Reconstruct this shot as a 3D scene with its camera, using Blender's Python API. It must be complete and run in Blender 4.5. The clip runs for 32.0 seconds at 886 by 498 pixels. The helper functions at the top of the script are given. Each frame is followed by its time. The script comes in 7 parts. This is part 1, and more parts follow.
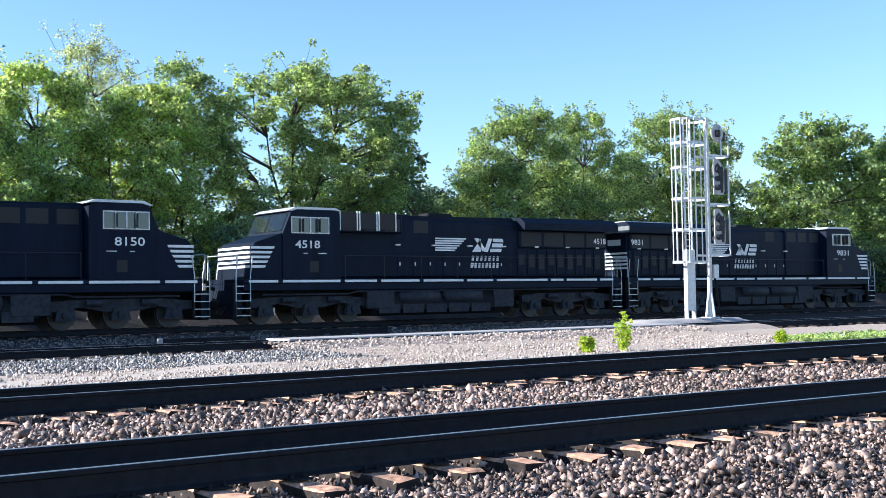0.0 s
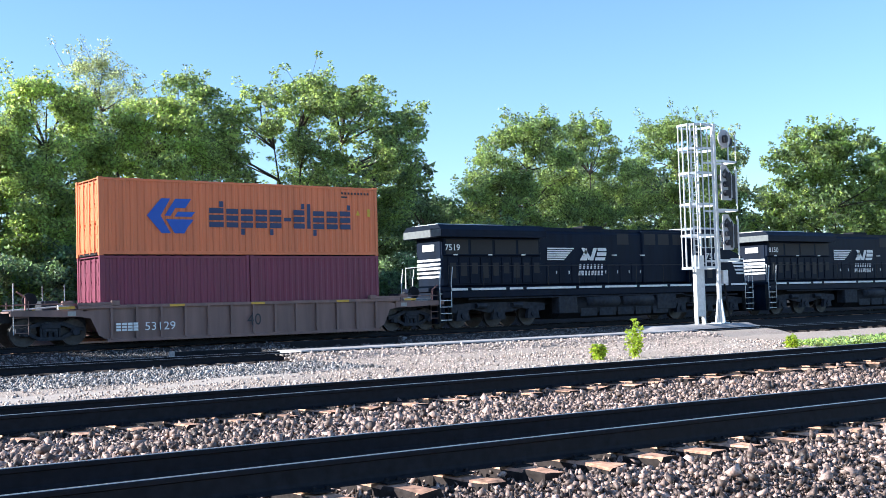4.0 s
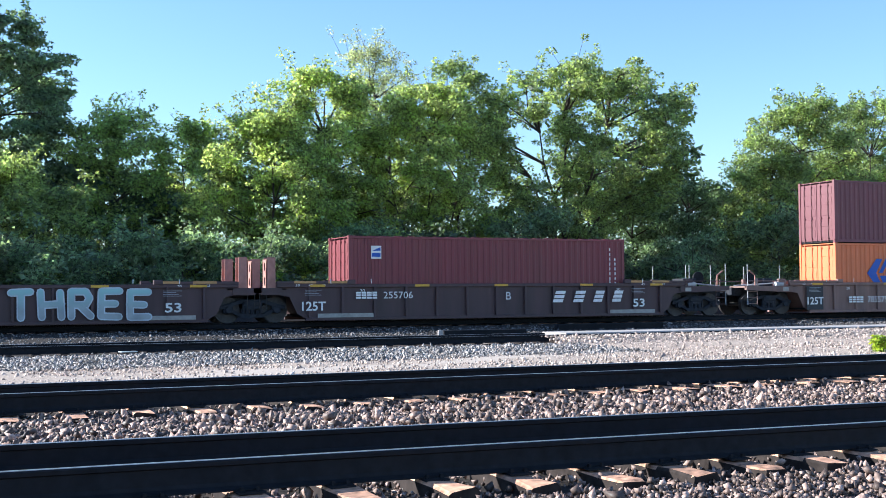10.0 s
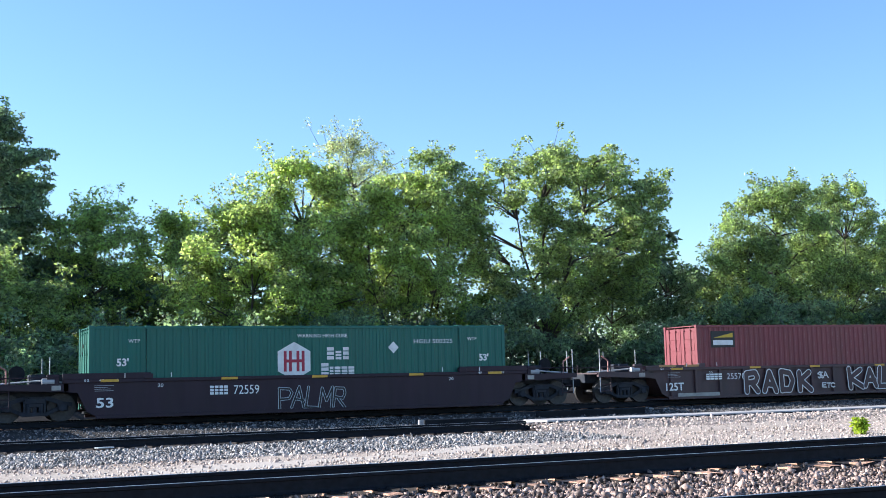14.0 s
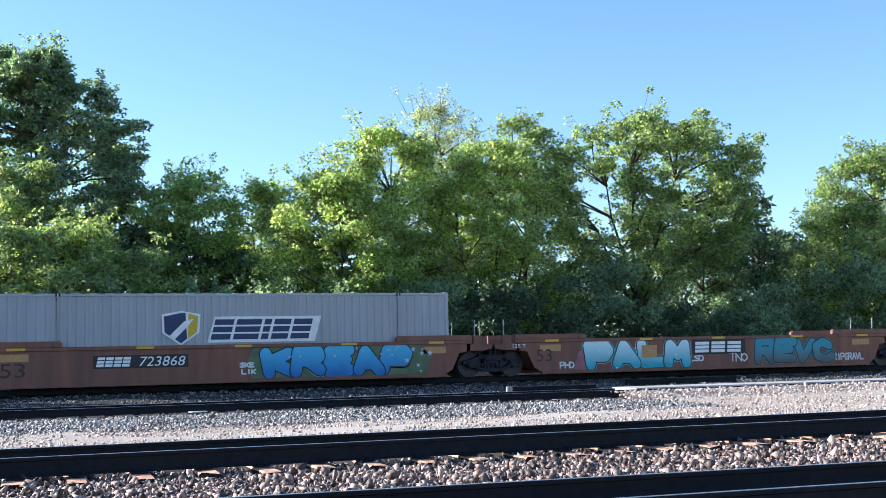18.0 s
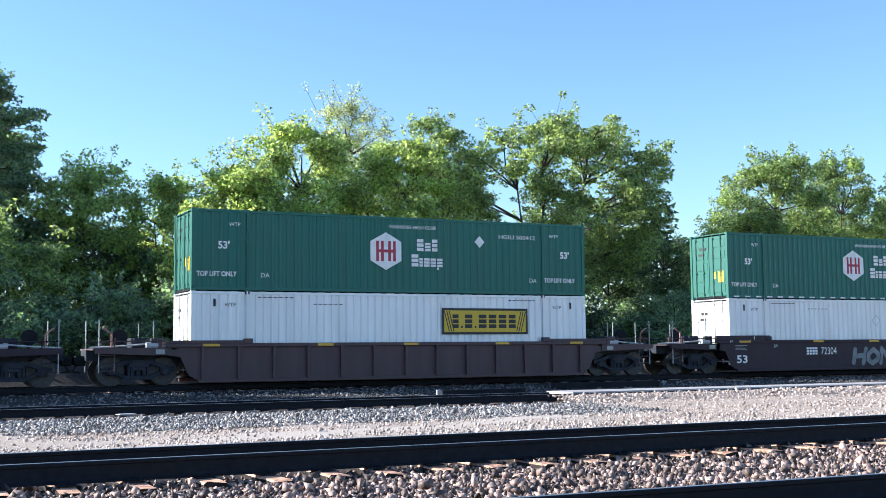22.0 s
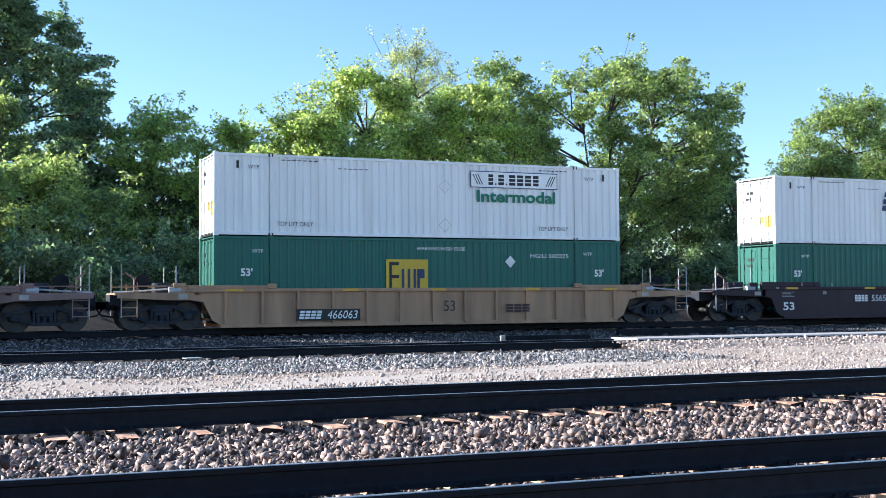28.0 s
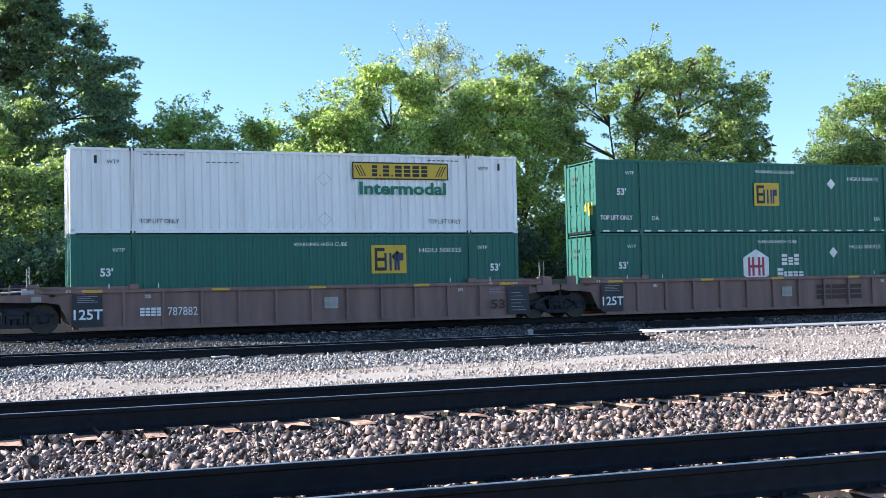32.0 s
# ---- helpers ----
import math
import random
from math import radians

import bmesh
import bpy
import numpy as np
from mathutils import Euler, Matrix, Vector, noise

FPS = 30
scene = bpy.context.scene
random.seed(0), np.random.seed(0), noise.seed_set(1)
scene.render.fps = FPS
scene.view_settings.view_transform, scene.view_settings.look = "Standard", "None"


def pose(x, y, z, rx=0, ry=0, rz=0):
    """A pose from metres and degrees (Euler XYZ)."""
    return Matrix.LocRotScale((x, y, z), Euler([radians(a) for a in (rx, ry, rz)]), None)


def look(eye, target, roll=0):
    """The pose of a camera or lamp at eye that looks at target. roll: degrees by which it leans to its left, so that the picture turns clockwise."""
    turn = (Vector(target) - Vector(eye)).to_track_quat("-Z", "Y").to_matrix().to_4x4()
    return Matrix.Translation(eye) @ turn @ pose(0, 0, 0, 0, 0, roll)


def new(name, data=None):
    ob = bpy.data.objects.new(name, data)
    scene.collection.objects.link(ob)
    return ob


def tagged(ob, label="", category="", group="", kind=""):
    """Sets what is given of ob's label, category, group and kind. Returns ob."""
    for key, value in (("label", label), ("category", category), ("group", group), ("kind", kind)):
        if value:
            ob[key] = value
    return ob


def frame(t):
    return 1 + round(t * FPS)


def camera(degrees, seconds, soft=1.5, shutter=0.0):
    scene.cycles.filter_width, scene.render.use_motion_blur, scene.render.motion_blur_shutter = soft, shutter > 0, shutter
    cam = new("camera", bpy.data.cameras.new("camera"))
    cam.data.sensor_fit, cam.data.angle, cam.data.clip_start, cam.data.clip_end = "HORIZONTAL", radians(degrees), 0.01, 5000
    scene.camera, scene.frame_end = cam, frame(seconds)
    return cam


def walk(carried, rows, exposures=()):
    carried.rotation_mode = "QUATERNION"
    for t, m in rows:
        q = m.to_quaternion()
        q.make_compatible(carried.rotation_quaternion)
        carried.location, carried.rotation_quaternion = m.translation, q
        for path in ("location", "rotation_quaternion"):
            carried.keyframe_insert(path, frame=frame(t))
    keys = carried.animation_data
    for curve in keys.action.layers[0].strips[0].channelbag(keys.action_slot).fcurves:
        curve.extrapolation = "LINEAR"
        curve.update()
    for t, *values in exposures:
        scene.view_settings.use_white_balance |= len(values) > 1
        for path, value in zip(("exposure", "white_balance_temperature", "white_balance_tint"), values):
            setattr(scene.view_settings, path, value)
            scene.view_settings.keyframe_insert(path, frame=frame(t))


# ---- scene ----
# World: x along the tracks (the way the train goes), y away from the camera, z up from the train's rail heads.
def cam_pose(x, y, z, yaw, pitch, roll):
    return pose(x, y, z, 0, 0, yaw) @ pose(0, 0, 0, 90 + pitch) @ pose(0, 0, 0, 0, 0, roll)


PATH = [
    (0.0, 0.001, -0.004, 1.047, -36.748, 2.298, -0.878),
    (0.5, -0.010, -0.032, 1.052, -36.774, 2.341, -1.123),
    (1.0, -0.012, -0.036, 1.057, -36.038, 2.209, -1.254),
    (1.5, -0.006, -0.021, 1.056, -35.395, 2.025, -1.332),
    (2.0, -0.008, -0.017, 1.053, -35.215, 1.794, -1.412),
    (2.5, -0.021, -0.018, 1.051, -35.352, 1.664, -1.483),
    (4.5, -0.163, -0.034, 1.085, -36.565, 3.175, -1.728),
    (5.0, -0.193, -0.052, 1.082, -36.087, 3.511, -1.689),
    (5.5, -0.227, -0.081, 1.083, -34.640, 3.439, -1.760),
    (6.0, -0.235, -0.079, 1.077, -32.571, 3.051, -1.794),
    (6.5, -0.225, -0.057, 1.054, -30.163, 2.451, -1.859),
    (7.0, -0.243, -0.053, 1.037, -28.188, 1.802, -1.779),
    (7.5, -0.267, -0.059, 1.026, -26.873, 1.256, -1.645),
    (8.0, -0.267, -0.051, 1.034, -26.092, 1.026, -1.468),
    (8.5, -0.282, -0.049, 1.035, -25.455, 1.081, -1.249),
    (9.0, -0.272, -0.030, 1.036, -24.718, 1.330, -1.003),
    (9.5, -0.295, -0.045, 1.044, -24.019, 1.739, -0.641),
    (10.0, -0.294, -0.050, 1.037, -23.647, 2.174, -0.378),
    (10.5, -0.289, -0.065, 1.044, -23.534, 2.526, -0.270),
    (11.0, -0.287, -0.065, 1.044, -23.587, 2.769, -0.295),
    (11.5, -0.290, -0.068, 1.039, -23.651, 3.002, -0.388),
    (12.0, -0.290, -0.058, 1.047, -23.799, 3.426, -0.626),
    (12.5, -0.280, -0.053, 1.047, -24.045, 4.119, -0.926),
    (13.0, -0.277, -0.081, 1.058, -24.345, 5.038, -1.164),
    (13.5, -0.282, -0.100, 1.072, -24.696, 6.031, -1.304),
    (15.5, -0.177, -0.163, 1.075, -24.141, 6.836, -0.855),
    (16.0, -0.177, -0.092, 1.066, -23.608, 6.468, -0.584),
    (16.5, -0.170, -0.150, 1.056, -22.850, 6.099, -0.551),
    (17.0, -0.176, -0.170, 1.056, -21.865, 5.685, -0.717),
    (17.5, -0.171, -0.131, 1.037, -20.915, 5.311, -0.971),
    (18.0, -0.192, -0.079, 1.041, -20.274, 4.967, -1.154),
    (18.5, -0.252, 0.080, 1.029, -20.155, 4.600, -1.107),
    (19.0, -0.354, 0.374, 1.015, -20.654, 4.251, -0.936),
    (19.5, -0.681, 0.742, 1.027, -21.646, 4.105, -0.797),
    (20.0, -0.953, 1.091, 1.057, -22.866, 4.152, -0.796),
    (20.5, -1.113, 1.338, 1.040, -24.067, 4.384, -0.865),
    (21.0, -1.211, 1.520, 1.038, -25.201, 4.724, -0.794),
    (21.5, -1.281, 1.504, 1.029, -25.937, 5.037, -0.693),
    (22.0, -1.328, 1.514, 1.014, -26.071, 5.055, -0.588),
    (22.5, -1.354, 1.499, 0.984, -25.816, 4.726, -0.655),
    (23.0, -1.372, 1.482, 0.980, -25.447, 4.003, -0.912),
    (23.5, -1.402, 1.482, 0.963, -25.396, 3.181, -1.307),
    (24.0, -1.408, 1.501, 0.952, -25.707, 2.370, -1.597),
    (24.5, -1.401, 1.500, 0.945, -26.034, 1.910, -1.655),
    (26.5, -1.138, 1.623, 1.043, -24.098, 2.164, -0.848),
    (27.0, -1.123, 1.626, 1.071, -23.322, 2.210, -0.497),
    (27.5, -1.141, 1.626, 1.056, -22.913, 2.323, -0.333),
    (28.0, -1.142, 1.644, 1.043, -22.754, 2.390, -0.367),
    (28.5, -1.108, 1.670, 1.045, -22.701, 2.565, -0.631),
    (29.0, -1.104, 1.648, 1.059, -22.471, 2.564, -0.938),
    (29.5, -1.124, 1.628, 1.039, -22.315, 2.578, -1.142),
    (30.0, -1.128, 1.616, 1.026, -22.150, 2.531, -1.168),
    (30.5, -1.108, 1.654, 1.057, -22.141, 2.368, -1.093),
    (31.0, -1.125, 1.658, 1.043, -22.066, 2.230, -1.158),
    (31.5, -1.094, 1.638, 1.049, -21.828, 2.156, -1.203),
    (32.0, -1.101, 1.659, 1.039, -21.421, 2.166, -1.287),
]
cam = camera(41.44, 32.0, soft=0.6, shutter=0.0)
walk(cam, [(t, cam_pose(*p)) for t, *p in PATH], [(0.0, 1.37, 5500, 9), (32.0, 1.37, 5500, 9)])

# ---- light ----
SUN_EL, SUN_AZ = 24.0, 149.0        # elevation; azimuth from +x towards +y
sun_dir = Vector((math.cos(radians(SUN_AZ)) * math.cos(radians(SUN_EL)), math.sin(radians(SUN_AZ)) * math.cos(radians(SUN_EL)), math.sin(radians(SUN_EL))))
world = bpy.data.worlds.new("sky")
scene.world = world
world.use_nodes = True
wn = world.node_tree
sky = wn.nodes.new("ShaderNodeTexSky")
sky.sky_type, sky.sun_disc = "NISHITA", False
sky.sun_elevation, sky.sun_rotation = radians(SUN_EL), radians(90 - SUN_AZ)
sky.air_density, sky.dust_density, sky.ozone_density = 1.0, 0.2, 2.6
wn.nodes["Background"].inputs[1].default_value = 0.088
wn.links.new(sky.outputs[0], wn.nodes["Background"].inputs[0])
sun = new("sun", bpy.data.lights.new("sun", "SUN"))
sun.data.energy, sun.data.angle, sun.data.color = 5.0, radians(0.53), (1.0, 0.91, 0.77)
sun.matrix_world = look(sun_dir * 100, (0, 0, 0))

# ---- materials ----
def material(name, colour, rough=0.6, metal=0.0, grain=0.12, scale=6.0, bump=0.0, dirt=None, dirt_amount=0.35, dirt_scale=0.8, spec=0.5, island=0.0, streak=False, skew=1.0):
    """A procedural surface: base colour varied at two scales, worn patches of dirt, fine relief."""
    m = bpy.data.materials.new(name)
    m.use_nodes = True
    nt = m.node_tree
    b = nt.nodes["Principled BSDF"]
    b.inputs["Roughness"].default_value, b.inputs["Metallic"].default_value = rough, metal
    b.inputs["Specular IOR Level"].default_value = spec
    tc = nt.nodes.new("ShaderNodeTexCoord")
    n1 = nt.nodes.new("ShaderNodeTexNoise")
    n1.inputs["Scale"].default_value, n1.inputs["Detail"].default_value = scale, 6
    src = tc.outputs["Object"]
    if streak:
        mp = nt.nodes.new("ShaderNodeMapping")
        mp.inputs["Scale"].default_value = (1, 1, 0.12)
        nt.links.new(src, mp.inputs[0])
        src = mp.outputs[0]
    nt.links.new(src, n1.inputs["Vector"])
    r1 = nt.nodes.new("ShaderNodeMapRange")
    r1.inputs["From Min"].default_value, r1.inputs["From Max"].default_value = 0.3, 0.7
    r1.inputs["To Min"].default_value, r1.inputs["To Max"].default_value = 1 - grain, 1 + grain
    nt.links.new(n1.outputs[0], r1.inputs[0])
    mix = nt.nodes.new("ShaderNodeVectorMath")
    mix.operation = "SCALE"
    mix.inputs[0].default_value = colour[:3]
    fac = r1.outputs[0]
    if island:
        geo = nt.nodes.new("ShaderNodeNewGeometry")
        oi = nt.nodes.new("ShaderNodeObjectInfo")
        add = nt.nodes.new("ShaderNodeMath")
        add.operation = "ADD"
        nt.links.new(geo.outputs["Random Per Island"], add.inputs[0])
        nt.links.new(oi.outputs["Random"], add.inputs[1])
        fr = nt.nodes.new("ShaderNodeMath")
        fr.operation = "FRACT"
        nt.links.new(add.outputs[0], fr.inputs[0])
        r2 = nt.nodes.new("ShaderNodeMapRange")
        r2.inputs["To Min"].default_value, r2.inputs["To Max"].default_value = 1 - island, 1 + island
        pw = nt.nodes.new("ShaderNodeMath")
        pw.operation = "POWER"
        pw.inputs[1].default_value = skew
        nt.links.new(fr.outputs[0], pw.inputs[0])
        nt.links.new(pw.outputs[0], r2.inputs[0])
        mu = nt.nodes.new("ShaderNodeMath")
        mu.operation = "MULTIPLY"
        nt.links.new(fac, mu.inputs[0]), nt.links.new(r2.outputs[0], mu.inputs[1])
        fac = mu.outputs[0]
    nt.links.new(fac, mix.inputs["Scale"])
    out = mix.outputs[0]
    if dirt:
        n2 = nt.nodes.new("ShaderNodeTexNoise")
        n2.inputs["Scale"].default_value, n2.inputs["Detail"].default_value = dirt_scale, 8
        n2.inputs["Roughness"].default_value = 0.65
        nt.links.new(src, n2.inputs["Vector"])
        r3 = nt.nodes.new("ShaderNodeMapRange")
        r3.inputs["From Min"].default_value, r3.inputs["From Max"].default_value = 0.45, 0.75
        r3.inputs["To Max"].default_value = dirt_amount * 2
        r3.clamp = True
        nt.links.new(n2.outputs[0], r3.inputs[0])
        mx = nt.nodes.new("ShaderNodeMix")
        mx.data_type = "RGBA"
        nt.links.new(r3.outputs[0], mx.inputs["Factor"])
        nt.links.new(out, mx.inputs["A"])
        mx.inputs["B"].default_value = (*dirt, 1)
        out = mx.outputs["Result"]
    nt.links.new(out, b.inputs["Base Color"])
    if bump:
        bp = nt.nodes.new("ShaderNodeBump")
        bp.inputs["Strength"].default_value, bp.inputs["Distance"].default_value = 0.6, bump
        nt.links.new(n1.outputs[0], bp.inputs["Height"])
        nt.links.new(bp.outputs[0], b.inputs["Normal"])
    return m


def leaf_material(name, colour, trans):
    """Leaves: gloss on top, light shining through, each leaf and each clump of its own green."""
    m = bpy.data.materials.new(name)
    m.use_nodes = True
    nt = m.node_tree
    b = nt.nodes["Principled BSDF"]
    b.inputs["Roughness"].default_value = 0.5
    b.inputs["Specular IOR Level"].default_value = 0.35
    geo = nt.nodes.new("ShaderNodeNewGeometry")
    tc = nt.nodes.new("ShaderNodeTexCoord")
    ns = nt.nodes.new("ShaderNodeTexNoise")
    ns.inputs["Scale"].default_value = 0.7
    nt.links.new(tc.outputs["Object"], ns.inputs["Vector"])
    r = nt.nodes.new("ShaderNodeMapRange")
    r.inputs["To Min"].default_value, r.inputs["To Max"].default_value = 0.35, 1.65
    nt.links.new(geo.outputs["Random Per Island"], r.inputs[0])
    r2 = nt.nodes.new("ShaderNodeMapRange")
    r2.inputs["From Min"].default_value, r2.inputs["From Max"].default_value = 0.35, 0.65
    r2.inputs["To Min"].default_value, r2.inputs["To Max"].default_value = 0.75, 1.25
    nt.links.new(ns.outputs[0], r2.inputs[0])
    mu = nt.nodes.new("ShaderNodeMath")
    mu.operation = "MULTIPLY"
    nt.links.new(r.outputs[0], mu.inputs[0]), nt.links.new(r2.outputs[0], mu.inputs[1])
    sc = nt.nodes.new("ShaderNodeVectorMath")
    sc.operation = "SCALE"
    sc.inputs[0].default_value = colour
    nt.links.new(mu.outputs[0], sc.inputs["Scale"])
    nt.links.new(sc.outputs[0], b.inputs["Base Color"])
    tl = nt.nodes.new("ShaderNodeBsdfTranslucent")
    sc2 = nt.nodes.new("ShaderNodeVectorMath")
    sc2.operation = "SCALE"
    sc2.inputs[0].default_value = trans
    nt.links.new(mu.outputs[0], sc2.inputs["Scale"])
    nt.links.new(sc2.outputs[0], tl.inputs["Color"])
    ad = nt.nodes.new("ShaderNodeAddShader")
    nt.links.new(b.outputs[0], ad.inputs[0]), nt.links.new(tl.outputs[0], ad.inputs[1])
    nt.links.new(ad.outputs[0], nt.nodes["Material Output"].inputs["Surface"])
    return m


RUST = (0.16, 0.085, 0.05)
SOOT = (0.03, 0.028, 0.027)
M = {
    "ground": material("ground_gravel", (0.40, 0.32, 0.26), 0.9, grain=0.4, scale=16, bump=0.03, dirt=(0.44, 0.37, 0.31), dirt_amount=0.35, dirt_scale=0.25, spec=0.2),
    # Near black: shade between stones and under the train put into the colour.
    "bed": material("shade_dark_bed", (0.032, 0.028, 0.026), 0.95, grain=0.4, scale=14, bump=0.03, dirt=(0.07, 0.06, 0.052), dirt_amount=0.3, dirt_scale=0.6, spec=0.1),
    "stone": material("ballast_stone", (0.30, 0.208, 0.168), 0.55, grain=0.4, scale=45, island=0.85, skew=1.7, spec=0.35),
    "gravel": material("pale_gravel", (0.47, 0.37, 0.31), 0.65, grain=0.25, scale=40, island=0.6, skew=1.2, spec=0.45),
    # Darker than the other stones: the train's shade is in the colour.
    "shadestone": material("train_shaded_stone", (0.17, 0.155, 0.148), 0.9, grain=0.25, scale=40, island=0.7, spec=0.15),
    "heapstone": material("grey_heaped_stone", (0.27, 0.245, 0.23), 0.6, grain=0.3, scale=40, island=0.7, skew=1.5, spec=0.5),
    "sand": material("beaten_pale_gravel", (0.48, 0.40, 0.335), 0.95, grain=0.12, scale=22, bump=0.01, dirt=(0.46, 0.40, 0.35), dirt_amount=0.3, dirt_scale=0.8, spec=0.15),
    # Blue-black: the shade on the near sides is put into the steel's colour.
    "rail": material("rail_steel_shaded", (0.013, 0.014, 0.018), 0.8, spec=0.2, metal=0.0, grain=0.3, scale=12, dirt=(0.016, 0.015, 0.016), dirt_amount=0.4),
    "railhead": material("polished_rail_head", (0.72, 0.66, 0.58), 0.38, metal=1.0, grain=0.06, scale=5),
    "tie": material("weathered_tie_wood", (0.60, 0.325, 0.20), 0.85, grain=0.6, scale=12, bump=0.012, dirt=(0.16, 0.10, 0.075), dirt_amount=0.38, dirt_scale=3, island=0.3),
    # Sides and ends: creosote, plus the shade on them put into the colour.
    "tieside": material("creosoted_shaded_tie", (0.035, 0.027, 0.024), 0.9, grain=0.4, scale=12, spec=0.15),
    "concrete": material("pale_concrete", (0.40, 0.36, 0.34), 0.85, grain=0.15, scale=8, bump=0.004, dirt=(0.25, 0.23, 0.21), dirt_scale=1.5),
    "loco": material("black_loco_paint", (0.0040, 0.0090, 0.0220), 0.5, spec=0.09, grain=0.3, scale=3, dirt=(0.007, 0.012, 0.023), dirt_amount=0.35, dirt_scale=1.1, streak=True),
    "fadedlit": material("faded_sunlit_black_paint", (0.14, 0.15, 0.15), 0.7, grain=0.2, scale=5),
    "under": material("grimy_underframe", (0.009, 0.010, 0.013), 0.8, spec=0.2, grain=0.35, scale=7, dirt=(0.024, 0.024, 0.026), dirt_amount=0.4, dirt_scale=2),
    "truck": material("grimy_bogie", (0.026, 0.030, 0.040), 0.7, spec=0.18, grain=0.4, scale=6, dirt=(0.055, 0.052, 0.052), dirt_amount=0.4, dirt_scale=2),
    "white": material("white_paint", (0.78, 0.78, 0.76), 0.5, grain=0.06, scale=5, dirt=(0.4, 0.37, 0.33), dirt_amount=0.2, dirt_scale=2),
    "glass": material("dark_cab_glass", (0.02, 0.03, 0.035), 0.05, grain=0.05, spec=0.8),
    "grille": material("dark_grille", (0.012, 0.012, 0.013), 0.7, grain=0.2, scale=20),
    "wheel": material("wheel_steel", (0.05, 0.046, 0.045), 0.55, metal=0.3, grain=0.3, scale=10),
    "galv": material("galvanised_steel", (0.55, 0.56, 0.57), 0.5, metal=0.35, grain=0.12, scale=8, dirt=(0.35, 0.34, 0.32), dirt_amount=0.2),
    "plate": material("grey_signal_plate", (0.40, 0.40, 0.41), 0.6, grain=0.12, scale=6),
    "blackm": material("matt_black_metal", (0.015, 0.015, 0.016), 0.6, grain=0.2, scale=8),
    "bark": material("tree_bark", (0.07, 0.055, 0.043), 0.95, grain=0.4, scale=12, bump=0.02),
    "yellow": material("safety_yellow", (0.62, 0.36, 0.04), 0.55, grain=0.12, scale=8),
    "amber": material("amber_reflector", (0.46, 0.25, 0.09), 0.5, grain=0.15, scale=8),
    "grass": material("grass_blades", (0.10, 0.17, 0.035), 0.7, grain=0.25, scale=9, island=0.4),
}
LEAF = {
    "mid": leaf_material("leaf_mid", (0.060, 0.082, 0.040), (0.26, 0.32, 0.08)),
    "light": leaf_material("leaf_light", (0.084, 0.112, 0.046), (0.365, 0.43, 0.10)),
    # Bluer and paler base than the mid leaf: haze put into the colour.
    "dark": leaf_material("leaf_dark_hazed", (0.070, 0.098, 0.062), (0.17, 0.235, 0.09)),
    # Darkest leaves: the shade low under the trees is put into the colour.
    "shade": leaf_material("leaf_undergrowth_shaded", (0.040, 0.057, 0.033), (0.065, 0.095, 0.035)),
    "pale": leaf_material("leaf_pale", (0.15, 0.17, 0.085), (0.30, 0.32, 0.13)),
    "lime": leaf_material("leaf_lime", (0.17, 0.23, 0.02), (0.34, 0.38, 0.02)),
}


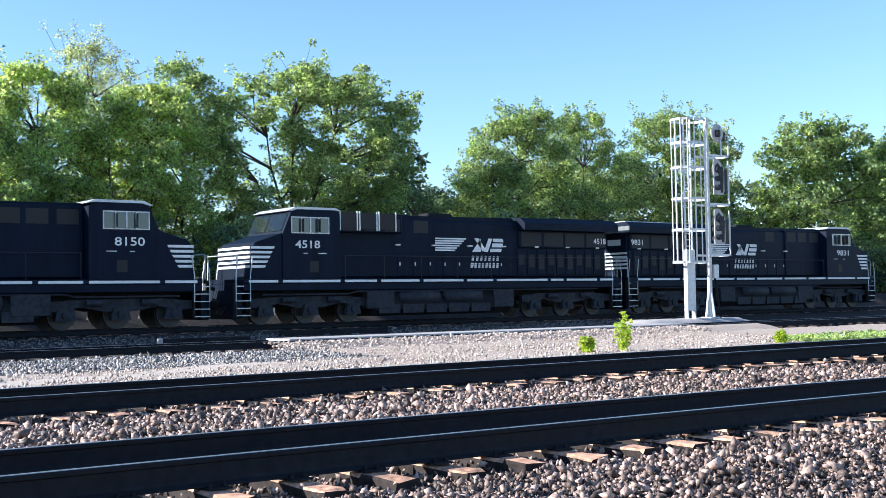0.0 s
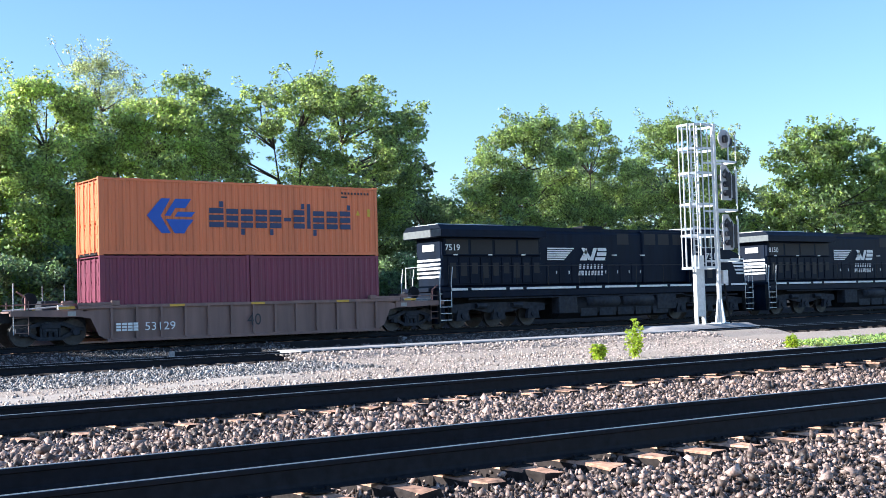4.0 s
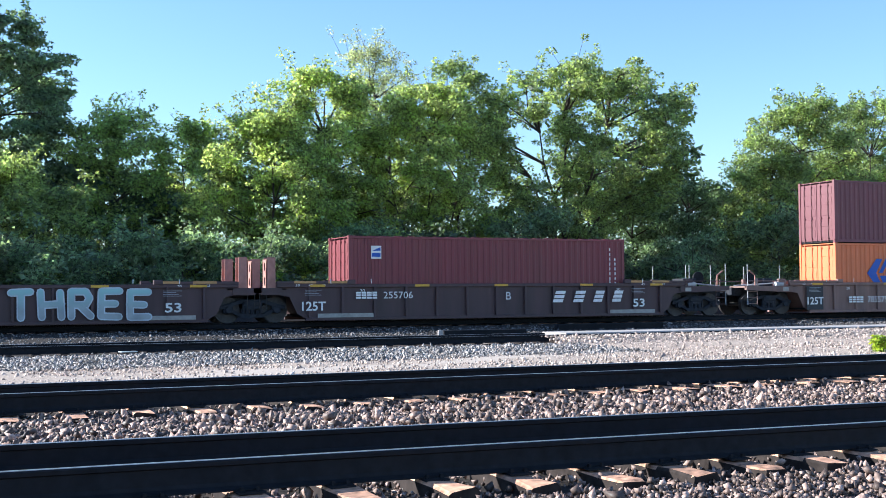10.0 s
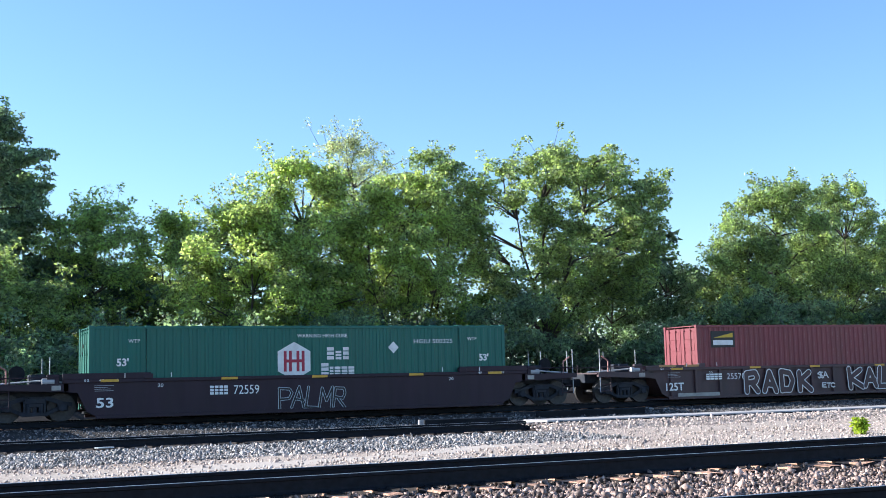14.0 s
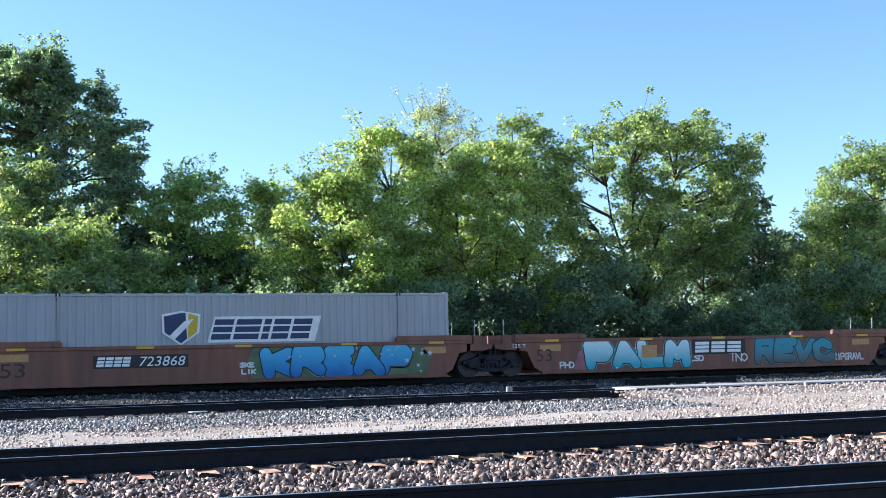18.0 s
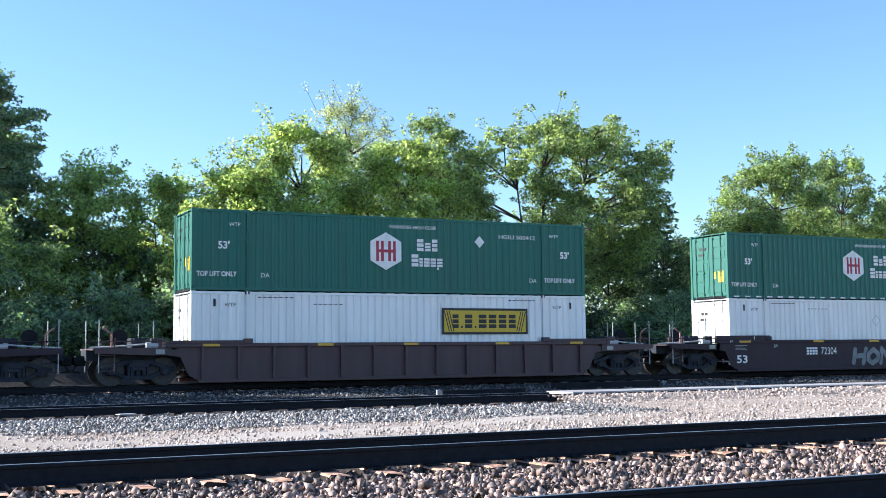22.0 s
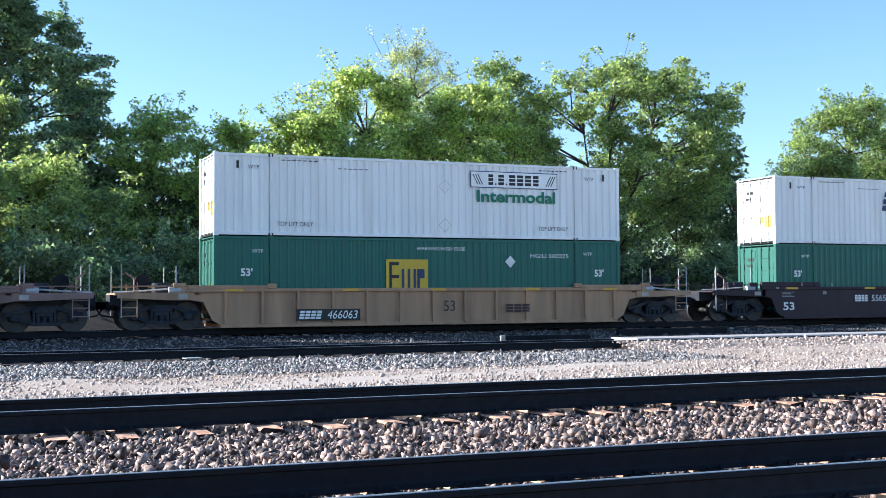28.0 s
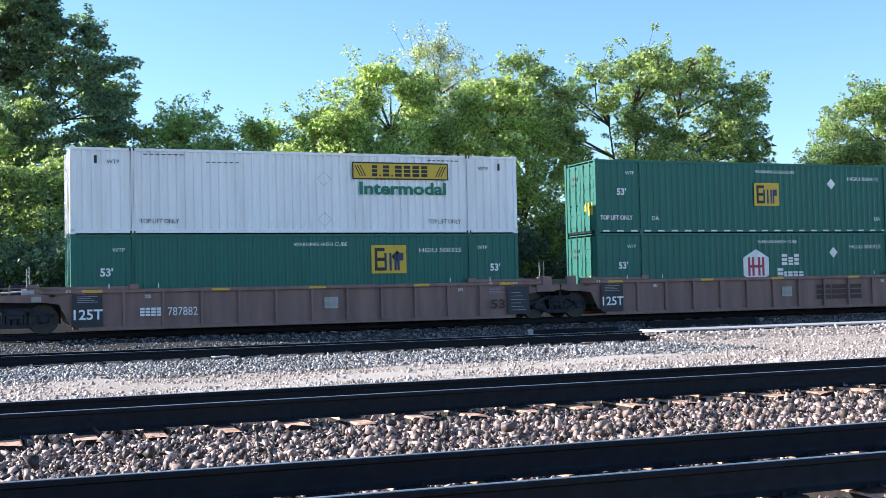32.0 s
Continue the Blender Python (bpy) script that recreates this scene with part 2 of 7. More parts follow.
# ---- mesh building ----
class Mesh:
    """Collects faces of one part."""

    def __init__(self):
        self.v, self.f = [], []

    def add(self, verts, faces):
        n = len(self.v)
        self.v += [tuple(p) for p in verts]
        self.f += [tuple(n + i for i in f) for f in faces]
        return self

    def box(self, x0, x1, y0, y1, z0, z1, c=0.0):
        """A box, with chamfered edges when c is given."""
        c = min(c, (x1 - x0) / 2.2, (y1 - y0) / 2.2, (z1 - z0) / 2.2)
        if c <= 0:
            vs = [(x, y, z) for x in (x0, x1) for y in (y0, y1) for z in (z0, z1)]
            return self.add(vs, [(0, 1, 3, 2), (4, 6, 7, 5), (0, 4, 5, 1), (2, 3, 7, 6), (0, 2, 6, 4), (1, 5, 7, 3)])
        vs, idx = [], {}
        X, Y, Z = (x0, x1), (y0, y1), (z0, z1)
        for i in (0, 1):
            for j in (0, 1):
                for k in (0, 1):
                    s = (1 - 2 * i, 1 - 2 * j, 1 - 2 * k)
                    p = (X[i], Y[j], Z[k])
                    for a in range(3):
                        q = [p[b] + (0 if b == a else s[b] * c) for b in range(3)]
                        idx[i, j, k, a] = len(vs)
                        vs.append(q)
        fs = []
        for a in range(3):
            for side in (0, 1):
                o = [(0, 0), (1, 0), (1, 1), (0, 1)]
                loop = []
                for u, w in o:
                    key = [0, 0, 0]
                    key[a], key[(a + 1) % 3], key[(a + 2) % 3] = side, u, w
                    loop.append(idx[(*key, a)])
                fs.append(loop if side else loop[::-1])
        for a in range(3):
            b1, b2 = (a + 1) % 3, (a + 2) % 3
            for u in (0, 1):
                for w in (0, 1):
                    k0, k1 = [0, 0, 0], [0, 0, 0]
                    k0[b1], k0[b2], k1[b1], k1[b2] = u, w, u, w
                    k1[a] = 1
                    loop = [idx[(*k0, b1)], idx[(*k1, b1)], idx[(*k1, b2)], idx[(*k0, b2)]]
                    fs.append(loop if (u ^ w) else loop[::-1])
        for i in (0, 1):
            for j in (0, 1):
                for k in (0, 1):
                    loop = [idx[i, j, k, 0], idx[i, j, k, 1], idx[i, j, k, 2]]
                    fs.append(loop if (i ^ j ^ k) else loop[::-1])
        return self.add(vs, fs)

    def prism(self, poly, a0, a1, axis="y"):
        """A polygon extruded along an axis. The polygon is in (x, z) for y, (y, z) for x, (x, y) for z."""
        n = len(poly)
        area = sum(poly[i][0] * poly[(i + 1) % n][1] - poly[(i + 1) % n][0] * poly[i][1] for i in range(n))
        put = {"y": lambda p, a: (p[0], a, p[1]), "x": lambda p, a: (a, p[0], p[1]), "z": lambda p, a: (p[0], p[1], a)}[axis]
        vs = [put(p, a0) for p in poly] + [put(p, a1) for p in poly]
        fs = [tuple(range(n)), tuple(range(2 * n - 1, n - 1, -1))] + [(i, n + i, n + (i + 1) % n, (i + 1) % n) for i in range(n)]
        if (area > 0) == (axis != "y"):
            fs = [f[::-1] for f in fs]
        return self.add(vs, fs)

    def tube(self, a, b, r, n=8, r2=None, caps=True):
        """A round bar from a to b."""
        a, b = Vector(a), Vector(b)
        d = (b - a).normalized()
        u = d.orthogonal().normalized()
        w = d.cross(u)
        r2 = r if r2 is None else r2
        vs = []
        for p, rr in ((a, r), (b, r2)):
            vs += [p + rr * (math.cos(2 * math.pi * i / n) * u + math.sin(2 * math.pi * i / n) * w) for i in range(n)]
        fs = [(i, (i + 1) % n, n + (i + 1) % n, n + i) for i in range(n)]
        if caps:
            fs += [tuple(range(n - 1, -1, -1)), tuple(range(n, 2 * n))]
        return self.add(vs, fs)

    def path(self, points, r, n=6):
        for a, b in zip(points, points[1:]):
            self.tube(a, b, r, n)
        return self

    def data(self, name, smooth=False):
        me = bpy.data.meshes.new(name)
        me.from_pydata(self.v, [], self.f)
        if smooth:
            me.polygons.foreach_set("use_smooth", [True] * len(me.polygons))
        me.update()
        return me


def part(name, mesh, mat, parent=None, label="", at=None, smooth=False):
    """Links a mesh as one object, under its thing or part if one is given."""
    me = mesh.data(name, smooth) if isinstance(mesh, Mesh) else mesh
    if mat and not me.materials:
        me.materials.append(mat)
    ob = new(name, me)
    if parent:
        ob.parent = parent
    if at:
        ob.matrix_basis = at if isinstance(at, Matrix) else Matrix.Translation(at)
    if label:
        ob["label"] = label
    return ob


def thing(name, label, category, group="", kind="", at=None):
    ob = new(name)
    ob.empty_display_size = 0.2
    if at:
        ob.matrix_basis = at
    return tagged(ob, label, category, group, kind)


TEXTS = {}


def text_mesh(words, size, bold=0.0, shear=0.0, width=1.0):
    """Flat lettering standing in the x-z plane, facing -y, its lower left corner at the origin."""
    key = (words, size, bold, shear, width)
    if key not in TEXTS:
        cu = bpy.data.curves.new("lettering", "FONT")
        cu.body, cu.size, cu.offset, cu.shear = words, size, bold, shear
        cu.resolution_u = 3
        ob = bpy.data.objects.new("lettering", cu)
        me = bpy.data.meshes.new_from_object(ob)
        me.transform(Matrix.Rotation(math.pi / 2, 4, "X") @ Matrix.Diagonal((width, 1, 1, 1)))
        bpy.data.objects.remove(ob)
        TEXTS[key] = me
    return TEXTS[key].copy()


def lettering(name, words, size, mat, parent, x, y, z, bold=0.0, shear=0.0, width=1.0, label=""):
    return part(name, text_mesh(words, size, bold, shear, width), mat, parent, label, at=(x, y, z))


# ---- ground and tracks ----
rng = np.random.default_rng(7)
# Added bank at y 49-54.4, otherwise unseen, hides bright leaves under the train.
PROFILE = [(-300, -0.75), (-3, -0.75), (3, -0.74), (5.6, -0.68), (6.9, -0.54), (7.6, -0.515), (8.5, -0.52), (9.8, -0.53), (10.3, -0.48), (11.0, -0.44), (12.2, -0.45), (13.3, -0.44), (14.0, -0.43),
           (14.5, -0.42), (15.8, -0.42), (16.3, -0.33), (17.6, -0.50), (22, -0.53), (28, -0.50), (29.6, -0.46), (30.4, -0.53), (31.8, -0.53), (33.8, -0.50), (36, -0.47), (40, -0.33), (41.2, -0.24), (45.2, -0.24), (46.6, -0.5), (49, -0.5), (50.6, 0.75), (52.6, 0.75), (54.4, -0.6), (60, -0.6), (2500, -0.6)]


def ground_z(y):
    return float(np.interp(y, [p[0] for p in PROFILE], [p[1] for p in PROFILE]))


def track_line(x):
    """The beaten wheel track along the service road."""
    return np.interp(x, [-5, 3.3, 8, 11, 16, 30, 50], [18.6, 21.9, 23.7, 24.4, 26.8, 29.0, 29.2])


def build_ground():
    xs = [-2500, -600, -150, -60, -30] + list(np.arange(-20, 90.1, 1.0)) + [100, 130, 180, 300, 700, 2500]
    ys = sorted({p[0] for p in PROFILE} | set(np.arange(4, 48.1, 0.8).round(2)) | {80, 150, 400, 1000})
    vs, fs = [], []
    for y in ys:
        for x in xs:
            near = -20 < x < 90 and 4 < y < 48
            d = 0.05 * (noise.noise(Vector((x * 0.5, y * 0.5, 0))) + 0.5 * noise.noise(Vector((x * 1.7, y * 1.7, 3)))) if near and not (41 < y < 46) else 0
            vs.append((x, y, ground_z(y) + d))
    n = len(xs)
    for j in range(len(ys) - 1):
        for i in range(n - 1):
            fs.append((j * n + i, j * n + i + 1, (j + 1) * n + i + 1, (j + 1) * n + i))
    me = Mesh().add(vs, fs).data("ground", True)
    me.materials.append(M["ground"])
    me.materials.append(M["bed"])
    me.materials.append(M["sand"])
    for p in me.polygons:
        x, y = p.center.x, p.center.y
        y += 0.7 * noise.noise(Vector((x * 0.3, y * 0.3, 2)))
        # Ground under tracks, train and trees is darkened in place of shade.
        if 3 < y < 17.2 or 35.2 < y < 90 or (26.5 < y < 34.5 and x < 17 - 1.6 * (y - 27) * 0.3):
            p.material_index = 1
        elif abs(y - track_line(x)) < 0.55 and -5 < x < 14:
            p.material_index = 2
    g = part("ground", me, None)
    tagged(g, "grey gravel and crushed stone yard ground", "ground", kind="structure")


def rail_profile(cx, top, h):
    half = [(0.076, -h), (0.076, -h + 0.011), (0.02, -h + 0.032), (0.0085, -h + 0.06), (0.0085, -0.052), (0.034, -0.04), (0.037, -0.012), (0.028, -0.002)]
    pts = [(cx + a, top + b) for a, b in half] + [(cx - a, top + b) for a, b in half[::-1]]
    return pts


def build_track(name, y_near, top, x0, x1, tie_x0, tie_x1, spacing, seed, label, grade=0.0, tall=0.2, top_wood="tie"):
    r = random.Random(seed)
    tr = thing(name, label, "railway track", "parallel yard tracks", "structure", at=pose(0, 0, 5.5 * math.sin(radians(grade)), 0, grade, 0))
    for y in (y_near, y_near + 1.505):
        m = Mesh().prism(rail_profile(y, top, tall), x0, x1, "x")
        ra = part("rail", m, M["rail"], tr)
        head = Mesh().prism([(y - 0.022, top - 0.0015), (y + 0.022, top - 0.0015), (y + 0.016, top + 0.0025), (y - 0.016, top + 0.0025)], x0, x1, "x")
        part("running_surface", head, M["railhead"], ra, "polished steel running surface")
    variants = []
    for k in range(7):
        m = Mesh()
        w, h, l = 0.24 + r.uniform(-0.015, 0.015), 0.17, 2.76 + r.uniform(-0.08, 0.08)
        secs = [0, 0.05, 0.3, 0.55, 0.8, l - 0.8, l - 0.3, l]
        prev = None
        vs, fs = [], []
        for s in secs:
            e = 0.02 if s in (0, l) else 0.008
            q = [(-w / 2 + r.uniform(-e, e), -l / 2 + s, -h), (w / 2 + r.uniform(-e, e), -l / 2 + s, -h), (w / 2 + r.uniform(-e, e), -l / 2 + s, -0.02 + r.uniform(-e, e)),
                 (w / 2 - 0.02, -l / 2 + s, r.uniform(-e, e)), (-w / 2 + 0.02, -l / 2 + s, r.uniform(-e, e)), (-w / 2 + r.uniform(-e, e), -l / 2 + s, -0.02 + r.uniform(-e, e))]
            b = len(vs)
            vs += q
            if prev is not None:
                fs += [(prev + i, prev + (i + 1) % 6, b + (i + 1) % 6, b + i) for i in range(6)]
            prev = b
        fs += [(0, 5, 4, 3, 2, 1), tuple(prev + i for i in range(6))]
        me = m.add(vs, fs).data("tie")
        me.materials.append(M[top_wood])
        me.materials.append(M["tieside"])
        # Upright faces get the dark copy that carries their shade.
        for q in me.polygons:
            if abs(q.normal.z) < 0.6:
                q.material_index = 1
        variants.append(me)
    plate = Mesh().box(-0.1, 0.1, -0.17, 0.17, 0, 0.014)
    for dx, dy in ((-0.06, -0.1), (0.06, -0.1), (-0.06, 0.1), (0.06, 0.1)):
        plate.box(dx - 0.012, dx + 0.012, dy - 0.016, dy + 0.016, 0.012, 0.045)
    plate = plate.data("tie_plate")
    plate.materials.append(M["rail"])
    x = tie_x0
    while x < tie_x1:
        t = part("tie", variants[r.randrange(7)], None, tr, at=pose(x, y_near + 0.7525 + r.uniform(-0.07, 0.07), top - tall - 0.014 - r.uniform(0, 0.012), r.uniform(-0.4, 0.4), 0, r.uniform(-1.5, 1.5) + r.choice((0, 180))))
        for y in (y_near, y_near + 1.505):
            part("tie_plate", plate, None, tr, at=(x, y, top - tall - 0.013))
        x += spacing + r.uniform(-0.06, 0.06)
    return tr


def scatter_stones(name, label, mat, regions, size, seed, sink=0.25, profile=None):
    """Broken stones lying on the ground, joined. regions: x0, x1, y0, y1, stones per square metre."""
    r = np.random.default_rng(seed)
    P = []
    for x0, x1, y0, y1, dens in regions:
        k = int((x1 - x0) * (y1 - y0) * dens)
        P.append(np.stack([r.uniform(x0, x1, k), r.uniform(y0, y1, k)], 1))
    P = np.concatenate(P)
    if name == "service_road_gravel":
        P = P[r.random(len(P)) < 0.25 + np.abs(P[:, 1] - track_line(P[:, 0])) / 1.3]
    n = len(P)
    profile = profile or PROFILE
    z = np.interp(P[:, 1], [p[0] for p in profile], [p[1] for p in profile])
    s = size * np.exp(r.normal(0, 0.32, n)) * np.where(P[:, 1] < 8, 0.88, 1.0)
    base = np.array([(1, 0, 0), (-1, 0, 0), (0, 1, 0), (0, -1, 0), (0, 0, 1), (0, 0, -1)], float) * 0.68
    tri = np.array([(0, 2, 4), (2, 1, 4), (1, 3, 4), (3, 0, 4), (2, 0, 5), (1, 2, 5), (3, 1, 5), (0, 3, 5)])
    nv, nf = len(base), len(tri)
    V = (base[None] + r.uniform(-0.33, 0.33, (n, nv, 3))) * s[:, None, None] * r.uniform(0.6, 1.35, (n, 1, 3))
    a = r.normal(size=(n, 4))
    a /= np.linalg.norm(a, axis=1, keepdims=True)
    w, i, j, k = a.T
    R = np.stack([np.stack([1 - 2 * (j * j + k * k), 2 * (i * j - k * w), 2 * (i * k + j * w)], -1),
                  np.stack([2 * (i * j + k * w), 1 - 2 * (i * i + k * k), 2 * (j * k - i * w)], -1),
                  np.stack([2 * (i * k - j * w), 2 * (j * k + i * w), 1 - 2 * (i * i + j * j)], -1)], 1)
    V = np.einsum("nij,nkj->nki", R, V)
    V[:, :, 0] += P[:, :1]
    V[:, :, 1] += P[:, 1:]
    V[:, :, 2] += (z + s * sink * r.uniform(-0.6, 1.4, n))[:, None]
    F = (tri[None] + nv * np.arange(n)[:, None, None]).reshape(-1)
    me = bpy.data.meshes.new(name)
    me.vertices.add(nv * n)
    me.vertices.foreach_set("co", V.reshape(-1).astype(np.float32))
    me.loops.add(len(F))
    me.loops.foreach_set("vertex_index", F.astype(np.int32))
    me.polygons.add(nf * n)
    me.polygons.foreach_set("loop_start", np.arange(0, 3 * nf * n, 3, dtype=np.int32))
    me.polygons.foreach_set("loop_total", np.full(nf * n, 3, np.int32))
    me.polygons.foreach_set("use_smooth", np.ones(nf * n, bool))
    me.update(calc_edges=True)
    return tagged(part(name, me, mat), label, "ballast", kind="stuff")


YA, ZA = 8.38, -0.17
YB, ZB = 14.39, -0.085
YC, ZC = 31.70, -0.25
YD, ZD = 43.08, 0.0
build_ground()
build_track("track_near", YA, ZA, -60, 200, -3.0, 20, 0.70, 1, "nearest railway track with shade-dark rails on weathered wooden ties", 0.35, 0.226)
build_track("track_second", YB, ZB, -60, 200, -3.0, 30, 0.70, 2, "second railway track on weathered wooden ties in ballast", 0.0, 0.226)
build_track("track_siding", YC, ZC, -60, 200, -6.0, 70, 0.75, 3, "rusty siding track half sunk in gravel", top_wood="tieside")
build_track("track_train", YD - 0.7525, ZD, -80, 250, -10, 85, 0.70, 4, "main track that the train runs on")
scatter_stones("track_ballast", "loose broken grey and pink ballast stones", M["stone"],
               [(3, 12.5, 5.3, 7.75, 1000), (-1.5, 13, 7.75, 10.0, 160), (-2, 11, 10.0, 13.8, 1250), (11, 20, 10.0, 13.8, 700), (-2, 16, 13.8, 14.6, 550), (-2, 25, 14.6, 17.6, 40)], 0.0365, 11, 0.9)
scatter_stones("siding_ballast", "grey ballast stones heaped along the siding", M["heapstone"],
               [(-2, 17, 25.6, 31.6, 230)], 0.0399, 12, 0.4)
BANK = [(30.3, -0.52), (31.0, -0.36), (31.62, -0.29)]
scatter_stones("bank_gravel", "pale gravel stones banked against the siding rail", M["gravel"], [(16.8, 36, 30.2, 31.62, 130)], 0.045, 15, 0.3, BANK)
scatter_stones("main_ballast", "grey ballast stones beside the main track, shade put into their colour", M["shadestone"], [(-2, 42, 33.4, 41.2, 55)], 0.0399, 14, 0.4)
scatter_stones("service_road_gravel", "fine pale gravel of the service road", M["gravel"], [(-1, 27, 17.2, 22.5, 100), (-1, 34, 22.5, 30.2, 55)], 0.034, 13, 0.3)

# ---- trees ----
def leaf_cloud(centres, radii, counts, size, seed, droop=0.25):
    """Many small leaves in clumps, as one mesh: a pointed blade each."""
    r = np.random.default_rng(seed)
    idx = np.repeat(np.arange(len(centres)), counts)
    n = len(idx)
    d = r.normal(size=(n, 3))
    d /= np.linalg.norm(d, axis=1, keepdims=True)
    rad = r.uniform(0.06, 1.0, n) ** 0.45
    P = centres[idx] + d * (radii[idx] * rad[:, None])
    P[:, 2] -= droop * radii[idx, 2] * r.uniform(0, 1, n) * (rad > 0.7)
    u = d * 0.8 + r.normal(size=(n, 3)) * 0.8
    u[:, 2] = u[:, 2] * 0.6 - 0.35
    u /= np.linalg.norm(u, axis=1, keepdims=True)
    q = r.normal(size=(n, 3)) * 0.7
    q[:, 2] += 0.5
    w = np.cross(u, q)
    w /= np.linalg.norm(w, axis=1, keepdims=True) + 1e-9
    s = size * r.uniform(0.6, 1.35, n)[:, None]
    V = np.stack([P + w * s * 0.40, P + u * s, P - w * s * 0.40 + u * s * 0.1], 1)
    me = bpy.data.meshes.new("crown")
    me.vertices.add(3 * n)
    me.vertices.foreach_set("co", V.reshape(-1).astype(np.float32))
    me.loops.add(3 * n)
    me.loops.foreach_set("vertex_index", np.arange(3 * n, dtype=np.int32))
    me.polygons.add(n)
    me.polygons.foreach_set("loop_start", np.arange(0, 3 * n, 3, dtype=np.int32))
    me.polygons.foreach_set("loop_total", np.full(n, 3, np.int32))
    me.update(calc_edges=True)
    return me


def tree(name, label, x, y, height, spread, low, leaf, seed, boughs=18, size=0.17, trunk_r=0.2, depth=0.8, lean=0.0, shape="round", stems=(), clump=0.55, dens=1.0, spray_=0.4, fill=1.0, layer=0.7, bough=1.0, category="tree"):
    """A trunk that splits into stems; limbs reach from them to boughs, and each bough carries separate dense clumps of leaves.
    stems: where the main stems end, (x, y, z) from the foot; layer: how flat the clumps lie; spray_: the share of shoots that stand out."""
    r = random.Random(seed)
    t = thing(name, label, category, "trees behind the tracks", at=pose(x, y, ground_z(y)))
    wood = Mesh()
    top, half = height - low, spread / 2
    fork = Vector((lean * 0.1, 0, max(0.5, low * 0.75)))
    wood.tube((0, 0, -0.15), fork, trunk_r, 8, trunk_r * 0.85, False)
    axes = []
    for q in [Vector(p) for p in stems] or [Vector((lean * 0.6, 0, low + top * 0.72))]:
        p, rad = fork, trunk_r * (0.62 if stems else 0.75)
        line = [p]
        for k in range(1, 5):
            e = fork.lerp(q, k / 4) + Vector((r.uniform(-0.2, 0.2), r.uniform(-0.2, 0.2), 0)) * (k < 4)
            wood.tube(p, e, rad, 7, rad * 0.72, False)
            p, rad = e, rad * 0.72
            line.append(e)
        axes.append(line)

    def envelope(u):
        if shape == "dome":
            return math.sqrt(max(0.05, 1 - u ** 2.2)) * (0.8 + 0.2 * min(1, u / 0.3))
        if shape == "open":
            return 0.55 + 1.0 * u if u < 0.45 else math.sqrt(max(0.03, 1 - ((u - 0.45) / 0.58) ** 2.0))
        return 0.86 + 0.14 * u / 0.42 if u < 0.42 else math.sqrt(max(0.02, 1 - ((u - 0.42) / 0.6) ** 2.0))

    ends = []
    for i in range(boughs):
        u = ((i + r.uniform(0.0, 1.0)) / boughs) ** 0.9
        rb = min(max(0.5, half * bough * r.uniform(0.20, 0.38) * (1.0 - 0.25 * u)), top * 0.26)
        a = i * 2.39996 + r.uniform(-0.5, 0.5)
        reach = max(0.0, envelope(u) * half - 0.95 * rb) * (1 if i % 4 else r.uniform(0.2, 0.6)) * r.uniform(0.9, 1.05)
        c = Vector((lean * u + math.cos(a) * reach, math.sin(a) * reach * depth, min(low + u * top, height - 1.1 * rb)))
        line = min(axes, key=lambda l: min((p - c).length for p in l))
        below = [p for p in line if p.z < c.z - 0.3] or [line[0]]
        b = min(below, key=lambda p: (p - c).length)
        m1 = b.lerp(c, 0.5) + Vector((r.uniform(-0.3, 0.3), r.uniform(-0.3, 0.3), r.uniform(-0.1, 0.4)))
        rad = trunk_r * r.uniform(0.22, 0.36)
        limb = wood if category == "bush" else Mesh()
        limb.tube(b, m1, rad, 6, rad * 0.65, False)
        limb.tube(m1, c, rad * 0.65, 5, rad * 0.3, False)
        for j in range(int(4 + 5.2 * rb ** 1.7)):
            d = Vector((r.gauss(0, 1), r.gauss(0, 0.9), r.gauss(0.12, 0.85))).normalized()
            q = c + Vector((d.x * rb * 1.1, d.y * rb, d.z * rb * 0.95)) * r.uniform(0.45, 1.2)
            s = clump * r.uniform(0.6, 1.3)
            q.z = min(q.z, height - 0.7 * s)
            ends.append((q, Vector((s * 1.2, s * 1.1, s * layer)), 150 * dens * (s / 0.55) ** 2))
            if j % 3 == 0:
                limb.tube(c, q, rad * 0.28, 4, 0.012, False)
            if r.random() < spray_ and d.z > -0.4:
                e = r.uniform(0.16, 0.32)
                q2 = q + Vector((d.x * 0.8, d.y * 0.5, d.z * 0.5 + r.uniform(0.1, 0.8))) * r.uniform(0.6, 1.3)
                ends.append((q2, Vector((e * (1 + abs(d.x) * 0.8), e, e * (1 + max(0, d.z)))), 32 * dens))
                limb.tube(q, q2, 0.016, 4, 0.007, False)
        if limb is not wood:
            part("limb", limb, M["bark"], t, smooth=True)
    for k in range(int(fill * spread * top * 0.16)):
        # the dim inside of the crown
        u = r.uniform(0.0, 0.8)
        a, rr = r.uniform(0, 6.283), math.sqrt(r.random()) * envelope(u) * half * 0.72
        s = r.uniform(0.6, 1.0)
        ends.append((Vector((lean * u + math.cos(a) * rr, math.sin(a) * rr * depth, low + u * top)), Vector((s * 1.3, s, s)), 130))
    part("trunk", wood, M["bark"], t, "brown bark trunk", smooth=True)
    near = -6 < x < 76
    C = np.array([tuple(c) for c, s, w in ends])
    S = np.array([tuple(s) for c, s, w in ends])
    W = np.array([w for c, s, w in ends]) * (1.0 if near else 0.45)
    part("crown", leaf_cloud(C, S, np.maximum(8, W).astype(int), size * (1.0 if near else 1.5), seed), LEAF[leaf], t)
    return t


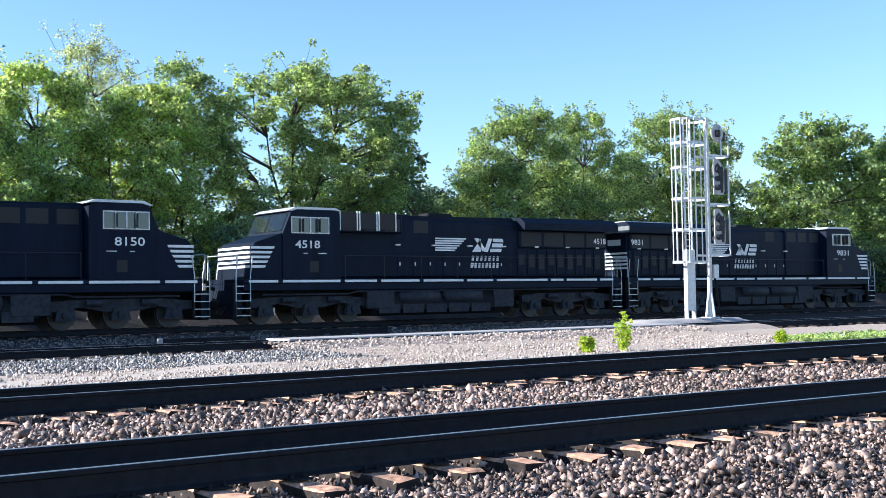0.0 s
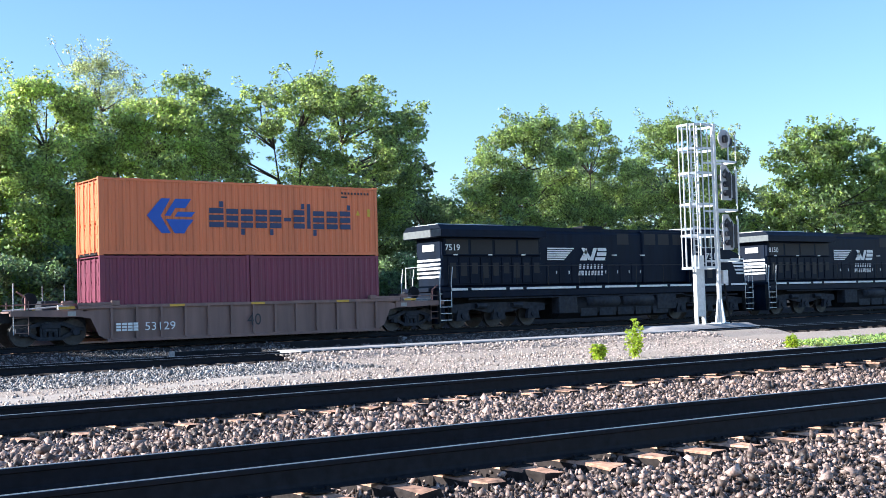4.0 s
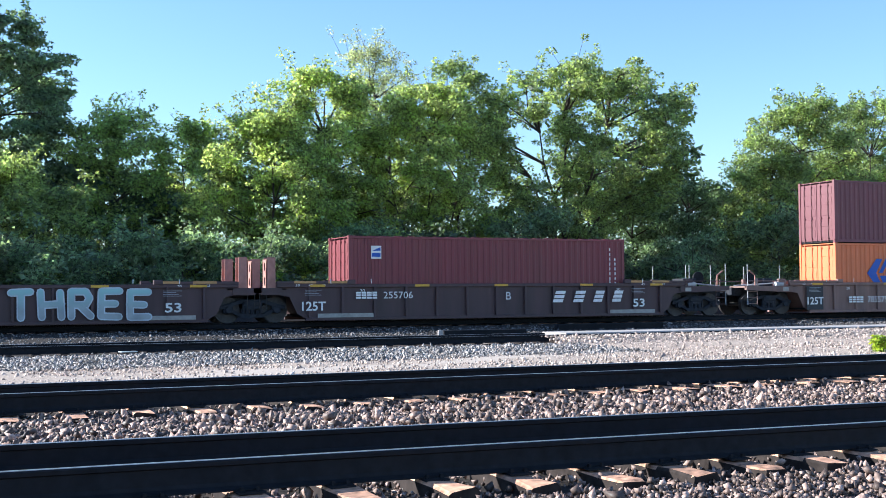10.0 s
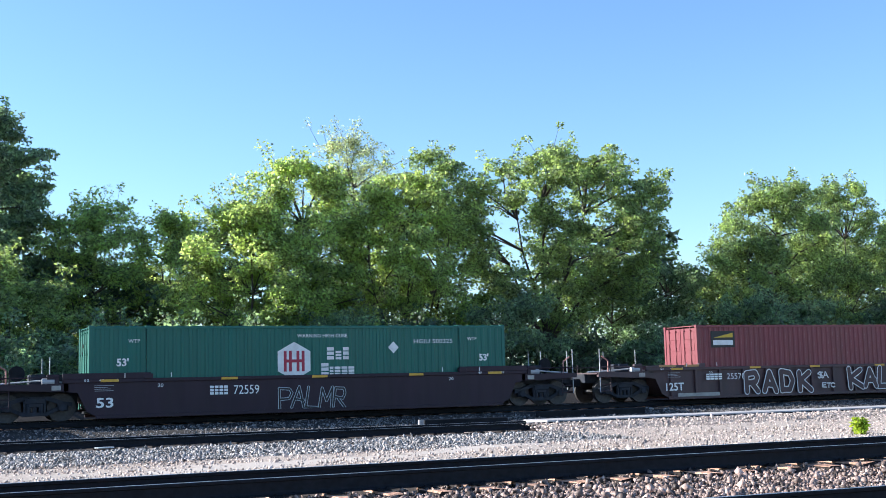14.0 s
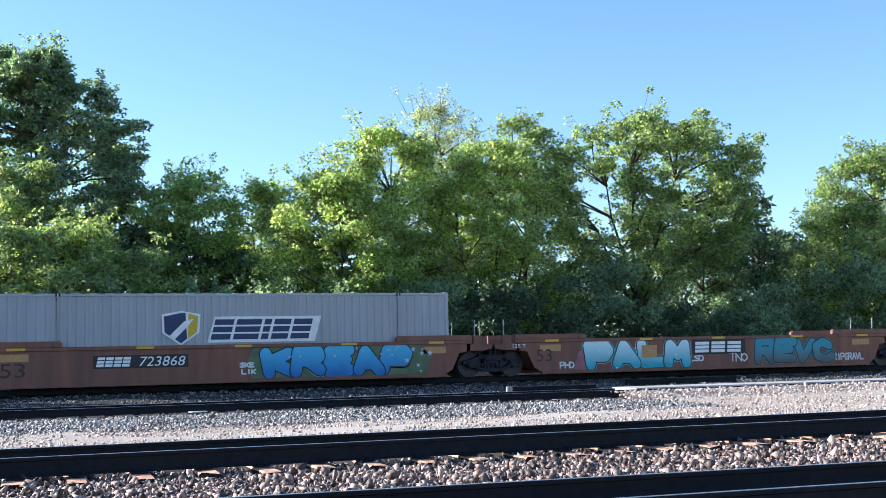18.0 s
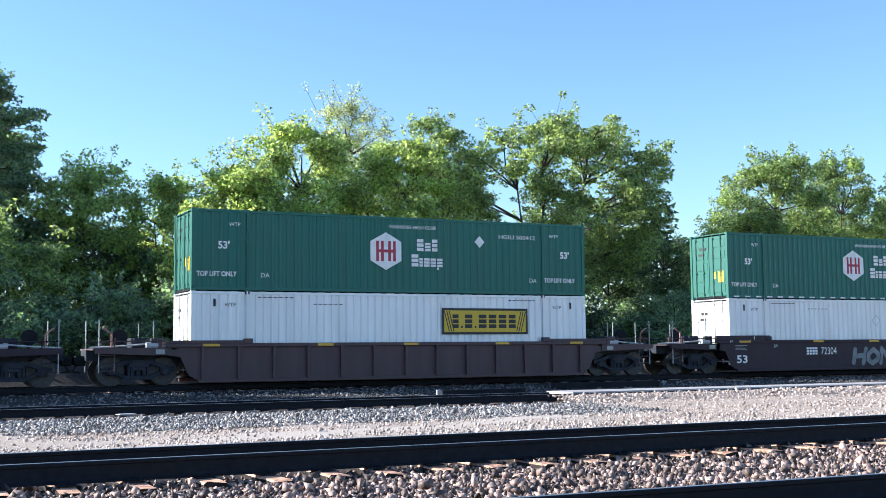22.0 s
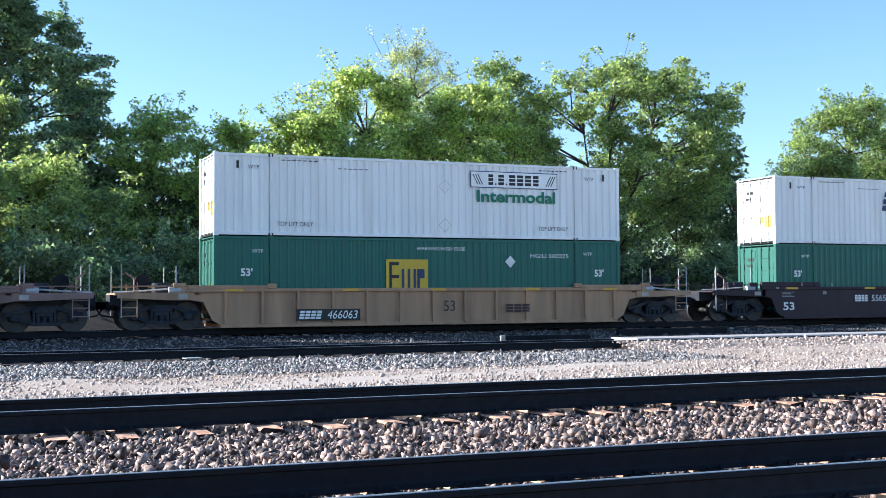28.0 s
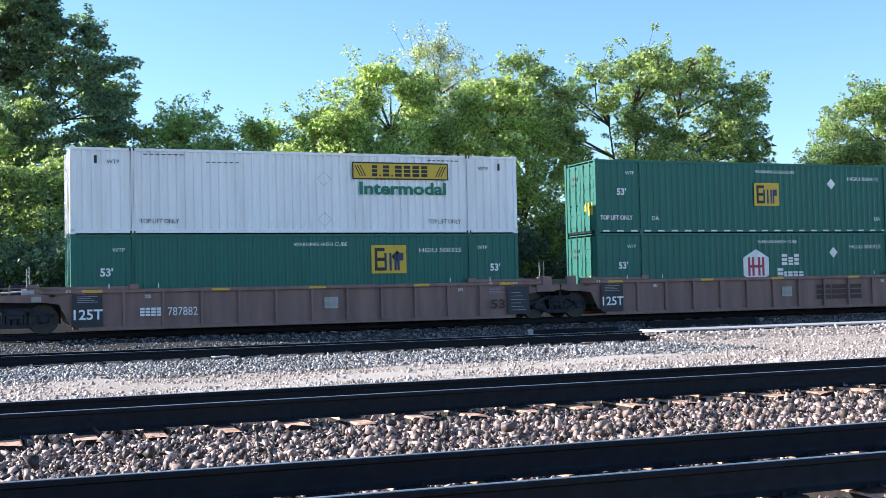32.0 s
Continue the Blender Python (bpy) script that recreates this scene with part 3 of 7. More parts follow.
tree("tree", "tall dark green tree with layered drooping boughs above the tracks", 1.1, 74, 20.4, 16.4, 1.0, "dark", 1, 58, 0.21, trunk_r=0.35, depth=0.9, shape="dome", layer=0.42, clump=0.62, bough=0.72, spray_=0.6)
tree("tree", "sunlit green tree in front of the tall dark tree", 0.4, 68, 12.6, 6.0, 3.0, "mid", 21, 11)
tree("tree", "bushy green tree with a ragged upright top", 9.4, 70, 12.6, 9.0, 0.6, "light", 2, 30, spray_=0.7)
tree("tree", "green tree with thin upright shoots", 14.2, 71, 12.4, 7.0, 0.6, "light", 22, 22, spray_=0.8)
tree("tree", "broad yellow-green tree with dense low foliage", 16.6, 61.5, 11.8, 9.0, 0.3, "light", 3, 36, bough=0.85)
tree("tree", "yellow-green tree with a rounded crown", 20.2, 63.5, 14.6, 9.4, 0.8, "light", 4, 36, bough=0.85, spray_=0.6)
tree("tree", "tall tree with a pale thin feathery top", 24.6, 67, 17.0, 8.6, 5.0, "pale", 5, 26, 0.12, spray_=1.0, clump=0.42, dens=0.9)
tree("tree", "mid-green tree with a dense crown", 25.8, 62, 13.8, 9.6, 1.2, "light", 6, 38, stems=((-2.2, 0, 8.5), (0.3, 0, 10), (2.4, 0, 8.8)), bough=0.85)
tree("tree", "dark green tree with upright shoots", 29.6, 66, 16.3, 6.6, 5.0, "mid", 7, 18, spray_=0.7)
tree("tree", "broad open tree with a forked trunk and spreading limbs", 35.2, 62.5, 16.0, 15.2, 5.0, "mid", 8, 52, 0.18, trunk_r=0.26, lean=2.2, shape="open", stems=((-2.3, 0, 8.6), (-1.2, 0.8, 11.5), (0.4, 0.6, 12.5), (3.2, 0, 12), (5.6, 0.4, 9.6)), fill=0.05, bough=0.62, clump=0.5, spray_=0.6, layer=0.6)
tree("tree", "low dark green tree below its taller neighbours", 46.9, 66, 9.6, 8.0, 0.4, "dark", 9, 20)
tree("tree", "green tree with a rounded sunlit crown", 53.2, 62, 14.9, 10.4, 0.5, "mid", 10, 36, spray_=0.7, bough=0.85)
tree("tree", "dark leafy tree in front of a sunlit one", 49.4, 60.5, 10.6, 7.0, 0.4, "mid", 23, 22)
tree("tree", "narrow green tree in the row behind the track", 60.6, 63.5, 15.2, 10, 0.5, "mid", 11, 34, bough=0.85, spray_=0.6)
tree("tree", "green tree with a tall rounded crown", 69.6, 63, 16.2, 13, 0.5, "mid", 12, 38, bough=0.8, spray_=0.6)
tree("tree", "thin pale tree with bare twigs at its top", 79.0, 66, 16.0, 5.5, 2, "pale", 13, 10, 0.2, spray_=0.8)
tree("tree", "broad green tree in the row behind the track", 88.5, 62, 16.6, 17, 0.5, "mid", 14, 34, 0.2)
tree("tree", "green tree at the far end of the row", 104.0, 63, 16.8, 16, 0.5, "mid", 15, 24, 0.25)
tree("tree", "green tree at the far end of the row", 119.0, 63, 16.8, 16, 0.5, "dark", 16, 20, 0.28)
tree("tree", "blue-green shrubby tree beside the tall dark tree", 1.8, 61, 8.6, 11, 0.3, "mid", 17, 28, bough=0.85)
# Unseen tree, added to carry the row and its shade on to the left.
tree("tree", "unseen green shrubby tree added at the left of the wood", -9.0, 63, 12.5, 13, 0.4, "mid", 18, 16, 0.22)
tree("tree", "low dark green tree beside the forked tree", 42.8, 66.5, 9.4, 7.4, 0.3, "dark", 19, 18)
_r = random.Random(5)
for k in range(25):
    bx = -16 + k * 4.5 + _r.uniform(-1, 1)
    bh = 3.9 if 31 < bx < 41 else _r.uniform(4.4, 6.4)
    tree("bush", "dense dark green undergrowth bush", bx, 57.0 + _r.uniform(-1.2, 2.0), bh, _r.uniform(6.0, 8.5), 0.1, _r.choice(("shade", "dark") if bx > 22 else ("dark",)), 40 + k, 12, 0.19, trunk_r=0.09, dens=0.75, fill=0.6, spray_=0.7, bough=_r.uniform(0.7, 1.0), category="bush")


def wood_edge():
    """The wood behind the row of trees, too deep and dark to tell its trees apart."""
    r = np.random.default_rng(3)
    c = []
    for k in range(820):
        x = r.uniform(-45, 150)
        # Taller past x = 30, hidden behind the trees, to shade their lower leaves.
        h = (8.6 if x < 30 else 11.6) + 1.2 * noise.noise(Vector((x * 0.15, 0, 0)))
        if 29.5 < x < 40.5:
            h = 5.2
        if 50 < x < 57:
            h = 9.0
        c.append((x, r.uniform(69, 77) if x < 30 else r.uniform(68, 74), r.uniform(0.0, 1.0) ** 0.9 * h))
    C = np.array(c)
    S = np.tile([(1.9, 1.3, 1.1)], (len(C), 1)) * r.uniform(0.7, 1.2, (len(C), 1))
    # The wood's inner shade comes with its dark leaf colour.
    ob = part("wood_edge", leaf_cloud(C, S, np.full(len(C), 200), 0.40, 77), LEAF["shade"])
    tagged(ob, "dark green wood behind the row of trees", "woodland", kind="stuff")


wood_edge()

# ---- train: containers ----
PAINT = {
    "orange": material("orange_container_paint", (0.68, 0.18, 0.06), 0.5, grain=0.08, scale=2, dirt=(0.33, 0.12, 0.05), dirt_amount=0.18, dirt_scale=0.7, streak=True),
    "purple": material("purple_brown_container_paint", (0.15, 0.042, 0.055), 0.5, grain=0.1, scale=2, dirt=(0.15, 0.06, 0.05), dirt_amount=0.25, dirt_scale=0.7, streak=True),
    "violet": material("wine_container_paint", (0.17, 0.022, 0.055), 0.5, grain=0.1, scale=2, dirt=(0.13, 0.04, 0.05), dirt_amount=0.2, dirt_scale=0.7, streak=True),
    "maroon": material("maroon_container_paint", (0.185, 0.032, 0.042), 0.5, grain=0.1, scale=2, dirt=(0.13, 0.05, 0.04), dirt_amount=0.25, dirt_scale=0.7, streak=True),
    "white": material("white_container_paint", (0.88, 0.88, 0.86), 0.5, grain=0.05, scale=2, dirt=(0.52, 0.48, 0.43), dirt_amount=0.14, dirt_scale=0.8, streak=True),
    "green": material("green_container_paint", (0.009, 0.118, 0.085), 0.5, grain=0.08, scale=2, dirt=(0.03, 0.12, 0.08), dirt_amount=0.25, dirt_scale=0.8, streak=True),
    "grey": material("grey_container_paint", (0.36, 0.37, 0.39), 0.5, grain=0.06, scale=2, dirt=(0.28, 0.27, 0.26), dirt_amount=0.2, dirt_scale=0.8, streak=True),
    "navy": material("navy_blue_lettering", (0.012, 0.03, 0.10), 0.5, grain=0.05),
    "ink": material("dark_lettering", (0.02, 0.022, 0.03), 0.55, grain=0.1),
    "logoblue": material("blue_emblem", (0.01, 0.08, 0.42), 0.5, grain=0.05),
    "dgreen": material("green_lettering", (0.01, 0.17, 0.09), 0.5, grain=0.05),
    "black": material("black_lettering", (0.015, 0.015, 0.015), 0.55, grain=0.1),
    "gold": material("gold_panel", (0.58, 0.40, 0.02), 0.5, grain=0.06),
    "red": material("red_stripes", (0.35, 0.02, 0.05), 0.5, grain=0.06),
    "door": material("weathered_white_door_paint", (0.80, 0.78, 0.74), 0.6, grain=0.12, scale=3, dirt=(0.34, 0.20, 0.12), dirt_amount=0.5, dirt_scale=1.6, streak=True),
    "seal": material("worn_white_lettering", (0.85, 0.85, 0.83), 0.55, grain=0.1, scale=9, dirt=(0.4, 0.38, 0.35), dirt_amount=0.12, dirt_scale=3),
}
H = 2.896


def corrugated(x0, x1, z0, z1, y, depth, pitch, out):
    """A pressed steel wall with trapezoid waves; out: -1 faces -y, +1 faces +y."""
    n = max(1, round((x1 - x0) / pitch))
    p = (x1 - x0) / n
    pts = []
    for i in range(n):
        a = x0 + i * p
        pts += [(a, 0), (a + 0.28 * p, 0), (a + 0.42 * p, depth), (a + 0.86 * p, depth), (a + p, 0)]
    vs = [(a, y - out * b, z0) for a, b in pts] + [(a, y - out * b, z1) for a, b in pts]
    k = len(pts)
    fs = [(i, i + 1, k + i + 1, k + i) if out < 0 else (i, k + i, k + i + 1, i + 1) for i in range(k - 1)]
    return Mesh().add(vs, fs)


SHELLS = {}


def container_parts(length, paint):
    """The plain shell's meshes: they are shared by all boxes of one size and paint."""
    key = (length, paint)
    if key in SHELLS:
        return SHELLS[key]
    hl, hw = length / 2, 1.219 if length < 13 else 1.295
    big = length > 13
    mat = PAINT[paint]
    out = []
    for side in (-1, 1):
        if big:
            m = Mesh()
            for a, b in ((-hl + 0.1, -6.13), (-6.03, 6.03), (6.13, hl - 0.1)):
                c = corrugated(a, b, 0.13, H - 0.1, side * (hw - 0.012), 0.056 if paint == "white" else 0.034, 0.285, side)
                m.add(c.v, c.f)
        else:
            m = corrugated(-hl + 0.12, hl - 0.12, 0.15, H - 0.1, side * (hw - 0.01), 0.036, 0.278, side)
        out.append(("side_wall", m.data("side_wall"), mat, ""))
    fr = Mesh()
    for side in (-1, 1):
        y0, y1 = sorted((side * hw, side * (hw - 0.07)))
        fr.box(-hl, hl, y0, y1, 0.03, 0.16, 0.008)
        fr.box(-hl, hl, y0, y1, H - 0.11, H - 0.02, 0.008)
        if big:
            for sx in (-6.08, 6.08):
                fr.box(sx - 0.032, sx + 0.032, y0 - (0.028 if side < 0 else 0), y1 + (0.028 if side > 0 else 0), 0.02, H - 0.0, 0.006)
    out.append(("frame_rail", fr.data("frame_rail"), mat, ""))
    for sx in (-1, 1):
        for sy in (-1, 1):
            x0, x1 = sorted((sx * hl, sx * (hl - 0.13)))
            y0, y1 = sorted((sy * hw, sy * (hw - 0.13)))
            out.append(("corner_post", Mesh().box(x0, x1, y0, y1, 0.1, H - 0.1, 0.01).data("corner_post"), mat, ""))
    for sx in (-1, 1):
        for sy in (-1, 1):
            for z0 in (-0.008, H - 0.11):
                x0, x1 = sorted((sx * (hl + 0.006), sx * (hl - 0.17)))
                y0, y1 = sorted((sy * (hw + 0.006), sy * (hw - 0.15)))
                out.append(("corner_casting", Mesh().box(x0, x1, y0, y1, z0, z0 + 0.118, 0.008).data("corner_casting"), mat, ""))
                if big:
                    out.append(("lift_casting", Mesh().box(sx * 6.08 - 0.085, sx * 6.08 + 0.085, *sorted((sy * (hw + 0.026), sy * (hw - 0.1))), z0, z0 + 0.118, 0.008).data("lift_casting"), M["blackm"] if paint in ("white", "grey") else mat, ""))
    if paint in ("white", "green"):
        for y0, y1, z0, z1, c in ((-1.0, -0.62, 0.72, 1.22, "gold"), (-0.5, -0.28, 0.9, 1.2, "gold"), (0.2, 0.62, 2.2, 2.32, "black"), (0.3, 0.7, 1.95, 2.05, "black")):
            sg = Mesh().box(-hl + 0.004, -hl + 0.017, y0, y1, z0, z1)
            out.append(("door_sign", sg.data("door_sign"), PAINT[c], "yellow label on the door" if c == "gold" else "dark printing on the door"))
    roof = Mesh().box(-hl + 0.05, hl - 0.05, -hw + 0.06, hw - 0.06, H - 0.05, H - 0.015)
    for k in range(int(length / 0.55)):
        xx = -hl + 0.3 + k * 0.55
        roof.box(xx, xx + 0.28, -hw + 0.12, hw - 0.12, H - 0.02, H + 0.004, 0.01)
    out.append(("roof", roof.data("roof"), mat, ""))
    out.append(("floor", Mesh().box(-hl + 0.05, hl - 0.05, -hw + 0.06, hw - 0.06, 0.03, 0.14).data("floor"), M["under"], ""))
    for sy in (-1, 1):
        y0, y1 = sorted((sy * 0.015, sy * (hw - 0.13)))
        d = Mesh().box(-hl + 0.03, -hl + 0.07, y0, y1, 0.12, H - 0.12, 0.006)
        for k in range(5):
            za = 0.28 + k * 0.5
            d.box(-hl + 0.018, -hl + 0.035, y0 + 0.08, y1 - 0.08, za, za + 0.34, 0.012)
        out.append(("door", d.data("door"), PAINT["door"] if paint == "white" else mat, "rust-stained white door" if paint == "white" else ""))
        for q in (0.3, 0.75):
            yb = y0 + (y1 - y0) * q
            rod = Mesh().tube((-hl - 0.012, yb, 0.06), (-hl - 0.012, yb, H - 0.06), 0.018, 6)
            rod.box(-hl - 0.035, -hl + 0.02, yb - 0.05, yb + 0.05, 1.15, 1.22)
            for zz in (0.2, 1.0, 1.9, 2.65):
                rod.box(-hl - 0.03, -hl + 0.03, yb - 0.04, yb + 0.04, zz, zz + 0.05)
            out.append(("lock_rod", rod.data("lock_rod"), mat if paint != "white" else M["galv"], ""))
    e = Mesh()
    n = 9
    for k in range(n):
        y0 = -hw + 0.13 + k * (2 * hw - 0.26) / n
        p = (2 * hw - 0.26) / n
        e.prism([(hl - 0.03, y0), (hl - 0.02, y0 + 0.3 * p), (hl - 0.05, y0 + 0.45 * p), (hl - 0.05, y0 + 0.85 * p), (hl - 0.03, y0 + p), (hl - 0.08, y0 + p), (hl - 0.08, y0)], 0.12, H - 0.12, "z")
    out.append(("end_wall", e.data("end_wall"), mat, ""))
    for nm, me, mt, _ in out:
        me.materials.append(mt)
    SHELLS[key] = out
    return out


MOVING = []
WHEELS = []


def container(label, length, paint, x, z, name="container"):
    t = thing(name, label, "shipping container", "containers on the train")
    for nm, me, mt, lb in container_parts(length, paint):
        part(nm, me, None, t, lb)
    MOVING.append((t, x, z))
    t["hw"] = 1.219 if length < 13 else 1.295
    return t


def flat(poly, y=0.0):
    return Mesh().add([(a, y, b) for a, b in poly], [tuple(range(len(poly)))])


def words(parent, blocks, size, gap, mat, at, slant=0.0):
    """A name drawn as plain shapes: a stack of three stripes for each wide letter, a bar for each narrow one."""
    x = 0.0
    for w, lo, hi in blocks:
        m = Mesh()

        def bar(a0, a1, b0, b1):
            m.add([((x + a + slant * b) * size, 0, b * size) for a, b in ((a0, b0), (a1, b0), (a1, b1), (a0, b1))], [(0, 1, 2, 3)])

        b0, b1 = max(lo, 0), min(hi, 0.74) if lo < 0 or (hi > 0.9 and len(blocks) > 9) else hi
        if w < 0.3 or b1 - b0 < 0.3:
            bar(0, w, lo, hi)
        else:
            e = (b1 - b0) / 3.6
            for k in range(3):
                bar(0, w, b0 + 1.3 * e * k, b0 + 1.3 * e * k + e)
            if lo < 0:
                bar(0, 0.3 * w, lo, -0.04)
            if hi > b1:
                bar(0.7 * w, w, b1 + 0.04, hi)
        part("letter_shape", m, mat, parent, at=at)
        x += w + gap


def marks(t, rects, mat):
    """Small printed figures, each a plain bar."""
    for x, z, w, h in rects:
        part("marking", flat([(x, z), (x + w, z), (x + w, z + h), (x, z + h)]), mat, t, at=(0, face_y(t) - 0.002, 0))


def face_y(t):
    return -t["hw"] - 0.006


def panel(t, name, x0, x1, z0, z1, mat, lift=0.0, label=""):
    return part(name, flat([(x0, z0), (x1, z0), (x1, z1), (x0, z1)]), mat, t, label, at=(0, face_y(t) - lift, 0))


HL_WORD = [(0.6, 0, 1), (0.5, 0, 0.72), (0.52, -0.28, 0.72), (0.5, 0, 0.72), (0.52, -0.28, 0.72), (0.32, 0.28, 0.42), (0.5, 0, 1), (0.16, 0, 1), (0.52, -0.28, 0.72), (0.52, 0, 0.72), (0.5, 0, 1)]


def fit_text(name, words_, x0, x1, z0, z1, mat, parent, y, bold=0.0, shear=0.0, label=""):
    """Lettering stretched to a box."""
    me = text_mesh(words_, 1.0, bold, shear)
    co = np.array([v.co[:] for v in me.vertices])
    lo, hi = co.min(0), co.max(0)
    sx, sz = (x1 - x0) / (hi[0] - lo[0]), (z1 - z0) / (hi[2] - lo[2])
    me.transform(Matrix.Translation((x0 - lo[0] * sx, 0, z0 - lo[2] * sz)) @ Matrix.Diagonal((sx, 1, sz, 1)))
    return part(name, me, mat, parent, label, at=(0, y, 0))


def livery_orange(t, cut=False):
    """Blue arrow emblem and a dark word, drawn as blocks, and small marks at the right."""
    y = face_y(t)
    em = [[(a - 0.25, b * 0.83 + 0.05) for a, b in p] for p in ([(-4.0, 1.75), (-3.42, 2.55), (-3.05, 2.55), (-3.45, 1.75), (-3.05, 0.95), (-3.42, 0.95)], [(-3.3, 1.75), (-2.85, 2.55), (-2.2, 2.55), (-2.45, 2.12), (-2.85, 2.12), (-3.05, 1.75)],
          [(-3.25, 1.6), (-2.1, 1.6), (-2.35, 1.25), (-2.5, 0.95), (-2.9, 0.95)], [(-2.75, 1.95), (-2.05, 1.95), (-2.2, 1.72), (-2.9, 1.72)])]
    m = Mesh()
    for p in em:
        m.add([(a, 0, b) for a, b in p], [tuple(range(len(p)))])
    part("emblem", m, PAINT["logoblue"], t, "blue arrow emblem", at=(0, y, 0))
    words(t, HL_WORD, 1.02, 0.115, PAINT["navy"], (-1.71, y, 1.1))
    marks40(t)


def marks40(t, mat="ink"):
    marks(t, [(4.3 + i * 0.16, 2.57, 0.09, 0.09) for i in range(9)] + [(4.3, 2.42, 0.3, 0.07)], PAINT[mat])
    marks(t, [(5.58, z, 0.13, 0.15) for z in (1.65, 1.82)], PAINT["gold"])
    part("warning_mark", flat([(5.0, 1.7), (5.2, 1.7), (5.1, 1.92)]), PAINT["gold"], t, at=(0, face_y(t) - 0.002, 0))


def marks_maroon(t):
    marks(t, [(x, 1.0 + i * 0.2, 0.05, 0.12) for n, x in ((8, 5.35), (6, 5.6)) for i in range(n)] + [(5.72, 0.55, 0.13, 0.13)], PAINT["seal"])
    part("warning_mark", flat([(5.68, 0.9), (5.9, 0.9), (5.79, 1.1)]), PAINT["gold"], t, at=(0, face_y(t) - 0.002, 0))


def livery_hunt(t, style, ink="dgreen"):
    """A framed nameplate with the word under it. style: yellow, clear, half or gold."""
    x0, x1, z0, z1 = (1.6, 5.3, 1.95, 2.58) if style != "gold" else (1.58, 5.35, 1.35, 2.36)
    y = face_y(t)
    b = panel(t, "nameplate", x0, x1, z0, z1, PAINT["black" if style in ("yellow", "gold") else "navy"], 0.002, "framed nameplate")
    e = 0.05 if style == "yellow" else 0.03 if style != "gold" else 0.09
    c = (x0 + x1) / 2 if style == "half" else x0
    if style == "half":
        part("nameplate_field", flat([(x0 + e, z0 + e), (c, z0 + e), (c, z1 - e), (x0 + e, z1 - e)]), PAINT["white"], b, at=(0, -0.003, 0))
    part("nameplate_field", flat([(max(c, x0 + e), z0 + e), (x1 - e, z0 + e), (x1 - e, z1 - e), (max(c, x0 + e), z1 - e)]), PAINT["white" if style == "clear" else "gold"], b, at=(0, -0.003, 0))
    h = 0.40 if style != "gold" else 0.52
    word = [(0.5, 0, 1), (0.14, 0, 0.16), (0.6, 0, 1), (0.14, 0, 0.16), (0.66, 0, 1), (0.64, 0, 1), (0.66, 0, 1), (0.6, 0, 1)]
    wl = sum(w + 0.2 for w, _, _ in word) * h
    words(t, word, h, 0.2, PAINT["black"], ((x0 + x1) / 2 - wl / 2, y - 0.008, (z0 + z1) / 2 - h / 2))
    for s in (-1, 1):
        cx = (x0 + x1) / 2 + s * (x1 - x0) * 0.43
        sc = Mesh()
        for k in range(3):
            sc.prism([(cx - s * 0.26 + s * 0.1 * k, z0 + 0.12), (cx - s * 0.22 + s * 0.1 * k, z0 + 0.12), (cx - s * 0.02 + s * 0.1 * k, z1 - 0.12), (cx - s * 0.06 + s * 0.1 * k, z1 - 0.12)], -0.0015, 0)
        part("scroll", sc, PAINT["black"], b, at=(0, -0.005, 0))
    if style != "gold":
        fit_text("word", "Intermodal", 1.86, 5.2, 1.40, 1.86, PAINT[ink], t, y - 0.004, bold=0.032, label="green word on the side")


def livery_box53(t, ink="black", toplift=True, num=True):
    """Small marks of a long box."""
    y = face_y(t)
    rects = [(x, 2.35, 0.09, 0.27) for x in (-7.3, 7.3)] + [(-5.7 + i * 0.2, 2.67, 0.13, 0.035) for i in range(7)]
    rects += [(4.5 + i * 0.18, 2.66, 0.12, 0.035) for i in range(7)] + [(-3.6 + i * 0.2, 2.44, 0.12, 0.03) for i in range(6)]
    marks(t, rects, PAINT[ink])
    for x in (-6.9, 6.5):
        lettering("word", "WTP", 0.19, PAINT[ink], t, x, y - 0.002, 2.35)
    if toplift:
        for x in (-5.85, 4.45):
            lettering("word", "TOP LIFT ONLY", 0.22, PAINT[ink], t, x, y - 0.002, 0.36, width=0.85)
        d = Mesh()
        for dx, dz in ((0.55, 1.95), (0.55, 0.5)):
            for a, b in (((-0.25, 0), (0, 0.25)), ((0, 0.25), (0.25, 0)), ((0.25, 0), (0, -0.25)), ((0, -0.25), (-0.25, 0))):
                d.tube((dx + a[0], 0, dz + a[1]), (dx + b[0], 0, dz + b[1]), 0.012, 4)
        part("placard_holder", d, M["galv"], t, at=(0, y, 0))


def livery_green(t, kind):
    y = face_y(t)
    for x in (-7.15, 6.9):
        lettering("number", "53'", 0.36, PAINT["seal"], t, x, y - 0.002, 1.5, bold=0.012)
        if kind != "low":
            lettering("word", "TOP LIFT ONLY", 0.24, PAINT["seal"], t, x - 0.75, y - 0.002, 0.52, bold=0.006, width=0.85)
    lettering("word", "WARNING HIGH CUBE", 0.19, PAINT["seal"], t, -0.6, y - 0.002, 2.45)
    for x in (-6.75, 6.4):
        lettering("word", "WTP", 0.19, PAINT["seal"], t, x, y - 0.002, 2.3)
    for x in (-5.6, 5.45):
        lettering("word", "DA", 0.24, PAINT["seal"], t, x, y - 0.002, 0.5)
    part("placard", flat([(3.24, 1.82), (3.46, 2.05), (3.24, 2.28), (3.02, 2.05)]), M["white"], t, "white diamond placard", at=(0, y - 0.002, 0))
    fit_text("number", "HGIU 500325" if kind == "low" else "HGIU 500412", 4.1, 5.75, 2.2, 2.36, PAINT["seal"], t, y - 0.002)


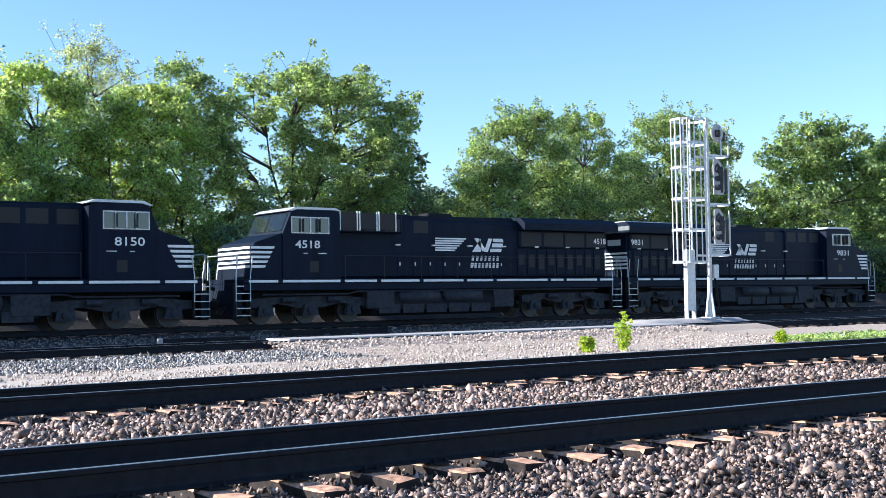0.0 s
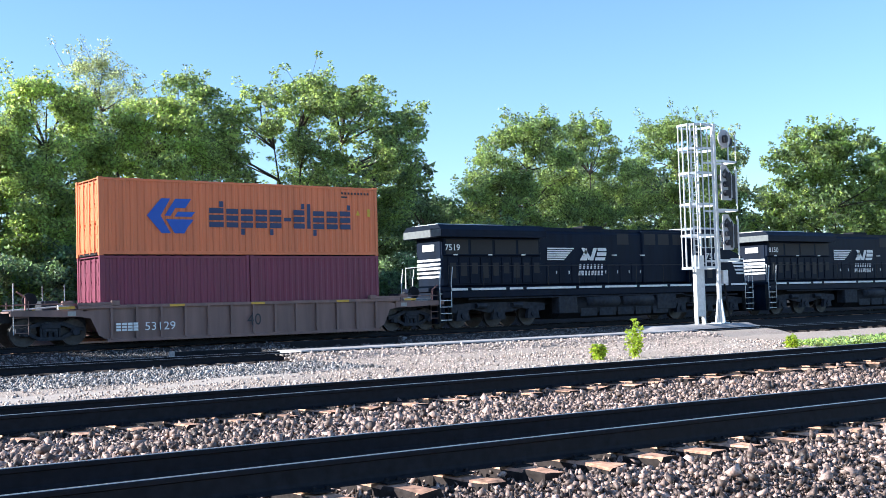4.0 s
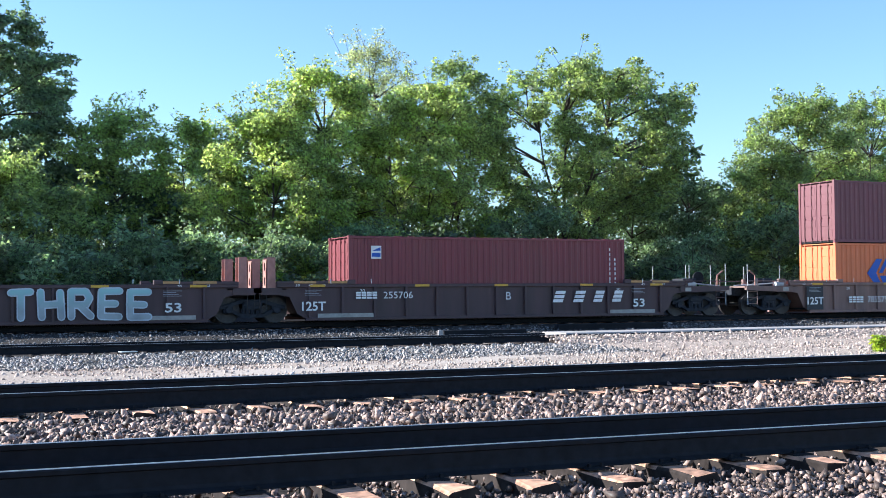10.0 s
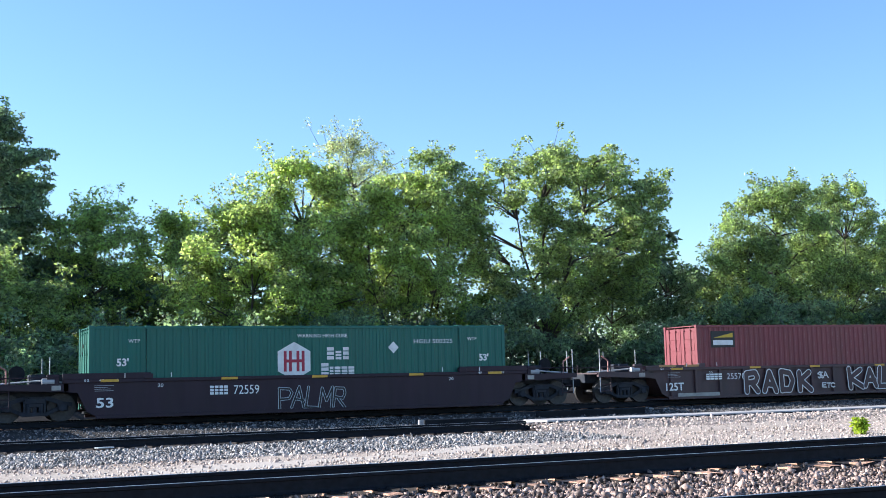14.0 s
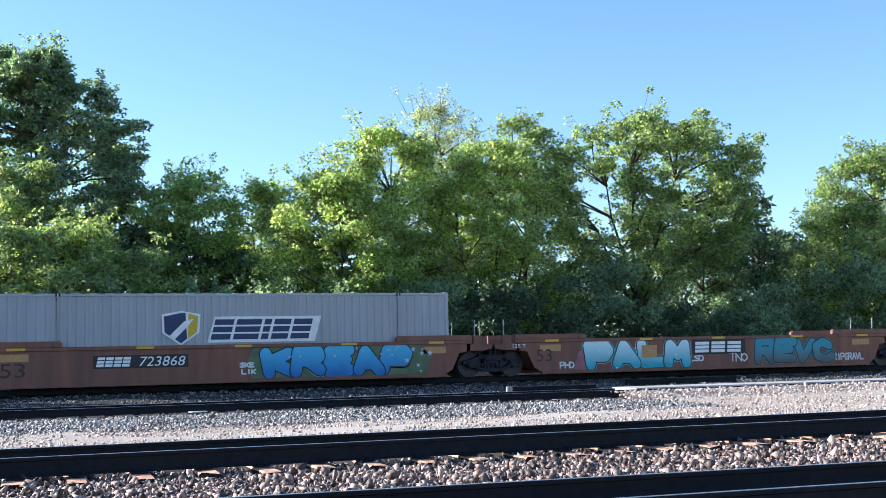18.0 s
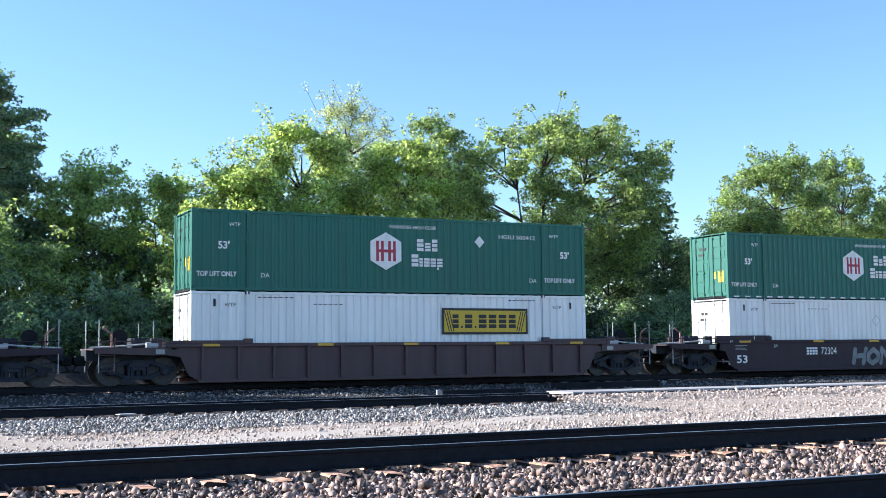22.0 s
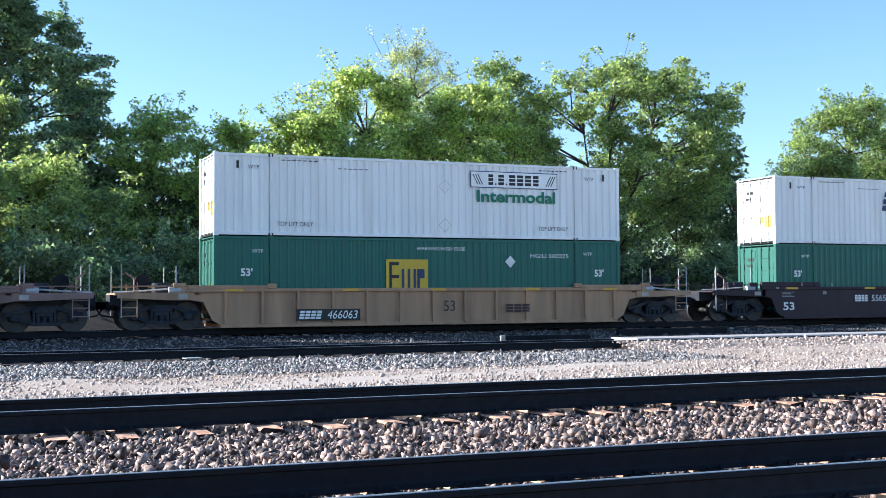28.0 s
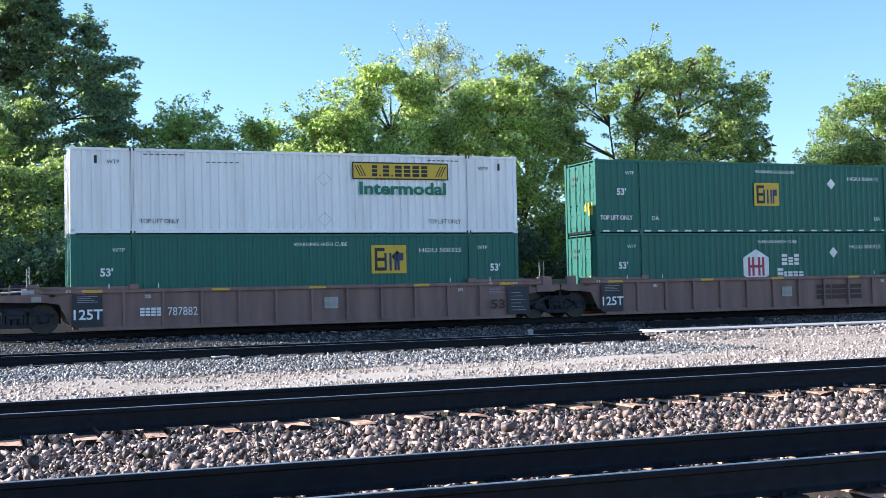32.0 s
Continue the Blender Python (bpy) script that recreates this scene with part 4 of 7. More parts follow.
def emblem_hex(t, x=-0.73, z=1.58):
    """White hexagon with red bars and a two-line name drawn as blocks."""
    y = face_y(t)
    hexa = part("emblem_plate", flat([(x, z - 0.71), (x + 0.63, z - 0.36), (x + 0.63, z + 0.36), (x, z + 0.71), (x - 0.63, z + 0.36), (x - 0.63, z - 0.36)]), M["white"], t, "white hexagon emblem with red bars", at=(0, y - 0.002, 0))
    for a in (-0.40, -0.20, 0.09, 0.29):
        part("emblem_bar", Mesh().box(x + a, x + a + 0.11, -0.003, -0.001, z - 0.38, z + 0.38), PAINT["red"], hexa)
    part("emblem_bar", Mesh().box(x - 0.38, x + 0.38, -0.0035, -0.001, z - 0.05, z + 0.06), PAINT["red"], hexa)
    words(t, [(0.6, 0, 1), (0.5, 0, 0.7), (0.5, 0, 1)], 0.46, 0.14, M["white"], (x + 1.28, y - 0.002, z + 0.04))
    words(t, [(0.62, 0, 1), (0.32, 0, 0.7), (0.5, 0, 0.7), (0.5, 0, 0.7), (0.5, -0.25, 0.7)], 0.46, 0.1, M["white"], (x + 1.05, y - 0.002, z - 0.55))


def emblem_square(t, x, z, s=1.3):
    """A yellow panel with dark block letters."""
    y = face_y(t)
    p = panel(t, "emblem", x, x + s * 1.3, z, z + s, PAINT["gold"], 0.002, "yellow square emblem with dark blocks")
    part("emblem_bar", Mesh().box(x + 0.12, x + 0.22, -0.004, -0.001, z + 0.1, z + s - 0.1), PAINT["black"], p)
    for q in (0.1, s / 2 - 0.06, s - 0.22):
        part("emblem_bar", Mesh().box(x + 0.221, x + 0.5, -0.004, -0.001, z + q, z + q + 0.12), PAINT["black"], p)
    for a in (0.62, 0.86, 1.1, 1.25):
        part("emblem_bar", Mesh().box(x + a * s / 1.3, x + (a + 0.11) * s / 1.3, -0.004, -0.001, z + 0.1, z + s * 0.72), PAINT["navy"], p)
    part("emblem_bar", Mesh().box(x + 1.361 * s / 1.3, x + 1.55 * s / 1.3, -0.004, -0.001, z + s * 0.45, z + s * 0.72), PAINT["navy"], p)


def word_slanted(t, x, z, size, mat="navy", back=False):
    y = face_y(t)
    if back:
        part("name_panel", flat([(x - 0.12, z - 0.1), (x + 5.25 * size, z - 0.1), (x + 5.6 * size, z + size + 0.1), (x + 0.15, z + size + 0.1)]), M["white"], t, "white panel behind the name", at=(0, y - 0.001, 0))
    words(t, [(0.95, 0, 1), (1.25, 0, 1), (0.36, 0, 1), (0.85, 0, 1), (0.95, 0, 1)], size, 0.14, PAINT[mat], (x, y - 0.002, z), 0.25)


# ---- train: well cars ----
CARPAINT = {
    "brown": material("brown_car_paint", (0.235, 0.145, 0.122), 0.65, grain=0.15, scale=3, dirt=(0.11, 0.075, 0.062), dirt_amount=0.35, dirt_scale=1.0, streak=True),
    "tan": material("faded_yellow_car_paint", (0.42, 0.255, 0.145), 0.65, grain=0.14, scale=3, dirt=(0.16, 0.09, 0.055), dirt_amount=0.3, dirt_scale=0.9, streak=True),
    "darkbrown": material("dark_oxide_car_paint", (0.075, 0.042, 0.045), 0.6, grain=0.15, scale=3, dirt=(0.045, 0.035, 0.032), dirt_amount=0.3, dirt_scale=1.0, streak=True),
    "oxide": material("rusty_red_car_paint", (0.21, 0.085, 0.052), 0.65, grain=0.15, scale=3, dirt=(0.09, 0.05, 0.038), dirt_amount=0.4, dirt_scale=0.9, streak=True),
    "plum": material("plum_car_paint", (0.034, 0.020, 0.029), 0.6, spec=0.3, grain=0.15, scale=3, dirt=(0.035, 0.027, 0.027), dirt_amount=0.25, dirt_scale=0.9, streak=True),
}
BOGIE = {}


def bogie_parts():
    if BOGIE:
        return BOGIE
    for s in (-1, 1):
        y0, y1 = sorted((s * 0.93, s * 1.07))
        m = Mesh().prism([(-1.22, 0.50), (-1.22, 0.64), (-0.95, 0.68), (-0.45, 0.86), (0.45, 0.86), (0.95, 0.68), (1.22, 0.64), (1.22, 0.50), (0.9, 0.56), (0.42, 0.72), (-0.42, 0.72), (-0.9, 0.56)], y0, y1)
        m.prism([(-1.0, 0.50), (-0.4, 0.2), (0.4, 0.2), (1.0, 0.50), (0.80, 0.53), (0.36, 0.32), (-0.36, 0.32), (-0.80, 0.53)], y0, y1)
        for q in (-1, 1):
            m.box(*sorted((q * 0.29, q * 0.37)), y0, y1, 0.3, 0.76, 0.01)
            m.box(*sorted((q * 0.72, q * 1.08)), y0 - 0.01, y1 + 0.01, 0.36, 0.62, 0.03)
        BOGIE["sideframe", s] = m.data("sideframe")
        m = Mesh()
        for q in (-0.2, 0, 0.2):
            m.tube((q, s * 1.0, 0.32), (q, s * 1.0, 0.62), 0.085, 8)
        m.box(-0.34, 0.34, s * 1.0 - 0.12, s * 1.0 + 0.12, 0.62, 0.8, 0.02)
        BOGIE["spring", s] = m.data("spring")
        for q in (-0.89, 0.89):
            BOGIE["bearing", s, q] = Mesh().tube((q, s * 0.9, 0.48), (q, s * 1.14, 0.48), 0.12, 10).data("bearing")
    m = Mesh()
    for s in (-1, 1):
        m.tube((0, s * 0.69, 0.0), (0, s * 0.82, 0.0), 0.475, 28)
        m.tube((0, s * 0.66, 0.0), (0, s * 0.70, 0.0), 0.50, 28)
        m.tube((0, s * 0.80, 0.0), (0, s * 0.835, 0.0), 0.15, 12)
    m.tube((0, -0.8, 0), (0, 0.8, 0), 0.09, 10)
    BOGIE["wheelset"] = m.data("wheelset")
    BOGIE["bolster"] = Mesh().box(-0.22, 0.22, -1.1, 1.1, 0.5, 0.85, 0.03).data("bolster")
    for k, me in BOGIE.items():
        me.materials.append(M["wheel"] if k == "wheelset" else M["truck"])
    return BOGIE


def bogie(parent, x):
    b = bogie_parts()
    t = part("bogie", b["bolster"], None, parent, "four-wheel bogie", at=(x, 0, 0))
    for s in (-1, 1):
        part("sideframe", b["sideframe", s], None, t)
        part("spring", b["spring", s], None, t)
        for q in (-0.89, 0.89):
            part("bearing", b["bearing", s, q], None, t)
    for q in (-0.89, 0.89):
        WHEELS.append((part("wheelset", b["wheelset"], None, t, at=(q, 0, 0.475)), q, 0.475))
    return t


def holed_plate(x, y0, y1, z0, z1):
    """An upright plate across the car with two eight-sided holes cut through it."""
    m = Mesh()
    n = 8
    zm = (z0 + z1) / 2
    for a, b in ((z0, zm), (zm, z1)):
        cy, cz, ry, rz = (y0 + y1) / 2, (a + b) / 2, (y1 - y0) * 0.24, (b - a) * 0.3
        inner = [(cy + ry * math.cos(math.pi / 8 + math.pi * k / 4), cz + rz * math.sin(math.pi / 8 + math.pi * k / 4)) for k in range(n)]
        o = [(y1, cz + (b - a) * 0.2), (cy + (y1 - y0) * 0.2, b), (cy - (y1 - y0) * 0.2, b), (y0, cz + (b - a) * 0.2), (y0, cz - (b - a) * 0.2), (cy - (y1 - y0) * 0.2, a), (cy + (y1 - y0) * 0.2, a), (y1, cz - (b - a) * 0.2)]
        for dx in (-0.015, 0.015):
            vs = [(x + dx, *q) for q in inner] + [(x + dx, *q) for q in o] + [(x + dx, y1, b), (x + dx, y0, b), (x + dx, y0, a), (x + dx, y1, a)]
            m.add(vs, [(k, (k + 1) % n, n + (k + 1) % n, n + k) for k in range(n)] + [(8, 16, 9), (10, 17, 11), (12, 18, 13), (14, 19, 15)])
        vs = [(x + dx, *q) for dx in (-0.015, 0.015) for q in inner]
        m.add(vs, [(k, (k + 1) % n, n + (k + 1) % n, n + k) for k in range(n)])
    return m


# Pinkish red: the sun on the post plates is put into the paint.
POSTPAINT = material("sunlit_red_post_paint", (0.42, 0.20, 0.16), 0.7, grain=0.15, scale=5, dirt=(0.2, 0.1, 0.08), dirt_amount=0.3)


STRIP = material("pale_label_strip", (0.36, 0.34, 0.31), 0.6, grain=0.2, scale=6)


def well_car(label, x, paint, style, left, right, well=16.9, posts=False):
    """An open well car. style: ribbed or smooth; left, right: own (a bogie and coupler of its own) or joint (shared bogie)."""
    t = thing("well_car", label, "freight car", "cars of the train")
    mat = CARPAINT[paint]
    hw = well / 2
    ztop, zbot, wy = (1.42, 0.10, 1.42)
    for s in (-1, 1):
        inset = 0.04 if style == "ribbed" else 0.0
        y0, y1 = sorted((s * (wy - inset), s * (wy - inset - 0.02)))
        sh = Mesh().prism([(-hw + 0.7, zbot), (hw - 0.7, zbot), (hw - 0.3, zbot + 0.22), (hw, 0.95), (hw + 0.45, 1.02), (hw + 0.45, ztop - 0.12), (-hw - 0.45, ztop - 0.12), (-hw - 0.45, 1.02), (-hw, 0.95), (-hw + 0.3, zbot + 0.22)], y0, y1)
        part("side_plate", sh, mat, t)
        ch = Mesh()
        a, b = sorted((s * (wy + 0.05), s * (wy - 0.10)))
        ch.box(-hw - 0.5, hw + 0.5, a, b, ztop - 0.13, ztop, 0.015)
        part("top_chord", ch, mat, t)
        lo = Mesh()
        lo.box(-hw + 0.6, hw - 0.6, a, b, zbot - 0.04, zbot + 0.09, 0.012)
        part("bottom_chord", lo, mat, t)
        if style == "ribbed":
            n = 13
            for k in range(n):
                xx = -hw + 0.75 + k * (2 * hw - 1.5) / (n - 1)
                ya, yb = sorted((s * (wy - 0.045), s * (wy + 0.07)))
                part("rib", Mesh().box(xx - 0.045, xx + 0.045, ya, yb, zbot + 0.05, ztop - 0.1, 0.01), mat, t)
        xk = min(6.08, hw - 0.9)
        for sx in (-1, 1):
            part("end_chord", Mesh().box(*sorted((sx * (xk - 0.1), sx * (hw + 0.5))), a, b, ztop - 0.002, ztop + (0.2 if style == "smooth" else 0.1), 0.012), mat, t)
        for xx in (-xk, xk):
            ya, yb = sorted((s * (wy + 0.09), s * (wy - 0.08)))
            part("guide_block", Mesh().box(xx - 0.16, xx + 0.16, ya, yb, ztop - 0.02, ztop + 0.16, 0.02), mat, t)
        ye = s * (wy + 0.056)
        for xx in (-7.4, -3.2, 0.2, 4.1, 7.5):
            p0, p1 = sorted((ye, ye + s * 0.005))
            part("reflector", Mesh().box(xx - 0.3, xx + 0.3, p0, p1, ztop - 0.11, ztop - 0.02), M["yellow"], t, "yellow reflector strip")
    part("well_floor", Mesh().box(-hw + 0.5, hw - 0.5, -wy + 0.05, wy - 0.05, 0.2, 0.28), M["under"], t)
    for sx, end in ((-1, left), (1, right)):
        e = Mesh()
        xe = hw + 1.5 if end == "joint" else hw + 3.0
        pts = [(sx * (hw - 0.1), 0.3), (sx * (hw - 0.1), 1.15), (sx * (hw + 0.6), 1.22), (sx * xe, 1.22), (sx * xe, 0.86), (sx * (hw + 0.9), 0.86), (sx * (hw + 0.35), 0.6)]
        e.prism(pts, -0.55, 0.55)
        # Bogie-dark: the bogie's shade on the sill is put into its colour.
        part("end_sill", e, M["truck"], t)
        # Added plate; it hides the sunlit inside of the far side plate.
        bulk = Mesh().prism([(sx * (hw - 0.75), 0.2), (sx * (hw - 0.69), 0.2), (sx * (hw - 0.02), 0.98), (sx * (hw - 0.02), 1.25), (sx * (hw - 0.08), 1.25), (sx * (hw - 0.08), 1.0)], -wy + 0.07, wy - 0.07)
        part("bulkhead", bulk, mat, t)
        pf = Mesh()
        x0, x1 = sorted((sx * (hw + 0.1), sx * (xe - 0.1)))
        pf.box(x0, x1, -1.38, 1.38, 1.2, 1.27, 0.01)
        for s in (-1, 1):
            a, b = sorted((s * 1.42, s * 1.28))
            pf.prism([(sx * (hw + 0.3), 1.28), (sx * (xe - 0.15), 1.28), (sx * (xe - 0.15), 1.1), (sx * (hw + 1.0), 1.02), (sx * (hw + 0.3), 1.02)], a, b)
        part("end_platform", pf, mat, t)
        if end == "own":
            bogie(t, sx * (hw + 1.35))
            cp = Mesh().box(*sorted((sx * xe, sx * (xe + 0.55))), -0.12, 0.12, 0.72, 0.98, 0.03)
            cp.box(*sorted((sx * (xe + 0.4), sx * (xe + 0.78))), -0.2, 0.17, 0.68, 1.02, 0.05)
            part("coupler", cp, M["under"], t)
            for yy in (-1.33, 1.33):
                for q, zt in ((2.72, 2.25), (2.2, 1.62)):
                    part("corner_rail", Mesh().tube((sx * (hw + q), yy, 0.45), (sx * (hw + q), yy, zt), 0.02, 6), M["plate"] if q > 2.5 else mat, t)
                for zz in (0.5, 0.78, 1.04):
                    part("step", Mesh().tube((sx * (hw + 2.72), yy, zz), (sx * (hw + 2.2), yy, zz), 0.02, 6), mat, t)
                part("handrail", Mesh().tube((sx * (hw + 0.5), yy, 1.5), (sx * (hw + 2.72), yy, 1.5), 0.02, 6), mat, t)
            part("air_pipe", Mesh().path([(sx * (hw + 0.4), -1.2, 1.32), (sx * (hw + 1.2), -1.15, 1.4), (sx * (hw + 2.0), -0.9, 1.34), (sx * (hw + 2.9), -0.6, 1.3)], 0.03), M["plate"], t)
            part("crank", Mesh().path([(sx * (hw + 2.3), -1.3, 1.3), (sx * (hw + 2.3), -1.3, 1.75), (sx * (hw + 2.6), -1.3, 1.95)], 0.03), POSTPAINT, t)
            part("data_plate", Mesh().box(*sorted((sx * (hw + 0.55), sx * (hw + 0.85))), -1.43, -1.42, 1.06, 1.22), STRIP, t, "small pale data plate")
            part("end_box", Mesh().box(*sorted((sx * (hw + 1.0), sx * (hw + 1.5))), -0.9, 0.2, 1.27, 1.62, 0.03), M["truck"], t)
            part("valve", Mesh().tube((sx * (hw + 0.75), -1.25, 1.36), (sx * (hw + 1.15), -1.25, 1.36), 0.11, 10), M["plate"], t)
            bw = Mesh().tube((sx * (hw + 1.9), -0.5, 1.65), (sx * (hw + 1.9), -0.42, 1.65), 0.27, 14)
            bw.tube((sx * (hw + 1.9), -0.46, 1.25), (sx * (hw + 1.9), -0.46, 1.65), 0.04, 6)
            part("brake_wheel", bw, M["under"], t)
            hs = Mesh()
            hs.path([(sx * xe, 0.35, 0.95), (sx * (xe + 0.3), 0.4, 0.5), (sx * (xe + 0.7), 0.4, 0.45)], 0.03)
            part("air_hose", hs, M["blackm"], t)
        elif sx < 0:
            bogie(t, sx * 9.75)
        if posts and end == "joint":
            for yy in (-1.1, 1.1):
                gp = holed_plate(sx * (hw + 0.85), yy - 0.24, yy + 0.24, 1.25, 2.32)
                pg = part("guide_post", gp, POSTPAINT, t, "tall plate with two holes")
                x0, x1 = sorted((sx * (hw + 0.83), sx * (hw + 0.52)))
                for yf in (yy - 0.26, yy + 0.24):
                    part("flange", Mesh().box(x0, x1, yf, yf + 0.02, 1.25, 2.4), POSTPAINT, pg)
        else:
            for yy in (-1.25, 1.25):
                x0, x1 = sorted((sx * (hw + 0.6), sx * (hw + 1.0)))
                part("post_stub", Mesh().box(x0, x1, yy - 0.08, yy + 0.08, 1.25, 1.6, 0.02), mat, t)
                part("grab_rail", Mesh().tube((x0 + 0.1, yy, 1.5), (x0 + 0.1, yy, 2.2), 0.015, 6), M["plate"], t)
        if end == "joint":
            part("cross_ladder", Mesh().path([(sx * (hw + 1.3), -1.35, 1.25), (sx * (hw + 1.3), -1.35, 0.5), (sx * (hw + 0.85), -1.35, 0.5), (sx * (hw + 0.85), -1.35, 1.25)], 0.02), M["blackm"], t)
    MOVING.append((t, x, 0.0))
    t["hw"] = 1.42
    return t


# ---- train: locomotives ----
def loco(label, x, face, number, grids=False):
    """A six-axle diesel locomotive. face: +1 with the cab to the right, -1 with the cab to the left."""
    t = thing("locomotive", label, "locomotive", "locomotives of the train")
    K, f = M["loco"], face

    def bx(x0, x1, y0, y1, z0, z1, c=0.03):
        return Mesh().box(*sorted((f * x0, f * x1)), y0, y1, z0, z1, c)

    def pr(poly, y0, y1):
        return Mesh().prism([(f * a, b) for a, b in poly], y0, y1)

    part("underframe", bx(-10.5, 10.3, -1.5, 1.5, 1.36, 1.66, 0.02), K, t)
    part("walkway", bx(-10.6, 10.3, -1.52, 1.52, 1.66, 1.84, 0.015), K, t)
    for s in (-1, 1):
        y0, y1 = sorted((s * 1.521, s * 1.528))
        a = -10.0
        for w in (0.9, 2.0, 0.8, 3.1, 1.5, 2.2, 2.0, 1.6, 2.7, 1.3):
            part("sill_stripe", bx(a, a + w, y0, y1, 1.69, 1.79, 0), M["white"], t, "white sill stripe")
            a += w + 0.22
    # long hood
    part("hood", bx(-10.1, 5.9, -0.95, 0.95, 1.84, 4.45, 0.10), K, t)
    part("radiator_cab", bx(-10.05, -4.3, -1.06, 1.06, 3.25, 4.1, 0.05), K, t)
    wing = Mesh()
    pts = [(-1.5, 4.10), (-1.5, 4.42), (-1.2, 4.66), (1.2, 4.66), (1.5, 4.42), (1.5, 4.10)]
    wing.prism([(p[0], p[1]) for p in pts], *sorted((f * -10.45, f * -4.3)), "x")
    part("radiator_wing", wing, K, t, "overhanging radiator roof")
    # Added end plate: fading and the sun on this end make its grey.
    part("wing_end_plate", bx(-10.47, -10.45, -1.45, 1.45, 4.12, 4.44, 0), M["fadedlit"], t, "faded grey end of the radiator roof, sunlight put into its colour")
    rx = f * -9.55
    fit_text("number", number, rx - 0.42, rx + 0.42, 3.5, 3.78, M["white"], t, -1.082, bold=0.012, label="white road number")
    part("radiator_fan_deck", bx(-10.2, -6.4, -0.9, 0.9, 4.66, 4.72, 0.02), M["galv"] if not grids else K, t)
    part("hood_roof", pr([(-4.3, 4.4), (-4.1, 4.66), (0.6, 4.62), (5.9, 4.66), (5.9, 4.3)], -0.80, 0.80), K, t)
    part("exhaust_housing", bx(-0.9, 0.5, -0.4, 0.4, 4.6, 4.80, 0.06), M["under"], t)
    side = 1.40 if grids else 1.04
    part("blower_housing", bx(2.6, 5.85, -side, side, 3.78 if grids else 1.9, 4.55, 0.05), K, t)
    # Added dark box; it closes the bright see-through gap above the bogies.
    part("centre_sill", bx(-9.6, 9.6, -0.55, 0.55, 0.9, 1.36, 0.02), M["under"], t)
    part("sill_piping", Mesh().path([(f * -9.0, -1.44, 1.30), (f * 5.0, -1.44, 1.30), (f * 5.4, -1.40, 1.2), (f * 9.4, -1.40, 1.2)], 0.035), M["truck"], t)
    cab = pr([(5.85, 1.84), (5.85, 4.5), (6.1, 4.66), (7.9, 4.66), (8.15, 4.58), (8.55, 3.66), (8.55, 1.84)], -1.52, 1.52)
    part("cab", cab, K, t)
    part("cab_roof", pr([(5.78, 4.62), (6.05, 4.76), (7.95, 4.76), (8.3, 4.60), (8.16, 4.585), (7.9, 4.665), (6.1, 4.665)], -1.55, 1.55), M["galv"], t, "pale grey cab roof")
    part("nose", pr([(8.5, 1.84), (8.5, 3.70), (9.75, 3.30), (9.95, 3.0), (9.98, 1.84)], -1.46, 1.46), K, t)
    for k in range(5):
        z = 2.28 + k * 0.19
        part("nose_stripe", pr([(8.95 + 0.10 * (4 - k), z), (9.96, z), (9.95, z + 0.10), (8.88 + 0.10 * (4 - k), z + 0.10)], -1.466, -1.46), M["white"], t, "white stripe on the nose")
        part("nose_stripe", bx(9.975, 9.99, -1.4, 1.4, z, z + 0.10, 0), M["white"], t, "white stripe on the nose")
        part("rear_stripe", bx(-10.13, -10.10, -0.9, 0.9, z, z + 0.10, 0), M["white"], t, "white stripe on the rear end")
    part("rear_number_board", bx(-10.13, -10.10, -0.45, 0.45, 3.5, 3.8, 0), M["white"], t)
    for a, b, open_pane in ((6.42, 6.82, False), (6.92, 7.62, True), (7.72, 8.12, False)):
        w = part("side_window", bx(a, b, -1.532, -1.52, 3.72, 4.32, 0.0), M["glass"], t)
        for q in ((a - 0.045, a, 3.68, 4.36), (b, b + 0.045, 3.68, 4.36), (a, b, 4.32, 4.36), (a, b, 3.68, 3.72)):
            part("window_frame", Mesh().box(*sorted((f * q[0], f * q[1])), -1.545, -1.52, q[2], q[3]), M["galv"], w)
        if open_pane:
            part("sliding_sash", bx((a + b) / 2 - 0.03, (a + b) / 2 + 0.03, -1.55, -1.52, 3.72, 4.32, 0.0), M["galv"], w)
            for q in (a - 0.06, b + 0.02):
                part("wind_deflector", bx(q, q + 0.05, -1.75, -1.54, 3.74, 4.28, 0.0), M["glass"], w)
    for s in (-1, 1):
        y0, y1 = sorted((s * 0.12, s * 1.35))
        m = Mesh().add([(f * 8.51, y0, 3.78), (f * 8.51, y1, 3.78), (f * 8.19, y1, 4.5), (f * 8.19, y0, 4.5)], [(0, 1, 2, 3), (3, 2, 1, 0)])
        part("windscreen", m, M["glass"], t, at=(f * 0.012, 0, 0.006))
    xc = f * 7.4
    fit_text("number", number, xc - 0.58, xc + 0.58, 3.08, 3.40, M["white"], t, -1.526, bold=0.012, label="white road number")
    for k in range(2):
        part("marking", bx(6.5 + k * 0.9, 6.9 + k * 0.7, -1.524, -1.52, 2.86, 2.89, 0), M["white"], t)
    part("cab_vent", bx(6.9, 7.3, -1.53, -1.52, 2.1, 2.55, 0), M["grille"], t)
    # doors, louvres and grilles along the hood
    for k in range(9):
        a = -9.75 + k * 0.62
        d = part("hood_door", bx(a, a + 0.54, -0.985, -0.95, 2.0, 3.2, 0.012), K, t)
        part("door_louvre", bx(a + 0.1, a + 0.44, -0.992, -0.985, 2.25 + 0.1 * (k % 3), 2.95, 0), M["grille"], d)
    for k in range(8):
        a = -3.9 + k * 0.82
        d = part("hood_door", bx(a, a + 0.74, -0.975, -0.95, 1.95, 2.95, 0.012), K, t)
